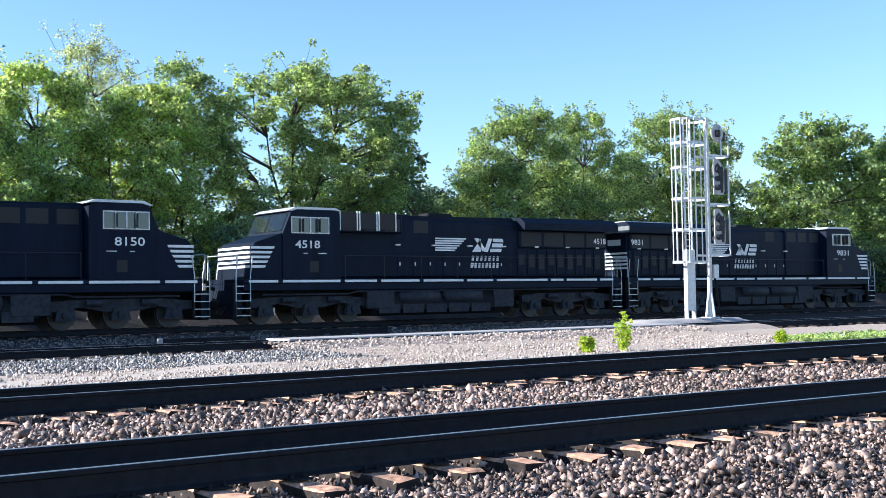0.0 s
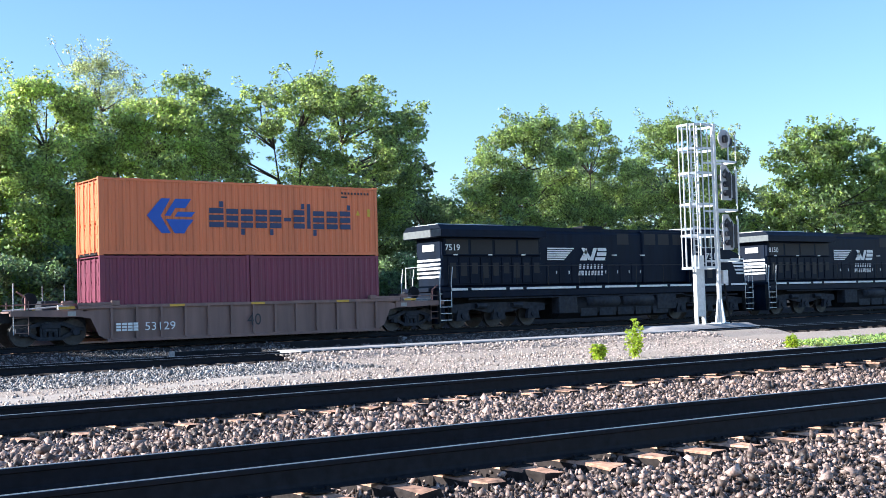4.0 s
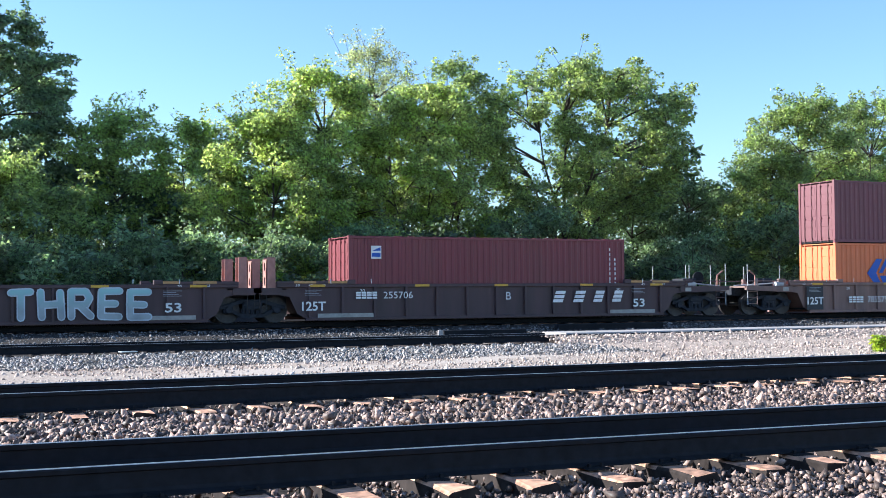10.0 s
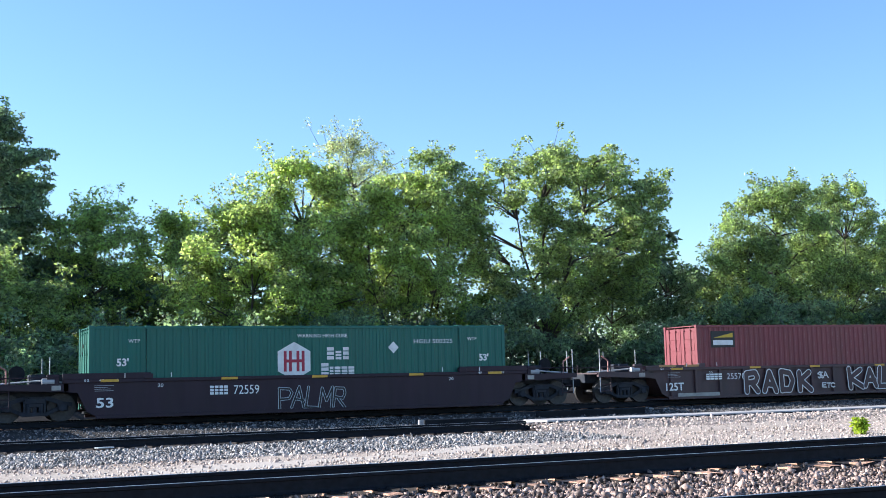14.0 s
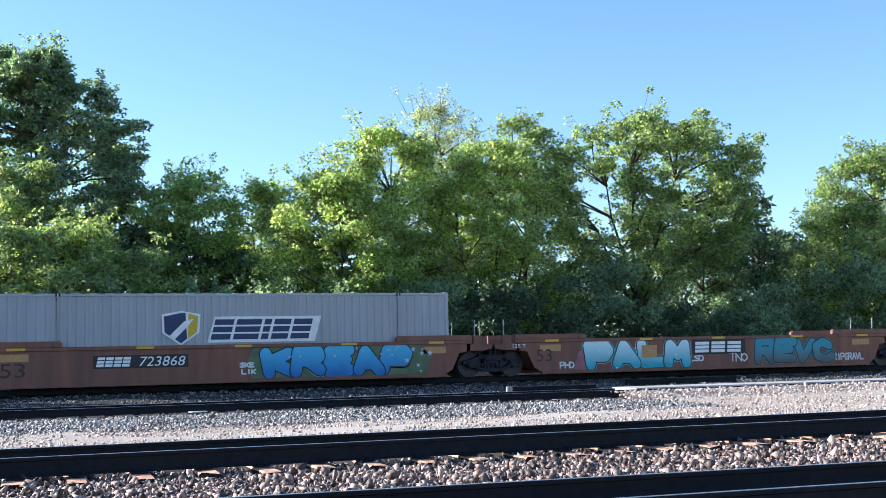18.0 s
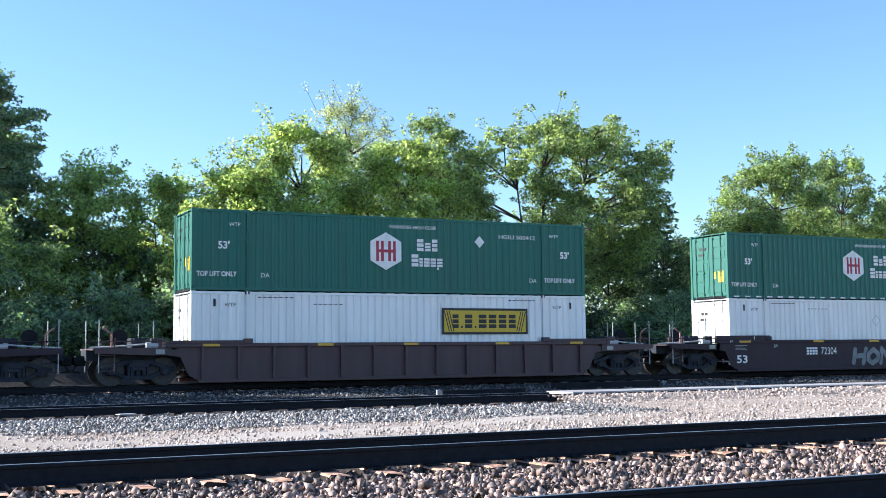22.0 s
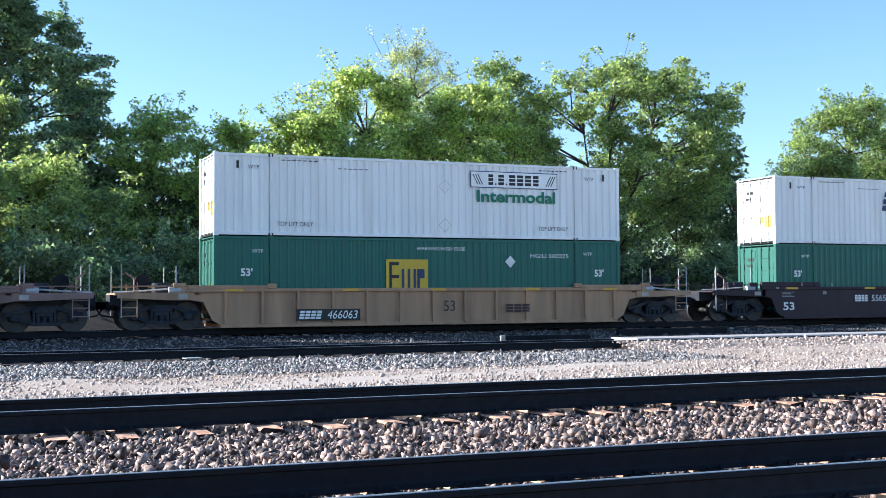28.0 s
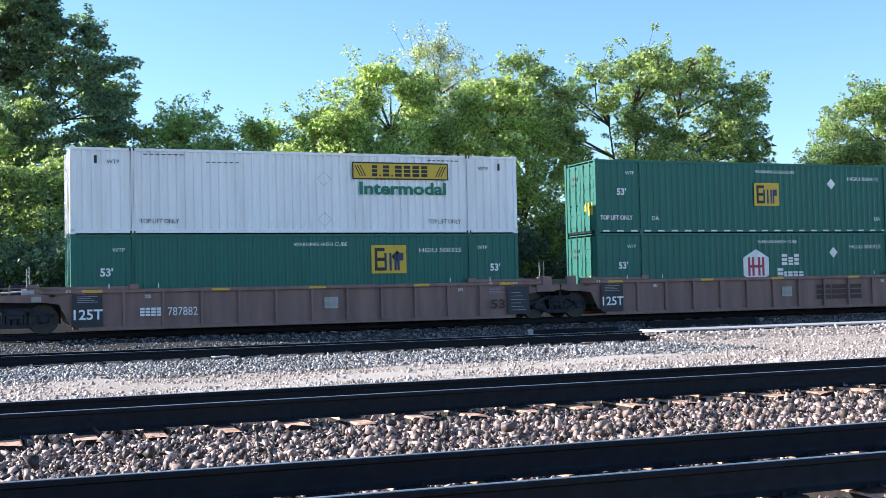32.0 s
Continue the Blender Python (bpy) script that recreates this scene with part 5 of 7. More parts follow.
        part("door_handle", bx(a + 0.6, a + 0.66, -0.99, -0.975, 2.4, 2.55, 0.004), M["galv"], d)
    for k in range(4):
        a = -9.9 + k * 1.4
        part("radiator_grille", bx(a, a + 1.25, -1.075, -1.06, 3.35, 4.0, 0), M["grille"], t)
    for a in (0.9, 2.75, 3.75, 4.85):
        y = -side - 0.012 if a > 2.6 else -0.96
        part("intake_grille", bx(a, a + 0.8, y, y + 0.01, 3.85, 4.4, 0), M["grille"], t)
    for k in range(7):
        a = -9.5 + k * 2.0
        part("marking", bx(a, a + 0.22, -1.09, -1.06 if a < -4.3 else -0.95, 3.28, 3.34, 0), M["white"], t)
    if grids:
        for k in range(3):
            a = 3.0 + k * 0.98
            g = part("resistor_grid", bx(a, a + 0.86, -1.46, -1.40, 3.92, 4.62, 0.0), M["grille"], t)
            for q in (a - 0.02, a + 0.84):
                part("grid_post", bx(q, q + 0.05, -1.5, -1.46, 3.86, 4.68, 0.0), M["white"], g)
    # emblem in plain shapes: stripes and a slanted block pair
    y = -0.99
    o = -3.84 if f > 0 else -0.55
    for k in range(6):
        z = 3.07 + k * 0.105
        e = 1.74 - 0.13 * (5 - k) * (1 if k < 5 else 0.6)
        part("emblem_stripe", flat([(o, z), (o + e, z), (o + e + 0.03, z + 0.066), (o, z + 0.066)]), M["white"], t, "white stripe of the emblem", at=(0, y, 0))
    o += 2.1
    for p in ([(0, 0), (0.5, 0.62), (0.52, 0.0)], [(0.12, 0.62), (0.62, 0), (0.78, 0.12), (0.38, 0.62)], [(0.68, 0), (0.92, 0), (1.2, 0.62), (0.96, 0.62)], [(1.22, 0.62), (1.82, 0.62), (1.86, 0.46), (1.26, 0.46)], [(1.2, 0.40), (1.84, 0.40), (1.8, 0.22), (1.16, 0.22)], [(1.08, 0.15), (1.76, 0.15), (1.7, 0), (1.04, 0)]):
        part("emblem_block", flat([(o + a, 3.05 + b) for a, b in p]), M["white"], t, "white emblem block", at=(0, y, 0))
    word = [(0.6, 0, 1), (0.6, 0, 1), (0.55, 0, 1), (0.5, 0, 1), (0.6, 0, 1), (0.5, 0, 1), (0.6, 0, 1)]
    words(t, word, 0.22, 0.55, M["white"], (o - 0.05, y, 2.64), 0.15)
    words(t, word + [(0.6, 0, 1)], 0.22, 0.42, M["white"], (o - 0.12, y, 2.32), 0.15)
    # handrails
    for s in (-1, 1):
        part("handrail", Mesh().path([(f * -10.1, s * 1.47, 2.8), (f * 5.6, s * 1.47, 2.8)], 0.018), M["blackm"], t)
        for k in range(9):
            xx = f * (-10.1 + k * 1.96)
            part("stanchion", Mesh().tube((xx, s * 1.47, 1.84), (xx, s * 1.47, 2.82), 0.016, 6), M["blackm"], t)
    for sx in (-1, 1):
        for s in (-1, 1):
            xx = sx * 10.3
            for k in range(5):
                st = part("step", Mesh().box(xx - 0.3, xx + 0.3, *sorted((s * 1.48, s * 1.2)), 0.38 + k * 0.29, 0.41 + k * 0.29), M["blackm"], t)
                part("step_edge", Mesh().box(xx - 0.3, xx + 0.3, *sorted((s * 1.495, s * 1.48)), 0.38 + k * 0.29, 0.41 + k * 0.29), M["white"], st)
            for q in (-0.33, 0.30):
                part("step_side", Mesh().box(xx + q, xx + q + 0.03, *sorted((s * 1.48, s * 1.25)), 0.3, 1.7), M["blackm"], t)
                part("grab_iron", Mesh().path([(xx + q, s * 1.5, 0.95), (xx + q, s * 1.5, 2.0), (xx + q - sx * 0.1, s * 1.49, 2.75)], 0.022), M["galv"], t)
        part("pilot", Mesh().prism([(sx * 10.3, 0.3), (sx * 10.62, 0.25), (sx * 10.62, 0.6), (sx * 10.5, 1.4), (sx * 10.3, 1.4)], -1.35, 1.35), K, t)
        cp = Mesh().box(*sorted((sx * 10.5, sx * 10.85)), -0.13, 0.13, 0.72, 0.98, 0.03)
        cp.box(*sorted((sx * 10.75, sx * 11.08)), -0.2, 0.17, 0.66, 1.02, 0.05)
        part("coupler", cp, M["under"], t)
        for k in range(3):
            yy = -0.5 + k * 0.25
            part("air_hose", Mesh().path([(sx * 10.6, yy, 0.75), (sx * 10.8, yy, 0.45), (sx * 11.0, yy + 0.03, 0.5)], 0.025), M["blackm"], t)
        part("end_rail", Mesh().path([(sx * 10.5, -1.3, 1.84), (sx * 10.5, -1.3, 2.8), (sx * 10.5, 1.3, 2.8), (sx * 10.5, 1.3, 1.84)], 0.02), M["galv"], t)
    # tanks and bogies
    part("fuel_tank", Mesh().prism([(-1.42, 0.5), (-1.1, 0.24), (1.1, 0.24), (1.42, 0.5), (1.42, 0.95), (1.2, 1.36), (-1.2, 1.36), (-1.42, 0.95)], *sorted((f * -3.5, f * 4.1)), "x"), M["under"], t)
    for k in range(5):
        part("battery_box", bx(-2.2 + k * 1.25, -1.1 + k * 1.25, -1.45, -1.40, 0.34, 0.72, 0.01), M["truck"], t)
    for a in (-1.7, 0.7):
        part("air_reservoir", Mesh().tube((f * a, -1.27, 1.04), (f * (a + 2.1), -1.27, 1.04), 0.29, 16), M["truck"], t, smooth=True)
    part("equipment_box", bx(3.1, 4.5, -1.47, -0.9, 0.55, 1.3, 0.03), M["truck"], t)
    part("equipment_box", bx(-3.6, -2.4, -1.47, -0.9, 0.5, 1.34, 0.03), M["truck"], t)
    for cx in (-7.15, 7.15):
        fr = None
        for s in (-1, 1):
            y0, y1 = sorted((s * 1.0, s * 1.22))
            m = Mesh().prism([(-2.85, 0.72), (-2.85, 1.02), (-1.6, 1.12), (1.6, 1.12), (2.85, 1.02), (2.85, 0.72), (2.3, 0.66), (1.5, 0.84), (0.6, 0.66), (-0.6, 0.66), (-1.5, 0.84), (-2.3, 0.66)], y0, y1)
            if fr is None:
                fr = b = part("bogie", m, M["truck"], t, "three-axle bogie", at=(cx, 0, 0))
            else:
                part("sideframe", m, M["truck"], b)
        for q in (-2.07, 0, 2.07):
            wz = Mesh()
            for s in (-1, 1):
                wz.tube((0, s * 0.69, 0), (0, s * 0.83, 0), 0.52, 28)
                wz.tube((0, s * 0.66, 0), (0, s * 0.70, 0), 0.55, 28)
            wz.tube((0, -0.85, 0), (0, 0.85, 0), 0.1, 10)
            WHEELS.append((part("wheelset", wz, M["wheel"], b, at=(q, 0, 0.525)), q, 0.525))
            for s in (-1, 1):
                jb = Mesh().prism([(q - 0.38, 0.34), (q - 0.28, 0.8), (q + 0.28, 0.8), (q + 0.38, 0.34)], *sorted((s * 1.08, s * 1.3)))
                jb.tube((q, s * 1.25, 0.55), (q, s * 1.37, 0.55), 0.14, 14)
                part("axle_box", jb, M["truck"], b)
        for q in (-1.05, 1.05):
            for s in (-1, 1):
                part("brake_cylinder", Mesh().tube((q - 0.3, s * 1.32, 0.98), (q + 0.3, s * 1.32, 0.98), 0.13, 10), M["truck"], b)
    MOVING.append((t, x, 0.0))
    return t


# ---- small marks on boxes and cars ----
def dashes(t):
    """A broken white line along the bottom rail."""
    for k in range(26):
        x = -7.8 + k * 0.62
        part("dash", flat([(x, 0.05), (x + 0.3, 0.05), (x + 0.3, 0.11), (x, 0.11)]), M["white"], t, at=(0, face_y(t) - 0.003, 0))


def label_plate(t, x, z, w, h, ground, ink):
    y = face_y(t)
    p = panel(t, "label_plate", x, x + w, z, z + h, (PAINT | M)[ground], 0.003, "small printed label")
    part("label_figure", flat([(x + 0.12 * w, z + 0.6 * h), (x + 0.92 * w, z + 0.9 * h), (x + 0.92 * w, z + 0.62 * h)]), PAINT[ink], p, at=(0, -0.003, 0))
    part("label_figure", flat([(x + 0.08 * w, z + 0.15 * h), (x + 0.92 * w, z + 0.15 * h), (x + 0.92 * w, z + 0.45 * h), (x + 0.08 * w, z + 0.45 * h)]), M["white"] if ground == "black" else PAINT[ink], p, at=(0, -0.003, 0))


def shield(t):
    """A dark shield with a pale bolt."""
    y = face_y(t)
    s = part("shield", flat([(-2.6, 1.5), (-1.95, 1.05), (-1.32, 1.5), (-1.28, 2.15), (-1.95, 2.27), (-2.63, 2.15)]), M["white"], t, "white-edged shield emblem", at=(0, y - 0.002, 0))
    part("shield_field", flat([(-2.52, 1.52), (-1.95, 1.13), (-1.75, 1.3), (-1.8, 2.2), (-1.95, 2.2), (-2.55, 2.08)]), PAINT["navy"], s, at=(0, -0.002, 0))
    part("shield_field", flat([(-1.72, 1.3), (-1.4, 1.52), (-1.36, 2.08), (-1.7, 2.18)]), PAINT["gold"], s, at=(0, -0.002, 0))
    part("shield_bolt", flat([(-2.4, 1.35), (-2.2, 1.25), (-1.75, 1.7), (-1.5, 2.0), (-1.85, 1.9)]), M["white"], s, at=(0, -0.004, 0))


def rust_marks(t):
    r = random.Random(9)
    m = Mesh()
    for k in range(22):
        x = r.choice((-4.6, -3.9, -2.0, 0.4, 0.9, 1.3)) + r.uniform(-0.3, 0.3)
        z = r.uniform(0.4, 0.75)
        w, h = r.uniform(0.02, 0.07), r.uniform(0.08, 0.28)
        m.add([(x, 0, z), (x + w, 0, z + r.uniform(-0.02, 0.02)), (x + w * 0.8, 0, z + h), (x, 0, z + h)], [(0, 1, 2, 3)])
    part("rust_scrape", m, RUSTM, t, "rusty scrapes", at=(0, face_y(t) - 0.003, 0))["kind"] = "stuff"


RUSTM = material("rust_scrape", (0.10, 0.05, 0.035), 0.8, grain=0.3)
SPRAY = {
    "silver": material("silver_spray_paint", (0.50, 0.56, 0.60), 0.5, grain=0.2, scale=2),
    "aqua": material("aqua_spray_paint", (0.10, 0.46, 0.50), 0.5, grain=0.3, scale=1.5),
    "teal": material("teal_spray_paint", (0.03, 0.23, 0.30), 0.5, grain=0.3, scale=1.5),
    "palegrey": material("pale_blue_spray_paint", (0.28, 0.42, 0.45), 0.5, grain=0.3, scale=1.5),
    "olive": material("olive_spray_paint", (0.10, 0.14, 0.07), 0.55, grain=0.3, scale=1.5),
    "dark": material("black_spray_paint", (0.02, 0.02, 0.022), 0.55, grain=0.2),
    "white": material("white_spray_paint", (0.7, 0.7, 0.7), 0.5, grain=0.12),
    "faded": material("faded_dark_stencil", (0.06, 0.035, 0.03), 0.7, grain=0.2),
}




def faded_spray(name, low, high, z0=0.3, z1=1.2):
    """Spray paint that fades from one colour at the bottom to another at the top."""
    m = material(name, low, 0.5, grain=0.2, scale=2)
    nt = m.node_tree
    b = nt.nodes["Principled BSDF"]
    tc = nt.nodes.new("ShaderNodeTexCoord")
    sp = nt.nodes.new("ShaderNodeSeparateXYZ")
    nt.links.new(tc.outputs["Object"], sp.inputs[0])
    r = nt.nodes.new("ShaderNodeMapRange")
    r.inputs["From Min"].default_value, r.inputs["From Max"].default_value = z0, z1
    nt.links.new(sp.outputs["Z"], r.inputs[0])
    mx = nt.nodes.new("ShaderNodeMix")
    mx.data_type = "RGBA"
    nt.links.new(r.outputs[0], mx.inputs["Factor"])
    nt.links.new(b.inputs["Base Color"].links[0].from_socket, mx.inputs["A"])
    mx.inputs["B"].default_value = (*high, 1)
    nt.links.new(mx.outputs["Result"], b.inputs["Base Color"])
    return m


SPRAY["fade_aqua"] = faded_spray("aqua_to_white_spray", (0.04, 0.36, 0.46), (0.62, 0.80, 0.82))
SPRAY["fade_silver"] = faded_spray("silver_to_aqua_spray", (0.34, 0.38, 0.40), (0.33, 0.56, 0.56), 0.5, 1.2)
SPRAY["fade_teal"] = faded_spray("brown_to_teal_spray", (0.09, 0.09, 0.09), (0.04, 0.26, 0.34), 0.3, 0.9)
SPRAY["fadedsilver"] = material("faded_silver_spray", (0.20, 0.21, 0.22), 0.6, grain=0.35, scale=3)
SPRAY["car"] = CARPAINT["darkbrown"]
SPRAY["fade_blue"] = faded_spray("blue_to_pale_blue_spray", (0.02, 0.16, 0.45), (0.10, 0.45, 0.70))
SPRAY["pink"] = material("pink_spray_paint", (0.30, 0.11, 0.13), 0.55, grain=0.25, scale=2)


STROKES = {
    "A": (((0, 0), (0.45, 1), (1, 0)), ((0.2, 0.38), (0.8, 0.38))), "C": (((1, 0.85), (0.6, 1), (0.1, 0.8), (0, 0.5), (0.1, 0.2), (0.6, 0), (1, 0.15)),),
    "D": (((0, 0), (0, 1), (0.7, 0.95), (1, 0.5), (0.7, 0.05), (0, 0)),), "E": (((1, 1), (0, 1), (0, 0), (1, 0)), ((0, 0.5), (0.8, 0.5))),
    "G": (((1, 0.85), (0.6, 1), (0.1, 0.8), (0, 0.4), (0.3, 0), (1, 0.05), (1, 0.45), (0.5, 0.45)),), "H": (((0, 0), (0, 1)), ((1, 0), (1, 1)), ((0, 0.5), (1, 0.5))),
    "I": (((0.5, 0), (0.5, 1)),), "K": (((0, 0), (0, 1)), ((1, 1), (0.1, 0.5), (1, 0))), "L": (((0, 1), (0, 0), (1, 0)),), "M": (((0, 0), (0.08, 1), (0.5, 0.35), (0.92, 1), (1, 0)),),
    "N": (((0, 0), (0, 1), (1, 0), (1, 1)),), "O": (((0.5, 0), (0, 0.3), (0, 0.7), (0.5, 1), (1, 0.7), (1, 0.3), (0.5, 0)),), "P": (((0, 0), (0, 1), (0.8, 1), (1, 0.75), (0.8, 0.45), (0.05, 0.45)),),
    "R": (((0, 0), (0, 1), (0.75, 1), (0.95, 0.75), (0.75, 0.5), (0.1, 0.5)), ((0.4, 0.5), (1, 0))), "S": (((1, 0.9), (0.4, 1), (0, 0.75), (0.9, 0.35), (0.7, 0), (0, 0.1)),),
    "T": (((0, 1), (1, 1)), ((0.5, 1), (0.5, 0))), "U": (((0, 1), (0, 0.2), (0.5, 0), (1, 0.2), (1, 1)),), "V": (((0, 1), (0.5, 0), (1, 1)),),
}


def ribbon(lines, wide):
    """Strokes of a broad spray: each a flat band with blunt round ends, lapped a hair's breadth over the one before."""
    m, k = Mesh(), 0
    for line in lines:
        for a, b in zip(line, line[1:]):
            a, b = Vector(a), Vector(b)
            d = (b - a).normalized() * wide / 2
            n = Vector((-d.y, d.x))
            pts = [a + n, a + 0.7 * n - 0.7 * d, a - d, a - 0.7 * n - 0.7 * d, a - n, b - n, b - 0.7 * n + 0.7 * d, b + d, b + 0.7 * n + 0.7 * d, b + n]
            m.add([(p.x, -0.0005 * k, p.y) for p in pts], [tuple(range(len(pts)))])
            k += 1
    return m


def spray(t, text, x0, x1, z0, z1, fill, edge, fat=0.05, shear=0.0, tilt=0.0, halo=None, wild=0.0, lap=0.06):
    """Hand-painted letters with an outline on the car's side: each letter a part of its own. fat: half the stroke's width against the letter's height."""
    y = -t["hw"] - 0.078 if t["ribbed"] else -t["hw"] - 0.006
    n = len(text)
    w = (x1 - x0) / n
    r = random.Random(text)
    wide = max(0.035, 2.6 * fat * (z1 - z0))
    rim = min(0.045, 0.3 * wide)
    for k, ch in enumerate(text):
        a, b = x0 + k * w - lap * w + wide / 2 + rim, x0 + (k + 1) * w + lap * w - wide / 2 - rim
        dz = r.uniform(-0.03, 0.03) * min(1, wild)
        c, d = z0 + dz + tilt * k + wide / 2 + rim, z1 + dz + tilt * k - wide / 2 - rim
        lean = shear + r.uniform(-0.14, 0.14) * wild
        lines = [[(a + (b - a) * (p + r.uniform(-0.06, 0.06) * wild + lean * (q - 0.5)), c + (d - c) * min(1.02, max(-0.02, q + r.uniform(-0.06, 0.06) * wild))) for p, q in line] for line in STROKES[ch]]
        yk = y - 0.014 * (k % 2)
        if halo:
            part("spray_halo", ribbon(lines, wide + 3.4 * rim), SPRAY[halo], t, "pale sprayed rim", at=(0, y + 0.004, 0))
        p = part("spray_edge", ribbon(lines, wide + 2 * rim), SPRAY[edge], t, "sprayed letter outline", at=(0, yk, 0))
        part("spray_letter", ribbon(lines, wide), SPRAY[fill], p, at=(0, -0.006, 0))


def dots(t, x0, x1, z0, z1, n, size, mat, seed):
    """Small sprayed stars and spots."""
    r = random.Random(seed)
    y = -t["hw"] - 0.036
    for k in range(n):
        x, z, s = r.uniform(x0, x1), r.uniform(z0, z1), size * r.uniform(0.6, 1.3)
        pts = [(x + s * (1 if j % 2 == 0 else 0.45) * math.cos(math.pi * j / 5 + 0.3), z + s * (1 if j % 2 == 0 else 0.45) * math.sin(math.pi * j / 5 + 0.3)) for j in range(10)]
        part("spray_star", flat(pts), SPRAY[mat], t, "small sprayed star", at=(0, y, 0))


def car_marks(k, number, x0, x1, z0=0.74, z1=1.1, mat="seal", plate=None, slant=0.0):
    """The owner's mark as blocks and the car's number in figures."""
    t = CAR[k]
    y = -t["hw"] - (0.078 if t["ribbed"] else 0.006)
    if plate:
        part("number_plate", flat([(x0 - 0.1, z0 - 0.06), (x1 + 0.1, z0 - 0.06), (x1 + 0.1, z1 + 0.06), (x0 - 0.1, z1 + 0.06)]), PAINT["black"], t, at=(0, y + 0.002, 0))
    h = z1 - z0
    w = (x1 - x0) * 0.38
    words(t, [(w / h / 4 - 0.12, 0, 1)] * 4, h, 0.12, PAINT[mat], (x0, y, z0), slant)
    fit_text("number", number, x0 + w + 0.1 * (x1 - x0), x1, z0, z1, PAINT[mat], t, y, shear=slant, label="white car number")


def load_marks(k, left="125T", right="53", dark=True):
    """Load limits and small print near the ends of a car."""
    t = CAR[k]
    y = -t["hw"] - (0.078 if t["ribbed"] else 0.006)
    for sx, txt, c in ((-1, left, -7.55), (1, right, 6.6 if k in (5, 6, 7) else 7.1)):
        if not txt:
            continue
        if dark and txt == "125T":
            part("data_panel", flat([(c - 0.5, 0.2), (c + 0.45, 0.2), (c + 0.45, 1.25), (c - 0.5, 1.25)]), PAINT["ink"], t, "dark data panel", at=(0, y + 0.002, 0))
        w = 0.46 if len(txt) > 2 else 0.29
        fit_text("stencil", txt, c - w, c + w, 0.43, 0.77, PAINT["seal"] if (not dark or txt == "125T") else SPRAY["faded"], t, y, bold=0.02, label="stencilled load figure")
        for i in range(4):
            z = 1.0 + 0.06 * i
            part("small_print", flat([(c - 0.35, z), (c + 0.3 - 0.1 * (i % 3), z), (c + 0.3 - 0.1 * (i % 3), z + 0.016), (c - 0.35, z + 0.016)]), PAINT["grey"], t, at=(0, y - 0.001, 0))
    if dark:
        c = 8.0
        part("data_panel", flat([(c - 0.5, 0.2), (c + 0.4, 0.2), (c + 0.4, 1.25), (c - 0.5, 1.25)]), PAINT["ink"], t, "dark data panel", at=(0, y + 0.002, 0))
        for i in range(6):
            z = 0.35 + 0.13 * i
            part("small_print", flat([(c - 0.35, z), (c + 0.25 - 0.1 * (i % 3), z), (c + 0.25 - 0.1 * (i % 3), z + 0.018), (c - 0.35, z + 0.018)]), PAINT["grey"], t, at=(0, y, 0))
        part("pale_patch", flat([(0.45, 0.6), (0.95, 0.6), (0.95, 1.0), (0.45, 1.0)]), STRIP, t, at=(0, -t["hw"] - 0.005, 0))
    for c in (-7.4, 5.2) if k in (5, 6, 7) else ():
        part("label_strip", flat([(c, 0.17), (c + 2.2, 0.17), (c + 2.2, 0.32), (c, 0.32)]), STRIP, t, "pale printed strip", at=(0, y + 0.001, 0))
    for c in (-8.3, -7.0, 6.0, 7.3) if k in (5, 6, 7) else ():
        part("chord_reflector", flat([(c, 1.44), (c + 0.85, 1.44), (c + 0.85, 1.53), (c, 1.53)]), M["amber"], t, "amber reflector strip", at=(0, -t["hw"] - 0.056, 0))
    for c, w in ((-8.25, "53"), (-7.75, "48"), (-7.25, "45"), (6.75, "45"), (7.25, "48"), (7.75, "53")):
        fit_text("stencil", w, c, c + 0.16, 1.33, 1.41, PAINT["seal"], t, -t["hw"] - 0.058)
    for c, w in ((-5.75, "20"), (5.5, "20")):
        fit_text("stencil", w, c, c + 0.2, 1.1, 1.22, PAINT["seal"], t, y)
    for c in (-6.9, -5.3, 5.2, 6.8):
        part("gauge_mark", flat([(c, 1.44), (c + 0.03, 1.44), (c + 0.03, 1.6), (c, 1.6)]), PAINT["seal"], t, at=(0, -t["hw"] - 0.058, 0))

# ---- the train, front to rear ----
Z1, Z2 = 0.354, 3.25          # floors of the lower and the upper box
loco("black diesel locomotive at the head of the train", 53.3, 1, "9831")
loco("black diesel locomotive running cab to the rear", 31.55, -1, "4518", True)
loco("black diesel locomotive with white nose stripes", 9.2, 1, "8150")
loco("black diesel locomotive, last of the four", -13.4, 1, "7519")

CARS = {1: -33.12, 2: -55.02, 3: -74.60, 4: -94.27, 5: -117.79, 6: -137.1, 7: -156.37, 8: -180.02, 9: -203.79, 10: -223.5, 11: -243.21, 12: -267.02, 13: -290.55,
        14: -314.18, 15: -333.62, 16: -353.03, 17: -376.81, 18: -400.18, 19: -419.64, 20: -439.18}
C = CARS
CAR = {}
CAR[1] = well_car("short brown well car with two stacked layers of boxes", C[1], "brown", "ribbed", "own", "own", well=13.0)
CAR[2] = well_car("brown ribbed well car loaded with two boxes", C[2], "brown", "ribbed", "joint", "own")
CAR[3] = well_car("brown ribbed middle well car loaded with two boxes", C[3], "brown", "ribbed", "joint", "joint")
CAR[4] = well_car("brown ribbed well car loaded with two boxes", C[4], "brown", "ribbed", "own", "joint")
CAR[5] = well_car("dark oxide-red ribbed well car with one maroon box", C[5], "darkbrown", "ribbed", "joint", "own", posts=True)
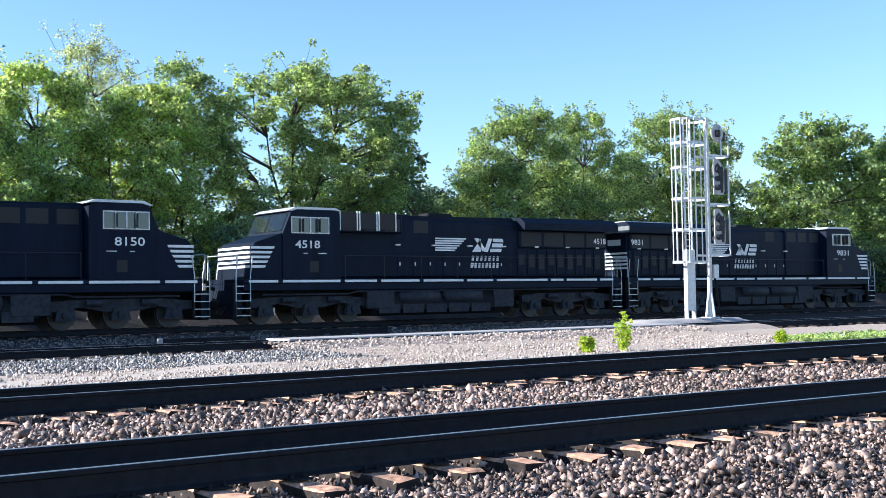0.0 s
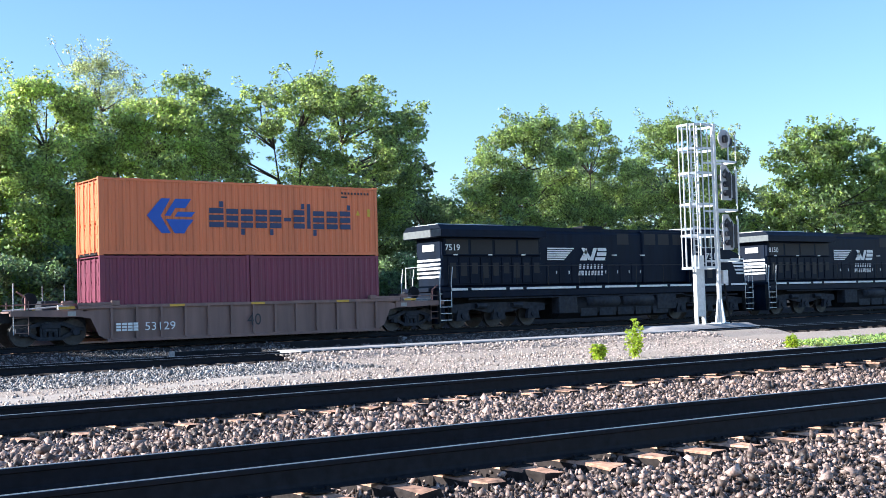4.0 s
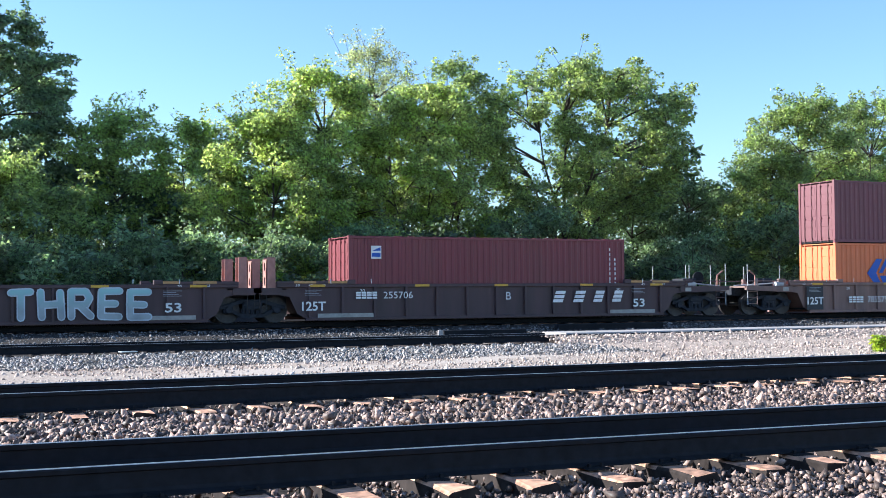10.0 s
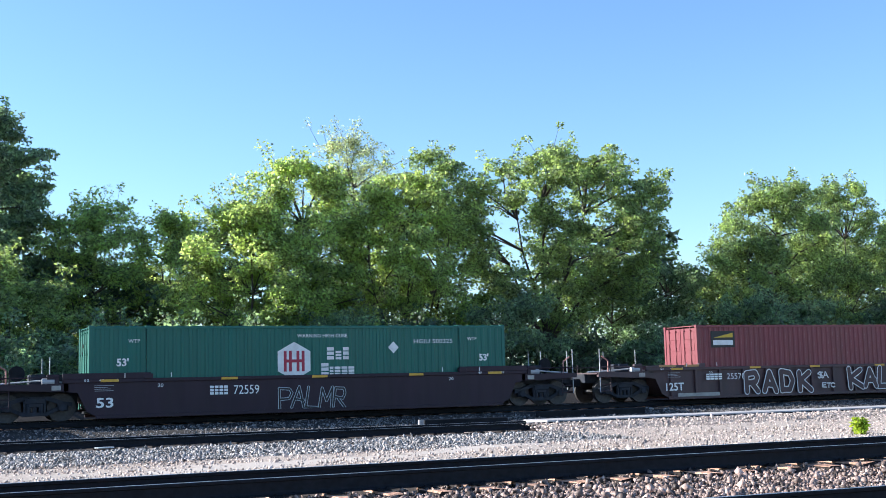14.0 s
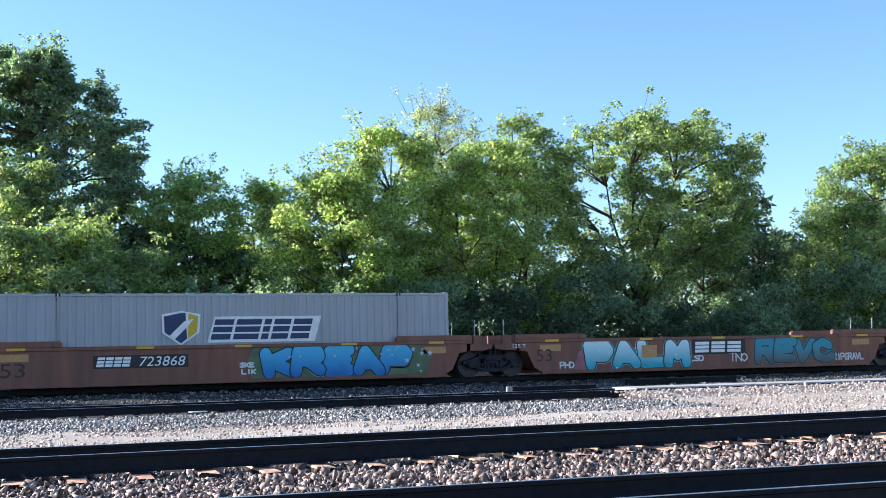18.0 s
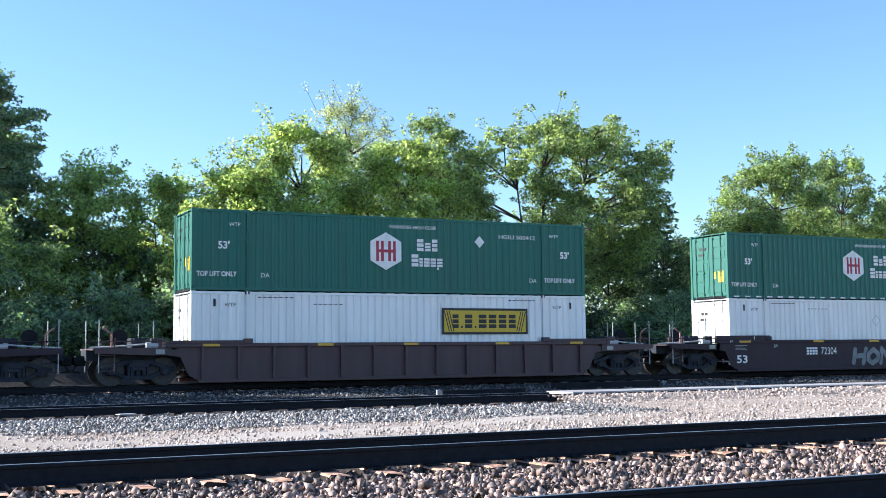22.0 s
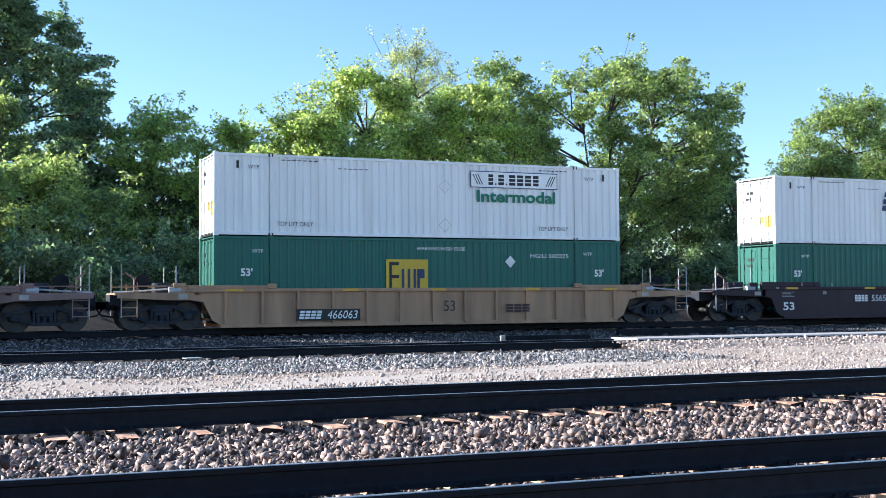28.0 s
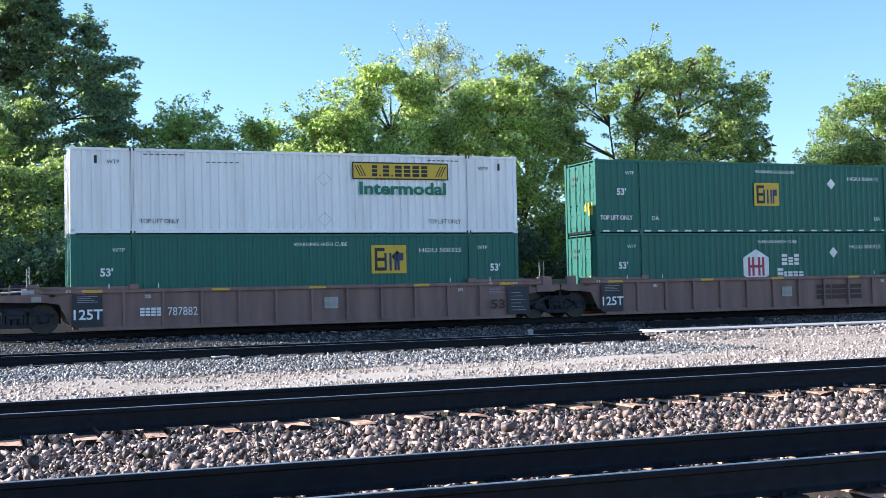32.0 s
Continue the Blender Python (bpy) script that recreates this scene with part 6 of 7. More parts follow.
CAR[6] = well_car("empty dark oxide-red well car with painted letters", C[6], "darkbrown", "ribbed", "joint", "joint", posts=True)
CAR[7] = well_car("dark oxide-red well car with painted tags and a maroon box", C[7], "darkbrown", "ribbed", "own", "joint", posts=True)
CAR[8] = well_car("dark plum smooth-sided well car with a green box", C[8], "plum", "smooth", "own", "own")
CAR[9] = well_car("faded yellow smooth-sided well car with painted letters", C[9], "tan", "smooth", "joint", "own")
CAR[10] = well_car("empty rusty red well car covered in painted letters", C[10], "oxide", "smooth", "joint", "joint")
CAR[11] = well_car("rusty red well car with blue painted letters", C[11], "oxide", "smooth", "own", "joint")
CAR[12] = well_car("dark plum smooth-sided well car with white painted letters", C[12], "plum", "smooth", "own", "own")
CAR[13] = well_car("dark brown ribbed well car with two stacked boxes", C[13], "darkbrown", "ribbed", "own", "own")
CAR[14] = well_car("dark plum smooth-sided well car with two white boxes", C[14], "plum", "smooth", "joint", "own")
CAR[15] = well_car("dark plum smooth-sided middle well car with two white boxes", C[15], "plum", "smooth", "joint", "joint")
CAR[16] = well_car("dark plum smooth-sided well car with a white and a green box", C[16], "plum", "smooth", "own", "joint")
CAR[17] = well_car("faded yellow ribbed well car with a white and a green box", C[17], "tan", "ribbed", "own", "own")
CAR[18] = well_car("brown ribbed well car with two white boxes", C[18], "brown", "ribbed", "joint", "own")
CAR[19] = well_car("brown ribbed middle well car with two green boxes", C[19], "brown", "ribbed", "joint", "joint")
CAR[20] = well_car("brown ribbed last well car with a white and a green box", C[20], "brown", "ribbed", "own", "joint")

for k in (1, 2, 3):
    t = container("orange steel shipping container with a blue arrow emblem", 12.192, "orange", C[k], Z2)
    livery_orange(t)
    if k == 3:
        for a, b in ((0.28, 2.12), (0.72, 1.97)):
            part("placard", flat([(a - 0.2, b), (a, b - 0.2), (a + 0.2, b), (a, b + 0.2)]), M["white"], t, "white diamond placard", at=(0, face_y(t) - 0.003, 0))
for dx in (-3.05, 3.05):
    container("short wine-red container under an orange one", 6.058, "violet", C[1] + dx, Z1)
t = container("wine-red container under an orange one", 12.192, "violet", C[2], Z1); words(t, [(0.8, 0, 1), (0.9, 0, 1), (0.25, 0, 1)], 0.62, 0.12, M["white"], (-5.4, face_y(t), 1.75), 0.1); marks_maroon(t)
livery_orange(container("orange container with a blue emblem, lower in the stack", 12.192, "orange", C[3], Z1))
livery_orange(container("orange container with a blue emblem, lower in the stack", 12.192, "orange", C[4], Z1))
marks_maroon(container("plain purple-brown container on top of an orange one", 12.192, "purple", C[4], Z2))
t = container("maroon container with a small blue and white label", 12.192, "maroon", C[5], Z1); marks_maroon(t); label_plate(t, -5.2, 2.02, 0.42, 0.5, "white", "logoblue")
t = container("maroon container with a black and yellow label", 12.192, "maroon", C[7], Z1); marks_maroon(t); label_plate(t, -5.35, 1.9, 1.3, 0.72, "black", "gold")


def box53(label, paint, k, level):
    return container(label, 16.154, paint, C[k], (Z1, Z2)[level])


t = box53("green long container with a white hexagon emblem", "green", 8, 0); livery_green(t, "low"); emblem_hex(t)
t = box53("white long container with a gold nameplate", "white", 9, 0); livery_hunt(t, "gold"); livery_box53(t, toplift=False)
t = box53("grey long container with a slanted blue name", "grey", 11, 0); shield(t); word_slanted(t, -0.93, 1.24, 0.72, back=True)
t = box53("green long container with a white hexagon emblem", "green", 12, 1); livery_green(t, ""); emblem_hex(t); dashes(t)
t = box53("white long container with a yellow nameplate", "white", 12, 0); livery_hunt(t, "yellow"); livery_box53(t)
t = box53("green long container with a white hexagon emblem", "green", 13, 1); livery_green(t, ""); emblem_hex(t)
t = box53("white long container with a gold nameplate", "white", 13, 0); livery_hunt(t, "gold"); livery_box53(t, toplift=False)
t = box53("white long container with a yellow nameplate", "white", 14, 1); livery_hunt(t, "yellow"); livery_box53(t)
t = box53("white long container with an outlined nameplate", "white", 14, 0); livery_hunt(t, "clear"); livery_box53(t)
t = box53("white long container with scraped rust marks", "white", 15, 1); livery_hunt(t, "half"); livery_box53(t); rust_marks(t)
t = box53("white long container with a half yellow nameplate", "white", 15, 0); livery_hunt(t, "half"); livery_box53(t)
t = box53("white long container with a slanted blue name", "white", 16, 1); word_slanted(t, -2.27, 1.52, 0.82); livery_box53(t, toplift=False); fit_text("word", "INTERMODAL", -0.82, 2.16, 0.93, 1.17, PAINT["navy"], t, face_y(t) - 0.003); dashes(t)
t = box53("green long container with a yellow emblem", "green", 16, 0); livery_green(t, "low"); emblem_square(t, -0.7, 1.16, 0.86)
t = box53("white long container with an outlined nameplate", "white", 17, 1); livery_hunt(t, "clear"); livery_box53(t)
t = box53("green long container with a yellow striped emblem", "green", 17, 0); livery_green(t, "low"); emblem_square(t, -1.79, 0.85, 1.26)
t = box53("white long container with an outlined nameplate", "white", 18, 1); livery_hunt(t, "clear"); livery_box53(t); rust_marks(t)
t = box53("white long container with a slanted blue name", "white", 18, 0); word_slanted(t, -2.13, 1.35, 0.88); livery_box53(t, toplift=False)
t = box53("green long container with a yellow emblem", "green", 19, 1); livery_green(t, ""); emblem_square(t, -0.69, 1.1, 0.95); dashes(t)
t = box53("green long container with a white hexagon emblem", "green", 19, 0); livery_green(t, "low"); emblem_hex(t, -0.7, 1.5)
t = box53("white long container with a yellow nameplate", "white", 20, 1); livery_hunt(t, "yellow"); livery_box53(t)
t = box53("green long container with a yellow emblem", "green", 20, 0); livery_green(t, "low"); emblem_square(t, 2.26, 1.45, 1.02)

for k in CAR:
    CAR[k]["ribbed"] = k in (1, 2, 3, 4, 5, 6, 7, 13, 17, 18, 19, 20)
for k in (2, 3, 4, 18, 19, 20):
    load_marks(k)
for k in (5, 6, 7):
    load_marks(k, dark=False)
for k in (14, 15, 16, 12, 8):
    load_marks(k, "53", "", dark=False)
car_marks(1, "53129", -5.6, -3.3, 0.45, 0.75)
fit_text("stencil", "40", -0.3, 0.3, 0.5, 0.95, PAINT["ink"], CAR[1], -1.5)
car_marks(2, "785579", 3.7, 5.5, 0.5, 0.78)
car_marks(4, "785579", -5.6, -3.3, 0.5, 0.78)
car_marks(18, "787882", 2.6, 4.5, 0.5, 0.78)
car_marks(20, "787882", -5.9, -4.0, 0.5, 0.78)
for k in (5, 6, 7):
    car_marks(k, "255706", -5.9, -3.6, 0.86, 1.12)
    fit_text("stencil", {5: "B", 6: "C", 7: "A"}[k], 0.4, 0.62, 0.78, 1.08, PAINT["seal"], CAR[k], -1.5)
words(CAR[5], [(1.0, 0, 1), (1.0, 0, 1), (0.9, 0, 1), (0.9, 0, 1)], 0.46, 1.05, PAINT["seal"], (2.5, -1.5, 0.65), 0.35)
spray(CAR[6], "THREE", 1.05, 5.9, 0.18, 1.3, "fade_silver", "silver", 0.062, wild=0.5, lap=-0.04)
spray(CAR[7], "RADK", -3.9, 0.02, 0.16, 1.28, "car", "white", 0.075, wild=0.8, lap=-0.03)
spray(CAR[7], "SA", 0.32, 0.92, 0.78, 1.1, "white", "white", 0.015, wild=0.6)
spray(CAR[7], "ETC", 0.55, 1.3, 0.35, 0.6, "white", "white", 0.012, wild=0.8)
spray(CAR[7], "KALP", 2.1, 5.75, 0.2, 1.32, "car", "white", 0.07, wild=1.3)
car_marks(8, "72559", -3.9, -2.1, 0.78, 1.1)
spray(CAR[8], "PALMR", -1.36, 1.25, 0.16, 1.0, "dark", "silver", 0.03, shear=0.2, wild=1.2)
car_marks(9, "723863", -4.99, -1.78, 0.72, 1.08, plate=True)
fit_text("stencil", "53", -8.15, -7.55, 0.45, 0.95, SPRAY["faded"], CAR[9], -1.43)
spray(CAR[9], "REVC", -0.8, 5.2, 0.14, 1.36, "palegrey", "teal", 0.11, halo="silver", wild=1.3, lap=0.1)
spray(CAR[10], "PALM", -5.9, -1.15, 0.12, 1.38, "fade_aqua", "dark", 0.13, halo="aqua", wild=0.9, lap=0.08)
dots(CAR[10], -6.1, -1.0, 0.2, 1.3, 10, 0.05, "white", 3)
part("emblem_plate", flat([(-1.04, 0.68), (1.53, 0.68), (1.53, 1.28), (-1.04, 1.28)]), PAINT["black"], CAR[10], "black name panel", at=(0, -1.432, 0))
words(CAR[10], [(1.5, 0, 1), (1.5, 0, 1), (1.5, 0, 1)], 0.44, 0.25, PAINT["seal"], (-0.92, -1.437, 0.76), 0.1)
spray(CAR[10], "REVC", 2.06, 5.9, 0.15, 1.36, "fade_teal", "dark", 0.11, halo="teal", wild=1.4, lap=0.1)
spray(CAR[10], "RIPGRAVL", 5.95, 7.55, 0.3, 0.62, "white", "white", 0.02)
spray(CAR[10], "PHD", -7.06, -6.43, 0.25, 0.52, "white", "white", 0.02)
spray(CAR[10], "LSD", -1.2, -0.5, 0.4, 0.66, "white", "white", 0.02)
spray(CAR[11], "SKE", 0.08, 0.6, 0.58, 0.78, "white", "white", 0.02)
spray(CAR[11], "LIK", 0.14, 0.66, 0.34, 0.54, "white", "white", 0.02)
fit_text("stencil", "125 T", -9.05, -8.5, 1.1, 1.24, PAINT["seal"], CAR[10], -1.43)
fit_text("stencil", "53", -8.05, -7.4, 0.55, 1.02, SPRAY["faded"], CAR[10], -1.43)
part("spray_cloud", flat([(-6.5, 0.2), (-6.2, 0.9), (-5.7, 1.15), (-5.3, 0.5), (-5.6, 0.16)]), SPRAY["pink"], CAR[10], "pink sprayed patch", at=(0, -1.423, 0))
part("spray_cloud", flat([(-1.4, 0.5), (-1.5, 1.25), (-1.08, 1.2), (-1.07, 0.6)]), SPRAY["pink"], CAR[10], "pink sprayed patch", at=(0, -1.423, 0))
part("amber_plate", flat([(-3.4, 0.6), (-2.7, 0.6), (-2.7, 1.1), (-3.4, 1.1)]), M["amber"], CAR[10], "amber plate over the painted letters", at=(0, -1.445, 0))
for k in (9, 10, 11):
    for c in (-7.9, 7.0):
        part("amber_plate", flat([(c, 0.95), (c + 0.9, 0.95), (c + 0.9, 1.2), (c, 1.2)]), M["amber"], CAR[k], "amber reflector plate", at=(0, -1.424, 0))
spray(CAR[10], "TNO", 0.75, 1.6, 0.34, 0.72, "white", "white", 0.02)
car_marks(11, "723868", -4.83, -1.82, 0.72, 1.05, plate=True, slant=0.2)
fit_text("stencil", "53", -7.9, -7.1, 0.42, 0.9, SPRAY["faded"], CAR[11], -1.43)
part("spray_cloud", flat([(0.5, 0.2), (7.1, 0.2), (7.3, 0.8), (6.9, 1.3), (0.6, 1.32), (0.3, 0.7)]), SPRAY["olive"], CAR[11], "olive sprayed background", at=(0, -1.424, 0))
spray(CAR[11], "KREAP", 0.95, 6.5, 0.14, 1.38, "fade_blue", "dark", 0.13, halo="aqua", wild=1.2, lap=0.1)
dots(CAR[11], 1.0, 6.4, 0.9, 1.3, 14, 0.05, "silver", 4)
dots(CAR[11], 6.3, 7.3, 0.3, 1.2, 7, 0.09, "silver", 5)
car_marks(12, "72304", -3.87, -2.09, 0.76, 1.08)
spray(CAR[12], "HONUR", -1.1, 3.0, 0.18, 1.12, "fadedsilver", "dark", 0.09, shear=0.1, wild=1.1)
for k, ch in ((14, "A"), (15, "C"), (16, "B")):
    car_marks(k, "55650", -4.0, -2.05, 0.78, 1.06)
    fit_text("stencil", ch, -0.95, -0.7, 0.78, 1.04, PAINT["seal"], CAR[k], -1.43)
spray(CAR[16], "OTHO", 1.4, 3.3, 0.62, 1.3, "dark", "silver", 0.05, tilt=0.03, wild=1.2)
car_marks(17, "466063", -5.12, -2.95, 0.33, 0.62, plate=True, slant=0.2)
fit_text("stencil", "53", 0.4, 0.85, 0.55, 0.95, PAINT["ink"], CAR[17], -1.5)
words(CAR[17], [(1, 0, 1), (1, 0, 1), (1, 0, 1)], 0.3, 0.15, SPRAY["faded"], (2.95, -1.5, 0.5))
words(CAR[19], [(1.2, 0, 1), (1.2, 0, 1), (1.2, 0, 1)], 0.6, 0.15, SPRAY["faded"], (2.2, -1.426, 0.45))

# ---- signal by the siding ----
SY = 34.4


def signal_mast():
    t = thing("signal_mast", "grey steel railway signal mast with a caged ladder", "railway signal", at=pose(0, SY, -0.1))
    W = M["galv"]
    lx, px = 39.05, 40.35
    part("ladder_base", Mesh().box(lx - 0.22, lx + 0.22, -0.09, 0.09, 0.35, 3.0, 0.01).box(lx - 0.26, lx - 0.2, -0.1, 0.1, 0, 3.0).box(lx + 0.2, lx + 0.26, -0.1, 0.1, 0, 3.0), W, t, "pale ladder guard")
    for s in (-0.21, 0.21):
        part("ladder_rail", Mesh().box(lx + s - 0.03, lx + s + 0.03, -0.03, 0.03, 2.9, 8.7), W, t)
    for k in range(20):
        part("ladder_rung", Mesh().tube((lx - 0.2, 0, 3.15 + k * 0.28), (lx + 0.2, 0, 3.15 + k * 0.28), 0.02, 6), W, t)
    hoops = (2.45, 3.85, 5.2, 6.55, 7.62, 8.65)
    cx, n = lx + 0.07, 16
    ring = [(cx + 0.82 * math.cos(2 * math.pi * k / n), -0.7 * math.sin(2 * math.pi * k / n)) for k in range(n)]
    for z in hoops:
        # one closed flat band
        vs = [(cx + (q[0] - cx) * f, q[1] * f, z + dz) for q in ring for f, dz in ((1, -0.05), (1, 0.05), (0.97, 0.05), (0.97, -0.05))]
        fs = [(4 * k + j, 4 * ((k + 1) % n) + j, 4 * ((k + 1) % n) + (j + 1) % 4, 4 * k + (j + 1) % 4) for k in range(n) for j in range(4)]
        part("cage_hoop", Mesh().add(vs, fs), W, t)
    for q in ring[0:9] + ring[9::3]:
        part("cage_bar", Mesh().tube((q[0], q[1], hoops[0] - 0.05), (q[0], q[1], hoops[-1] + 0.05), 0.026, 6), W, t)
    part("pole", Mesh().tube((px, 0, 0), (px, 0, 8.85), 0.115, 14, 0.095), W, t, smooth=False)
    part("pole_foot", Mesh().box(px - 0.3, px + 0.3, -0.3, 0.3, -0.05, 0.05, 0.01).prism([(px - 0.28, 0.05), (px + 0.28, 0.05), (px + 0.12, 1.1), (px - 0.12, 1.1)], -0.03, 0.03).prism([(-0.28, 0.05), (0.28, 0.05), (0.12, 1.1), (-0.12, 1.1)], px - 0.03, px + 0.03, "x"), W, t)
    part("cable_conduit", Mesh().path([(px + 0.2, -0.1, 0.0), (px + 0.6, -0.1, 0.05)], 0.05).path([(px + 0.55, -0.1, 0.02), (px + 0.2, -0.1, 2.0)], 0.05), M["under"], t)
    part("junction_box", Mesh().box(px + 0.1, px + 0.42, -0.2, 0.1, 1.75, 2.35, 0.02), W, t)
    for z in (2.72, 4.95, 7.1):
        b = part("bracket", Mesh().box(lx + 0.9, px + 1.0, -0.45, -0.38, z, z + 0.09).box(lx + 0.9, px + 1.0, 0.3, 0.37, z, z + 0.09).box(px + 0.93, px + 1.0, -0.45, 0.37, z, z + 0.09), W, t)
        part("bracket_post", Mesh().tube((px + 0.97, -0.4, z), (px + 0.97, -0.4, z + 1.9 if z < 7 else z + 1.35), 0.03, 6), W, b)
    # the heads: grey plates seen from behind, black hoods beyond
    for z in (4.0, 6.2):
        o = [(px + 0.14, z - 0.75), (px + 0.78, z - 0.75), (px + 0.86, z - 0.6), (px + 0.86, z + 0.42), (px + 0.5, z + 0.82), (px + 0.2, z + 0.82), (px + 0.14, z + 0.7)]
        hd = part("signal_plate", Mesh().prism(o, -0.24, -0.2), M["plate"], t, "grey backing plate")
        part("trim", Mesh().prism([(px + 0.24, z + 0.5), (px + 0.42, z + 0.66), (px + 0.8, z + 0.3), (px + 0.74, z - 0.66), (px + 0.6, z - 0.66), (px + 0.58, z + 0.0)], -0.27, -0.24), M["blackm"], hd)
        for k in range(3):
            part("lamp_case", Mesh().tube((px + 0.36, -0.42, z + 0.36 - k * 0.4), (px + 0.36, -0.24, z + 0.36 - k * 0.4), 0.13, 12), M["truck"], hd)
            part("hood", Mesh().tube((px + 0.6, -0.2, z + 0.4 - k * 0.42), (px + 0.95, 0.4, z + 0.36 - k * 0.42), 0.17, 12), M["blackm"], hd)
        part("head_shade", Mesh().prism([(px + 0.86, z + 0.42), (px + 1.16, z + 0.36), (px + 1.16, z - 0.66), (px + 0.9, z - 0.7)], -0.2, 0.3), M["blackm"], hd)
        part("grab_rail", Mesh().tube((px + 0.92, -0.4, z - 1.0), (px + 0.92, -0.4, z + 0.75), 0.03, 6), W, hd)
    d = part("signal_disc", Mesh().tube((px + 0.46, -0.24, 8.2), (px + 0.46, -0.19, 8.2), 0.40, 24), M["plate"], t, "round grey backing plate")
    part("lamp_case", Mesh().box(px + 0.28, px + 0.48, -0.45, -0.22, 8.0, 8.32, 0.04), M["blackm"], d)
    part("disc_post", Mesh().tube((px + 0.6, -0.3, 7.2), (px + 0.6, -0.3, 8.5), 0.035, 8), W, d)
    part("hood", Mesh().prism([(px + 0.78, 8.3), (px + 1.1, 8.27), (px + 1.06, 7.95), (px + 0.78, 7.82)], -0.15, 0.25), M["blackm"], d)
    # its mound of pale stone
    m = Mesh()
    nx, ny = 26, 8
    vs = []
    for j in range(ny + 1):
        for i in range(nx + 1):
            x, y = 34.6 + 9.0 * i / nx, SY - 0.95 + 2.6 * j / ny
            e = min(i, nx - i) / 5.0
            h = min(1, e) * min(1, min(j, ny - j) / 1.6)
            vs.append((x, y, -0.46 + 0.36 * h + 0.03 * noise.noise(Vector((x * 2, y * 2, 5)))))
    m.add(vs, [(j * (nx + 1) + i, j * (nx + 1) + i + 1, (j + 1) * (nx + 1) + i + 1, (j + 1) * (nx + 1) + i) for j in range(ny) for i in range(nx)])
    tagged(part("stone_mound", m, M["concrete"], smooth=True), "low pale stone mound under the signal mast", "mound", kind="structure")


signal_mast()


# ---- lineside clutter and weeds ----
def beam(label, x0, x1, y, z, w, h, turn, mat, name="timber"):
    l = x1 - x0
    m = Mesh().box(-l / 2, l / 2, -w / 2, w / 2, 0, h, 0.015)
    tagged(part(name, m, mat, at=pose((x0 + x1) / 2, y, z, 0, 0, turn)), label, name.replace("_", " "))


beam("long dark creosoted timber beside the siding", 15.8, 18.9, 36.7, -0.47, 0.26, 0.24, -3, M["under"])
beam("long dark creosoted timber beyond the siding", 21.2, 26.0, 38.6, -0.40, 0.28, 0.26, 2, M["under"])
beam("short pale broken concrete block", 18.5, 18.95, 33.75, -0.47, 0.4, 0.22, 20, M["concrete"], "concrete_block")
beam("pale stake at the end of a timber", 15.55, 15.72, 36.6, -0.47, 0.10, 0.26, 0, M["concrete"], "stake")
beam("grey weathered plank lying by the siding", 4.6, 6.4, 35.2, -0.46, 0.2, 0.07, 68, M["tie"], "plank")
beam("small pale piece of board on the ballast", 4.2, 4.65, 31.2, -0.44, 0.25, 0.03, 15, M["galv"], "board")
tagged(part("crossing_edge", Mesh().box(17.8, 36.0, 31.8, 33.35, -0.5, -0.215, 0.02), M["concrete"]), "pale concrete panel filling the siding track", "panel", kind="structure")
fill = Mesh().prism(BANK + [(31.62, -0.6), (30.3, -0.6)], 17.4, 40.0, "x")
tagged(part("gravel_bank", fill, M["ground"]), "pale gravel banked up against the siding rail", "gravel", kind="structure")


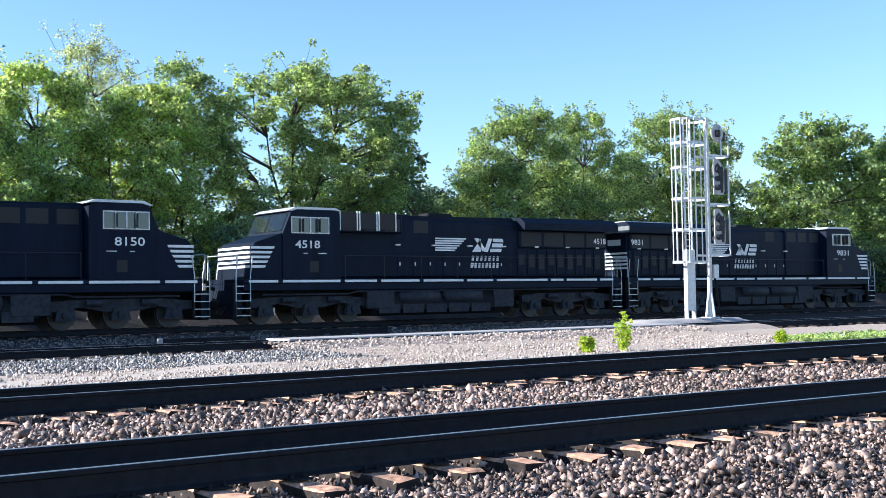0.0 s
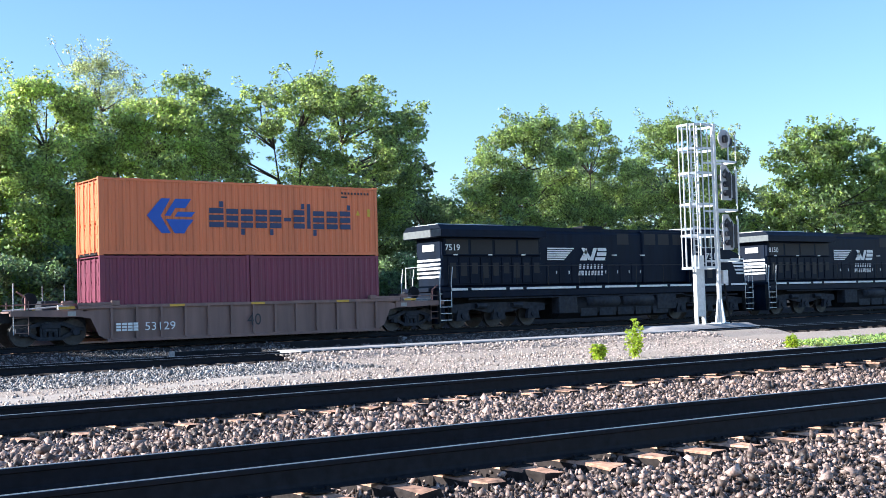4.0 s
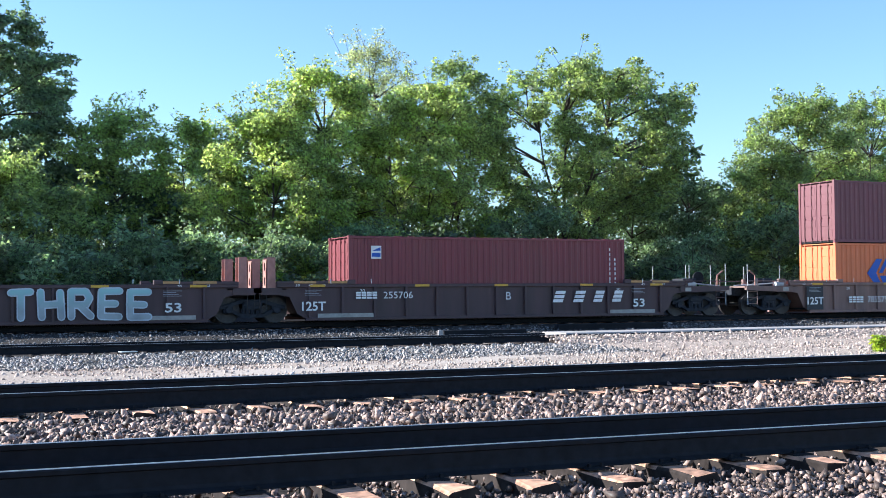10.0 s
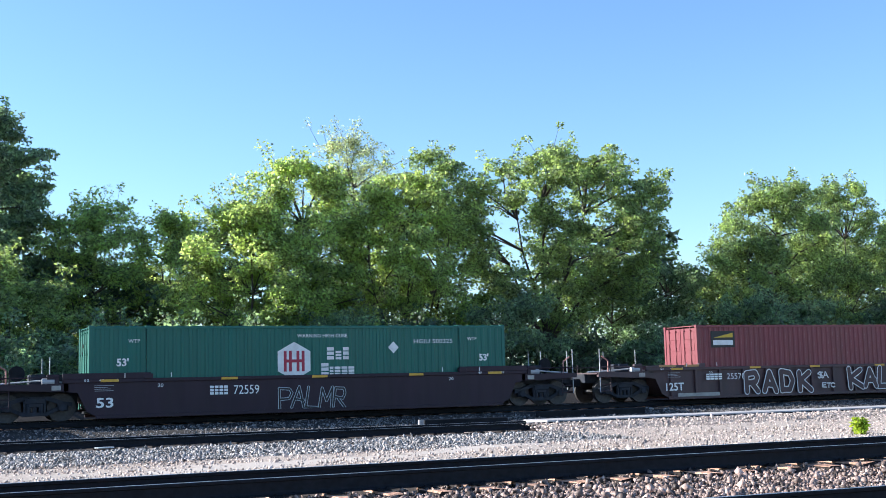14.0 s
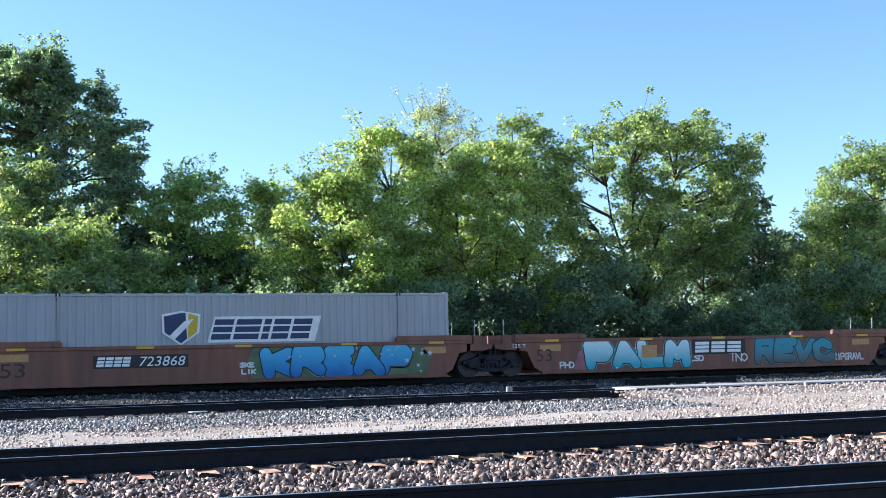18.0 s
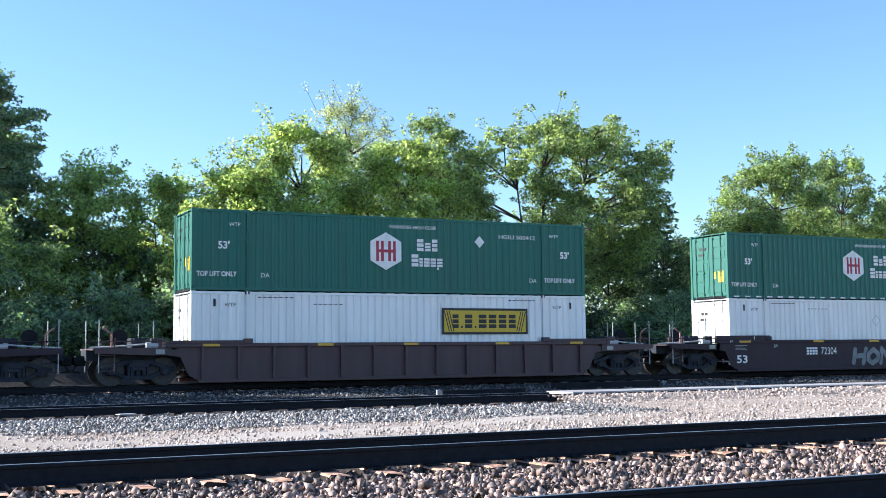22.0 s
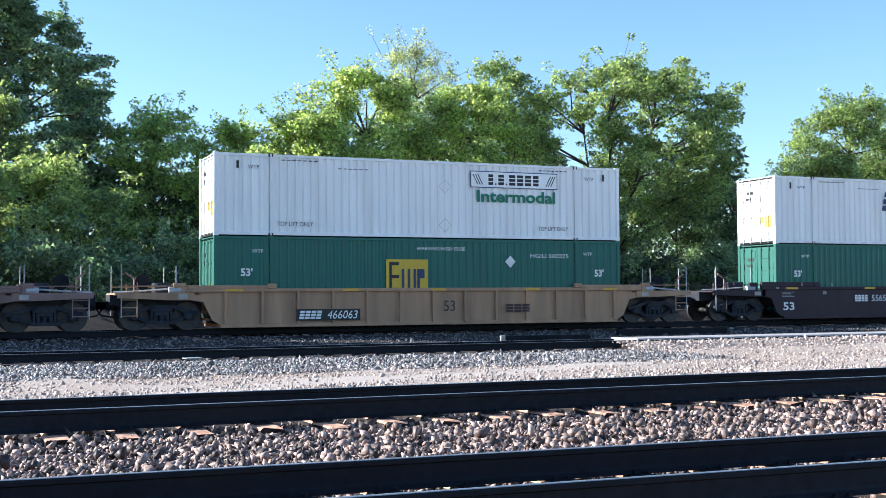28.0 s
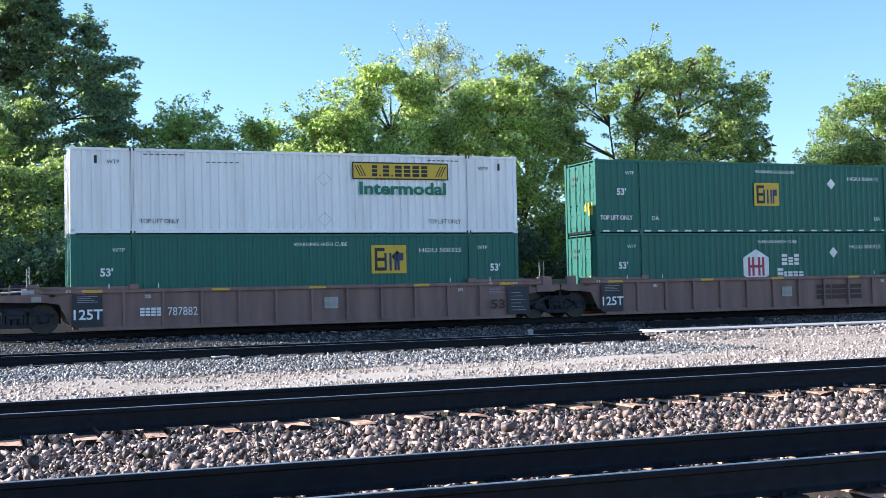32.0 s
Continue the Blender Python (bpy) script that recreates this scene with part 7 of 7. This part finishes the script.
def weed(x, y, h, spread, seed, label):
    r = random.Random(seed)
    t = thing("weed", label, "weed", "weeds in the gravel", at=pose(x, y, ground_z(y)))
    C, S = [], []
    for k in range(7):
        a, l = r.uniform(0, 6.28), r.uniform(0.5, 1.0)
        tip = Vector((math.cos(a) * spread * 0.5 * r.random(), math.sin(a) * spread * 0.4 * r.random(), h * l))
        part("stem", Mesh().tube((0, 0, 0), tip, 0.008, 5, 0.004), LEAF["lime"], t)
        for q in range(6):
            p = tip * (0.25 + 0.75 * q / 5)
            C.append(tuple(p)), S.append(tuple(k * (1.25 - 0.16 * q) for k in (0.14, 0.12, 0.10)))
    part("leaf_mass", leaf_cloud(np.array(C), np.array(S), np.full(len(C), 14), 0.085, seed), LEAF["lime"], t, "bright yellow-green leaves")


weed(23.0, 22.7, 1.05, 0.75, 1, "bright yellow-green leafy weed in the gravel")
weed(22.0, 23.0, 0.42, 0.5, 2, "small yellow-green weed in the gravel")
weed(29.6, 22.5, 0.42, 0.6, 3, "small yellow-green weed in the gravel")


def grass_strip():
    r = np.random.default_rng(4)
    C = np.stack([r.uniform(30.5, 46, 260), r.uniform(21.4, 24.0, 260), np.full(260, -0.48)], 1)
    ob = part("grass", leaf_cloud(C, np.tile([(0.35, 0.3, 0.10)], (260, 1)), np.full(260, 70), 0.11, 5, 0.0), LEAF["light"])
    tagged(ob, "low green grass strip in the gravel", "grass", kind="stuff")


grass_strip()
TRAIN = [(0.0, 0.0), (1.0, 13.77), (2.0, 27.29), (5.0, 67.89), (6.0, 81.44), (7.0, 95.48), (8.0, 109.94), (9.0, 123.63), (10.0, 138.05), (11.0, 151.78), (12.0, 165.54), (13.0, 179.33), (13.5, 186.46), (15.5, 214.76), (16.0, 221.94), (17.0, 236.52), (18.0, 250.57), (19.0, 264.66), (20.0, 279.05), (21.0, 292.85), (22.0, 307.27), (23.0, 321.07), (24.0, 335.58), (24.5, 342.69), (26.5, 371.06), (27.0, 378.17), (28.0, 392.04), (29.0, 406.55), (30.0, 420.35), (31.0, 434.56), (32.0, 448.79)]


# ---- movement ----
def motions():
    """The train's way along its track, and the wheels that roll with it."""
    for ob, x, z in MOVING:
        walk(ob, [(t, pose(x + s, YD, z)) for t, s in TRAIN])
    steps = [0.05 * k for k in range(641)]
    way = np.interp(steps, [t for t, s in TRAIN], [s for t, s in TRAIN])
    for radius in (0.475, 0.525):
        turned = [math.degrees(s / radius) for s in way]
        for ob, x, r in WHEELS:
            if r == radius:
                walk(ob, [(t, pose(x, 0, r, 0, a, 0)) for t, a in zip(steps, turned)])


motions()
